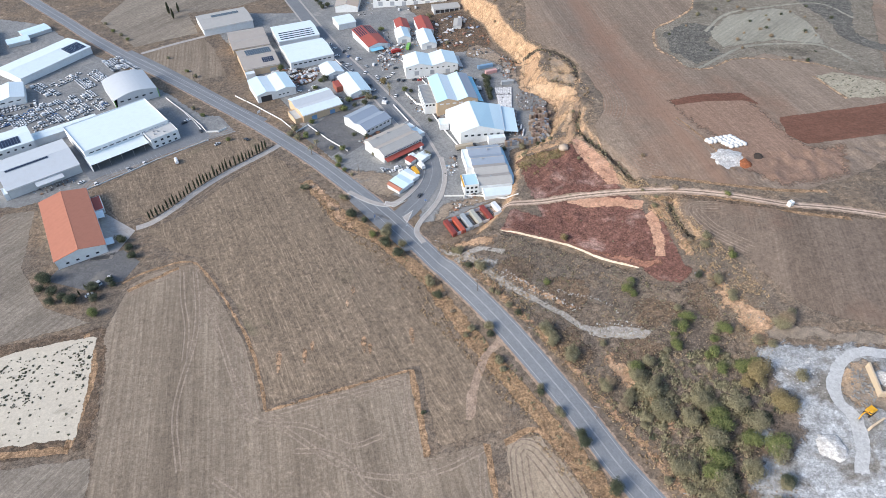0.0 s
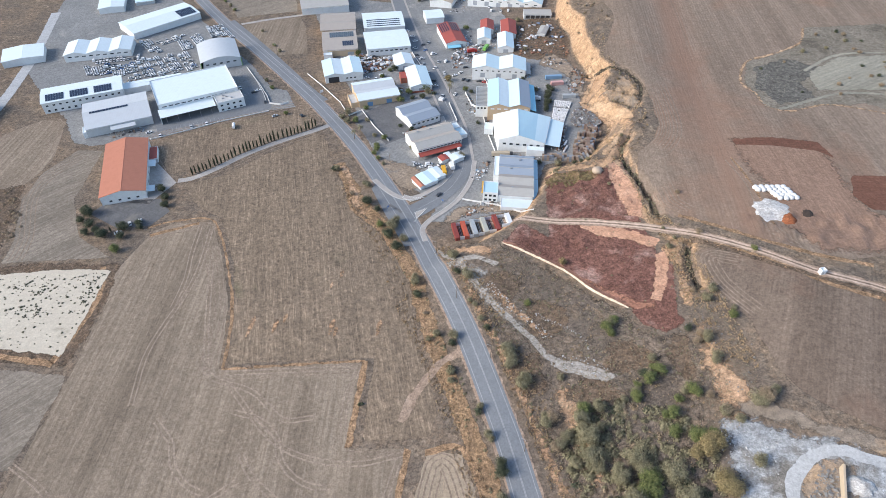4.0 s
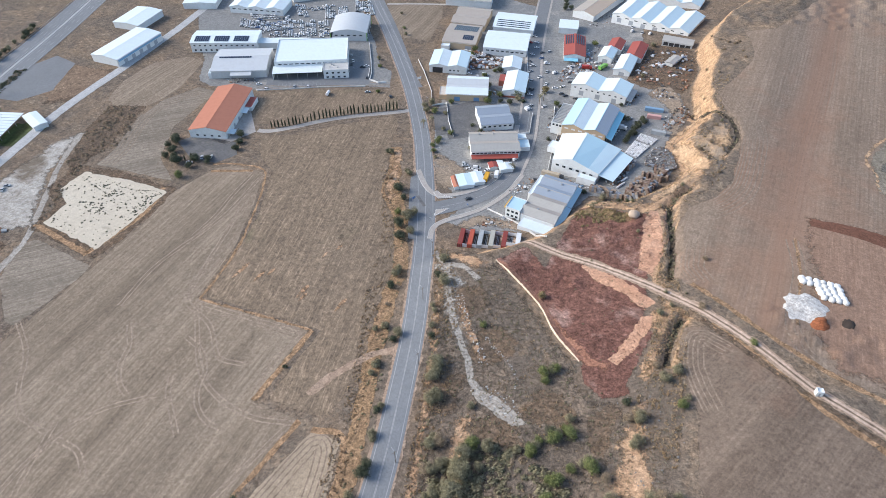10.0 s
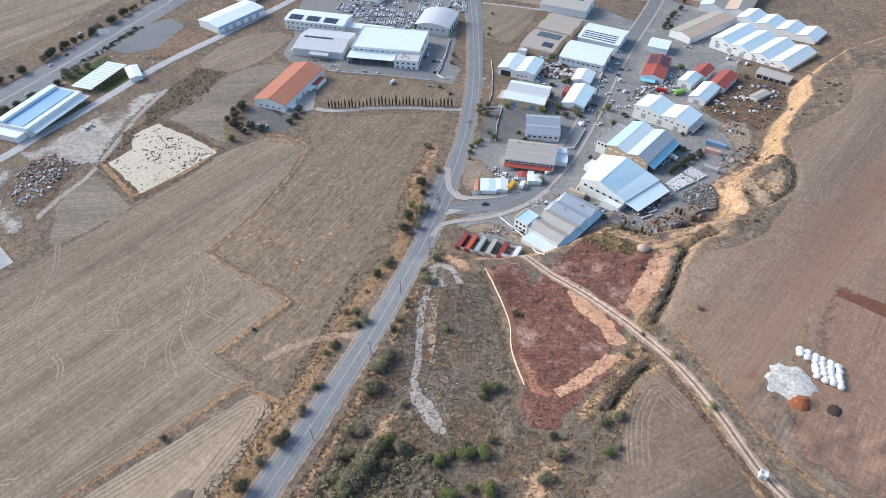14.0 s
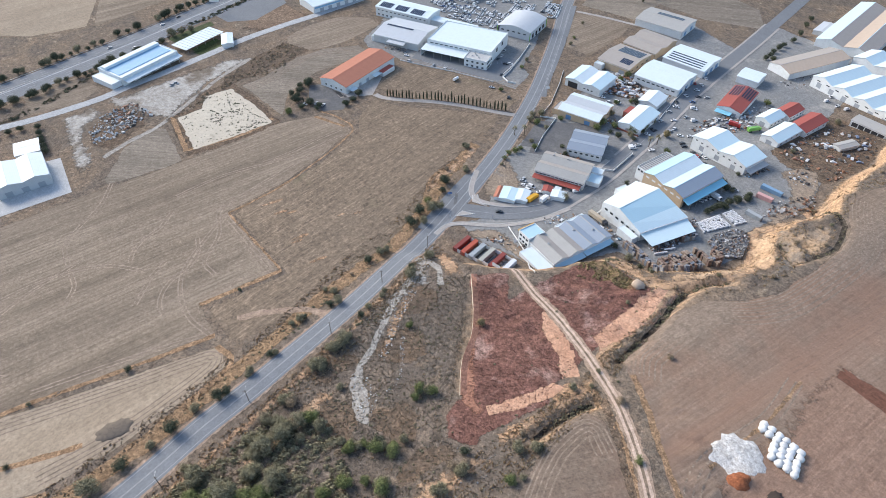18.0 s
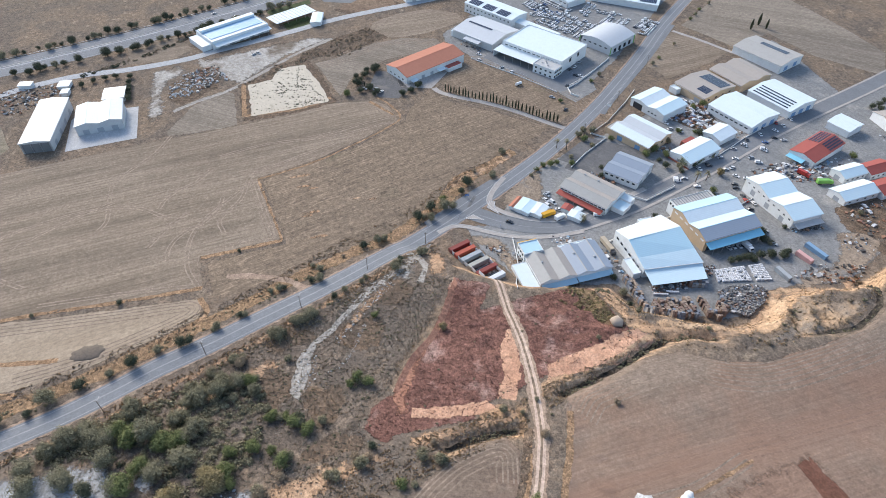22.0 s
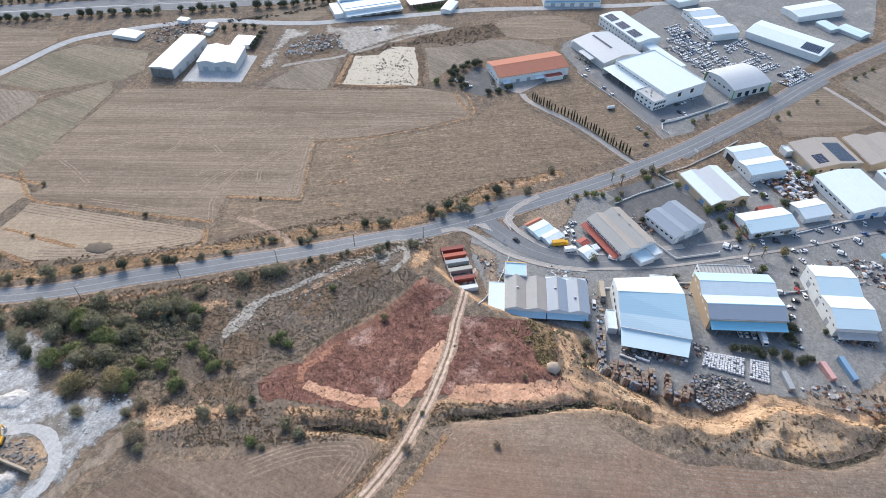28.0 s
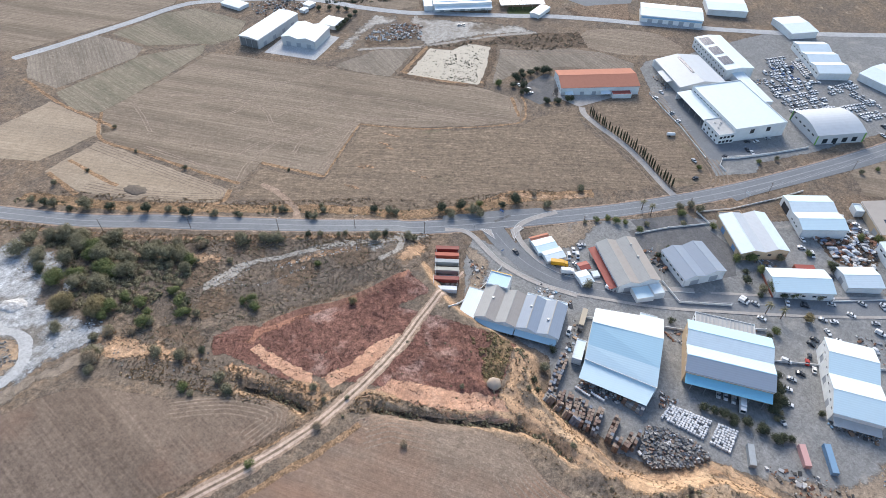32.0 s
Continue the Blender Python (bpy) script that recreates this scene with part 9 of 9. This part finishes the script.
# ---- kerbs, islands, walls, rails, signs and small estate clutter ----
M_KERB = coat("kerb_concrete", (0.58, 0.57, 0.55), (0.40, 0.38, 0.36), 0.9, spread=0.2, scale=1.0)
M_WALLWHITE = coat("whitewashed_wall", (0.74, 0.74, 0.73), (0.48, 0.45, 0.41), 0.9, spread=0.15)


def raised(name, poly, low, high, material, label, category):
    """A low slab with upright sides that follows the ground."""
    if area2(poly) < 0:
        poly = poly[::-1]
    n = len(poly)
    vs = [(x, y, zat(x, y) + z) for z in (low, high) for x, y in poly]
    fs = [tuple(range(n, 2 * n))] + [(k, (k + 1) % n, n + (k + 1) % n, n + k) for k in range(n)]
    return tagged(mesh_object(name, vs, fs, material), label, category, kind="structure")


for poly in ([(-15.6, 279.2), (-10.5, 276.0), (-3.2, 280.4), (-9.5, 280.0), (-14.9, 282.2)], [(-4.6, 260.6), (-0.4, 270.3), (-6.4, 266.2)]):
    raised("traffic_island", poly, 0.1, 0.34, M_PAVE, "small triangular concrete traffic island with white studs", "traffic island")
    edge = tagged(new("stud_row"), "row of white painted studs round a traffic island", "studs")
    for (ax, ay), (bx, by) in zip(poly, poly[1:] + poly[:1]):
        k_n = max(2, int(math.hypot(bx - ax, by - ay) / 1.0))
        for k in range(k_n):
            x, y = ax + (bx - ax) * k / k_n, ay + (by - ay) * k / k_n
            part("stud", box(x - 0.22, y - 0.22, zat(x, y) + 0.30, x + 0.22, y + 0.22, zat(x, y) + 0.46, 0.05), M_TRIM, edge)


def kerb(pts, off):
    s = side_line(smooth_line(pts, 2.5), off)
    vs, fs = [], []
    for k, p in enumerate(s):
        d = s[min(k + 1, len(s) - 1)] - s[max(k - 1, 0)]
        d = d / max(1e-6, np.linalg.norm(d))
        z = zat(p[0], p[1])
        for o, h in ((0.14, 0.05), (0.14, 0.36), (-0.14, 0.36), (-0.14, 0.05)):
            vs.append((p[0] - d[1] * o, p[1] + d[0] * o, z + h))
        if k:
            for q in range(4):
                fs.append((4 * k - 4 + q, 4 * k - 4 + (q + 1) % 4, 4 * k + (q + 1) % 4, 4 * k + q))
    tagged(mesh_object("kerb", vs, fs, M_KERB), "pale concrete kerb of the side road", "kerb", kind="structure")


PAVE_OUT = [(3, 243), (0, 252), (3, 260), (11, 270), (18, 282), (23, 300), (23.5, 320)]
PAVE_IN = [(-36, 296), (-24, 284), (-14, 279), (-5, 283), (3, 292), (8.5, 303), (10, 318), (4, 348), (-4, 374)]
kerb(PAVE_OUT, 1.5), kerb(PAVE_IN, -1.6)


def low_wall(pts, h, label, mat=M_WALLWHITE):
    root = tagged(new("boundary_wall"), label, "wall")
    for k, ((ax, ay), (bx, by)) in enumerate(zip(pts, pts[1:])):
        n = max(1, int(math.hypot(bx - ax, by - ay) / 5))
        for q in range(n):
            a = (ax + (bx - ax) * q / n, ay + (by - ay) * q / n)
            b = (ax + (bx - ax) * (q + 1) / n, ay + (by - ay) * (q + 1) / n)
            wall_run("wall_panel", a, b, min(zat(*a), zat(*b)) - 0.4, zat(*a) + h, zat(*b) + h, mat, root, 0.25)
        part("pillar", box(ax - 0.22, ay - 0.22, zat(ax, ay) - 0.3, ax + 0.22, ay + 0.22, zat(ax, ay) + h + 0.2), mat, root)


for pts, h, label in (([(-166.8, 434.6), (-147.3, 408.3), (-135.9, 391.7), (-130.9, 382.1), (-122.6, 381.0), (-117.4, 384.7)], 1.3, "low white wall curving into the trade hall's gate"),
                      ([(-153.7, 416.9), (-141, 397), (-134.5, 385)], 1.0, "low white wall beside the sunken ramp"),
                      ([(-69.2, 370.8), (-61.4, 378.0), (-48.2, 356.8), (-35.3, 339.9)], 1.1, "low whitewashed wall of the corner lot"),
                      ([(-0.6, 391.9), (7.5, 367.6), (-4, 358)], 1.5, "white wall closing the dark tarmac yard"),
                      ([(25.2, 373.1), (29.5, 352), (36.6, 326)], 1.4, "pale wall along the side road"),
                      ([(9.7, 407.7), (15.6, 390.2), (21.6, 385.3)], 1.6, "curved white wall before the double hall's office"),
                      ([(19.6, 279.8), (31.3, 277.0), (39.1, 275), (53.3, 268.4), (60, 266)], 1.0, "low tan wall below the workshop row"),
                      ([(-196, 328), (-178, 340), (-159, 354), (-128, 372)], 0.8, "low pale wall along the trade hall's yard"),
                      ([(-70, 372), (-80, 389), (-101, 414), (-116, 430)], 1.0, "low pale wall beside the main road"),
                      ([(30, 405), (22, 432), (12, 462)], 1.3, "pale wall along the upper street"),
                      ([(-24, 440), (-38, 470), (-50, 500)], 1.0, "pale front wall of the white halls")):
    low_wall(pts, h, label)
# hatched margin of the main road before the trade halls
vs, fs = [], []
a, b = np.array((-198.0, 503.0)), np.array((-104.5, 403.0))
for t in np.linspace(0, 1, 62):
    p = a + (b - a) * t
    d = (b - a) / np.linalg.norm(b - a)
    w = np.array((d[1], -d[0])) * 1.1 + d * 0.5
    c0 = len(vs)
    for q in (p - w - d * 0.22, p - w + d * 0.22, p + w + d * 0.22, p + w - d * 0.22):
        vs.append((q[0], q[1], zat(q[0], q[1]) + 0.235))
    fs.append((c0, c0 + 1, c0 + 2, c0 + 3))
drape("paved_margin", band([(-212, 520), (-160, 465), (-108, 406), (-92, 390)], 3.2, 2.6), 0.155, M_ASPHALT2, "widened asphalt margin before the trade halls", "road")
tagged(mesh_object("hatch_marking", vs, fs, M_LINE), "worn white hatch bars on the road margin", "road marking", kind="structure")


def bays(a, b, n, depth, label):
    """Painted parking bays from a to b."""
    vs, fs = [], []
    a, b = np.array(a, float), np.array(b, float)
    d = (b - a) / np.linalg.norm(b - a)
    w = np.array((-d[1], d[0])) * depth
    for k in range(n + 1):
        p = a + (b - a) * k / n
        c0 = len(vs)
        for q in (p - d * 0.09, p + d * 0.09, p + d * 0.09 + w, p - d * 0.09 + w):
            vs.append((q[0], q[1], zat(q[0], q[1]) + 0.2))
        fs.append((c0, c0 + 1, c0 + 2, c0 + 3))
    tagged(mesh_object("bay_lines", vs, fs, M_LINE), label, "road marking", kind="structure")


drape("hall_yard", [(-219, 372), (-196, 338), (-160, 357), (-128, 376), (-132, 390), (-150, 410), (-168, 392), (-200, 372), (-212, 386)], 0.12, M_ASPHALT2, "smooth grey tarmac round the white trade hall", "yard")
bays((-186, 340), (-156, 357), 12, 5.0, "white parking bay lines beside the trade hall")
bays((-152, 392), (-143, 404), 5, 4.6, "white parking bay lines before the office")

bays((-215, 380), (-226, 398), 7, 4.6, "white parking bay lines behind the hall")


def rail(pts, off, label):
    """A steel guard rail on posts."""
    root = tagged(new("guard_rail"), label, "guard rail")
    s = side_line(smooth_line(pts, 16), off)
    for k in range(len(s) - 1):
        if not (-90 < s[k][1] < 420):
            continue
        d = s[k + 1] - s[k]
        length, ang = float(np.linalg.norm(d)), math.degrees(math.atan2(d[1], d[0]))
        z0, z1 = zat(*s[k]), zat(*s[k + 1])
        m = pose(s[k][0], s[k][1], z0 + 0.15, 0, -math.degrees(math.atan2(z1 - z0, length)), ang)
        part("rail", box(0, -0.05, 0.42, length, 0.05, 0.74), M_STEEL, root).matrix_basis = m
        part("post", box(-0.06, 0.05, -0.2, 0.06, 0.17, 0.72), M_STEEL, root).matrix_basis = m


rail(HIGH, 15.6, "galvanised guard rail along the motorway"), rail(HIGH, 1.2, "galvanised guard rail on the median")


def sign(x, y, w, h, z, ang, mat, label):
    root = tagged(new("road_sign"), label, "sign")
    for sx in (-w * 0.35, w * 0.35):
        part("post", box(sx - 0.06, -0.05, -0.3, sx + 0.06, 0.05, z + h), M_STEEL, root)
    part("board", box(-w / 2, -0.12, z, w / 2, -0.06, z + h, 0.02), mat, root)
    part("border", box(-w / 2 + 0.08, -0.135, z + h * 0.45, w / 2 - 0.08, -0.122, z + h * 0.58), M_TRIM, root, "pale bar across the board")
    root.matrix_world = pose(x, y, zat(x, y), 0, 0, ang)


SIGN_BLUE = coat("blue_sign_board", (0.06, 0.16, 0.40), (0.05, 0.1, 0.25), 0.4)
sign(-22.2, 267.6, 2.4, 1.3, 1.8, 70, SIGN_BLUE, "blue direction sign on two posts by the road")
sign(-5, 257, 1.2, 0.9, 1.5, 30, M_TRIM, "small white road sign at the junction")
sign(8, 277, 1.6, 0.8, 1.2, 150, SIGN_BLUE, "small blue sign facing the junction")
sign(-96, 398, 3.0, 2.0, 2.5, 50, M_TRIM, "white advertising board beside the main road")
# white tank trailer on the field's edge and tipped plates
tank = tagged(new("water_tank"), "white tank trailer standing on the dark field", "tank trailer")
bm = bmesh.new()
bmesh.ops.create_cone(bm, cap_ends=True, segments=16, radius1=1.1, radius2=1.1, depth=5.2, matrix=Matrix.Translation((0, 0, 1.7)) @ Matrix.Rotation(radians(90), 4, 'Y'))
bmesh.ops.bevel(bm, geom=bm.edges[:], offset=0.05, segments=1, affect='EDGES')
part("barrel", bm, M_TRIM, tank)
part("frame", box(-2.4, -0.7, 0.45, 3.2, 0.7, 0.62), M_DARK, tank)
for sy in (-0.9, 0.9):
    link_part("wheel", BIG_WHEEL, tank, pose(-0.8, sy, 0.5))
stand(tank, -145.1, 348.3, 110)
# stripped car shells in the scrap yards
SHELL_PAINT = [coat("shell_" + n, c, (0.2, 0.15, 0.12), 0.5, spread=0.25, scale=0.7) for n, c in (("white", (0.66, 0.67, 0.68)), ("grey", (0.36, 0.37, 0.39)), ("blue", (0.16, 0.22, 0.33)), ("rust", (0.30, 0.15, 0.10)))]
SHELLS = []
for p in SHELL_PAINT:
    bm = prism([(-2.0, 0.15), (2.0, 0.15), (2.05, 0.5), (1.9, 0.7), (1.0, 0.78), (0.4, 1.25), (-0.9, 1.28), (-1.5, 0.82), (-2.0, 0.75)], -0.8, 0.8, 'x')
    bmesh.ops.bevel(bm, geom=bm.edges[:], offset=0.09, segments=1, affect='EDGES')
    SHELLS.append(quick_mesh("car_shell", bm, p))
rr = random.Random(31)
for region, n in ((SCRAPYARD, 84), ([(-4, 446), (12, 462), (20, 492), (2, 500), (-8, 470)], 16), (EASTSCRAP, 22)):
    k = 0
    while k < n:
        x, y = rr.uniform(min(p[0] for p in region), max(p[0] for p in region)), rr.uniform(min(p[1] for p in region), max(p[1] for p in region))
        if inside(np.array(x), np.array(y), region):
            ob = new("car_shell", rr.choice(SHELLS[:1] * 3 + SHELLS))
            stand(ob, x, y, rr.choice((20, 110)) + rr.uniform(-25, 25), rr.choice((0.1, 0.1, 1.2)) if n > 40 else 0.1)
            tagged(ob, "stripped old car body lying in a scrap yard", "car body", "car bodies in the scrap yards")
            k += 1
for x, y, ang, k in ((-7.3, 398.1, 70, 5), (2.3, 406.1, 75, 0), (-31.6, 464.4, 68, 0), (-23.0, 473.3, 68, 5), (6.4, 429.7, 70, 2), (-16.4, 426.6, 20, 2), (-27.7, 439.7, 20, 0), (-28.3, 454.0, 70, 1), (-10.4, 459.8, 70, 5), (-33.3, 490.0, 70, 2),
                     (-8.2, 311.4, 20, 0), (-12.5, 313.6, 30, 1), (-163.2, 247, 120, 0), (-175, 346, 120, 1), (-166, 351, 120, 0), (-148, 397, 30, 2), (-146, 400, 30, 0), (36, 418, 85, 1), (31, 422, 85, 2), (-57, 432, 20, 5), (-43, 440, 70, 2), (-18, 448, 70, 0), (-30, 480, 70, 4)):
    park(k, x, y, ang)
for x, y in ((-57, 589), (-62, 606), (-66, 624), (-68, 640), (-74, 658), (-83, 679), (-90, 696), (-52, 592), (-59, 598), (-64, 615)):
    plant("d", x + 6, y, 4.2)
sign(-367, 229, 9, 5, 9, 60, M_TRIM, "tall white advertising board beside the motorway")
# more trees about the estate
for kind, x, y, s in (("y", -5.3, 426.9, 4.5), ("g", -58.4, 380.1, 3.5), ("o", -54.8, 364.6, 3), ("d", -48.8, 441.5, 4.5), ("g", -32, 405.1, 4), ("d", -13.3, 405.5, 3), ("o", -19, 332.3, 2.5), ("g", -42, 324, 3), ("g", -38, 318, 2.6), ("o", -33.3, 312.6, 2.4),
                      ("d", 72.2, 410.4, 4), ("d", 69.5, 416, 3.2), ("g", 9.7, 412, 3.6), ("d", 13.8, 409, 3), ("d", -20.8, 398.6, 4), ("o", -89.2, 469, 4), ("d", -86, 441, 4), ("d", -80, 438, 3), ("d", 63, 316.6, 3.4), ("o", 75, 315.3, 3.8), ("d", 84, 313.5, 2.6), ("o", 91, 312.5, 2.4),
                      ("d", 88, 316, 2.2), ("o", -40.2, 290.6, 3.2), ("d", -34.3, 272.1, 4.2), ("o", -15.8, 256.9, 4.4), ("g", -24, 254, 3.4), ("d", -28, 266, 3.6), ("o", 1.9, 213.1, 3.6), ("b", -46, 280, 2.6), ("b", -13, 240, 2.6), ("b", 10, 190, 2)):
    plant(kind, x, y, s)

for k, (x, y) in enumerate([(1.0, 211.6), (3.9, 202.1), (16.6, 177.4), (24.9, 176.0), (25.6, 158.5), (39.4, 139.6), (44.3, 127.4), (49.3, 115.2), (-11.9, 238.5), (26.1, 152.5), (22.6, 217.0), (19.9, 228.8), (30.5, 197.7), (39.7, 181.1), (48.3, 170.8), (51.2, 162.0), (56.3, 156.1), (65.9, 137.6), (79.9, 142.0), (105.6, 157.7), (101.1, 150.2), (92.8, 182.7), (126.4, 182.5), (133.1, 177.3), (146.8, 193.1), (140.2, 205.7), (109.0, 166.2), (135.0, 167.3)]):
    plant("odo"[k % 3], x, y, 2.4 + 0.5 * (k % 4))
for k, (x, y) in enumerate([(19.4, 565.8), (28.4, 565.2), (35.0, 565.4), (29.9, 586.1), (36.9, 582.6), (17.1, 575.4)]):
    park((5, 0)[k % 2], x, y, 84)
for x, y, k in ((-404.4, 220.9, 0), (-398, 205, 1), (-373, 196, 2), (-364, 180, 0), (-341, 132, 1), (-330, 150, 0)):
    d = min(range(len(HIGH) - 1), key=lambda q: math.hypot(HIGH[q][0] - x, HIGH[q][1] - y))
    tagged(park(k, x, y, math.degrees(math.atan2(HIGH[d + 1][1] - HIGH[d][1], HIGH[d + 1][0] - HIGH[d][0]))), "car on the grey motorway lanes")
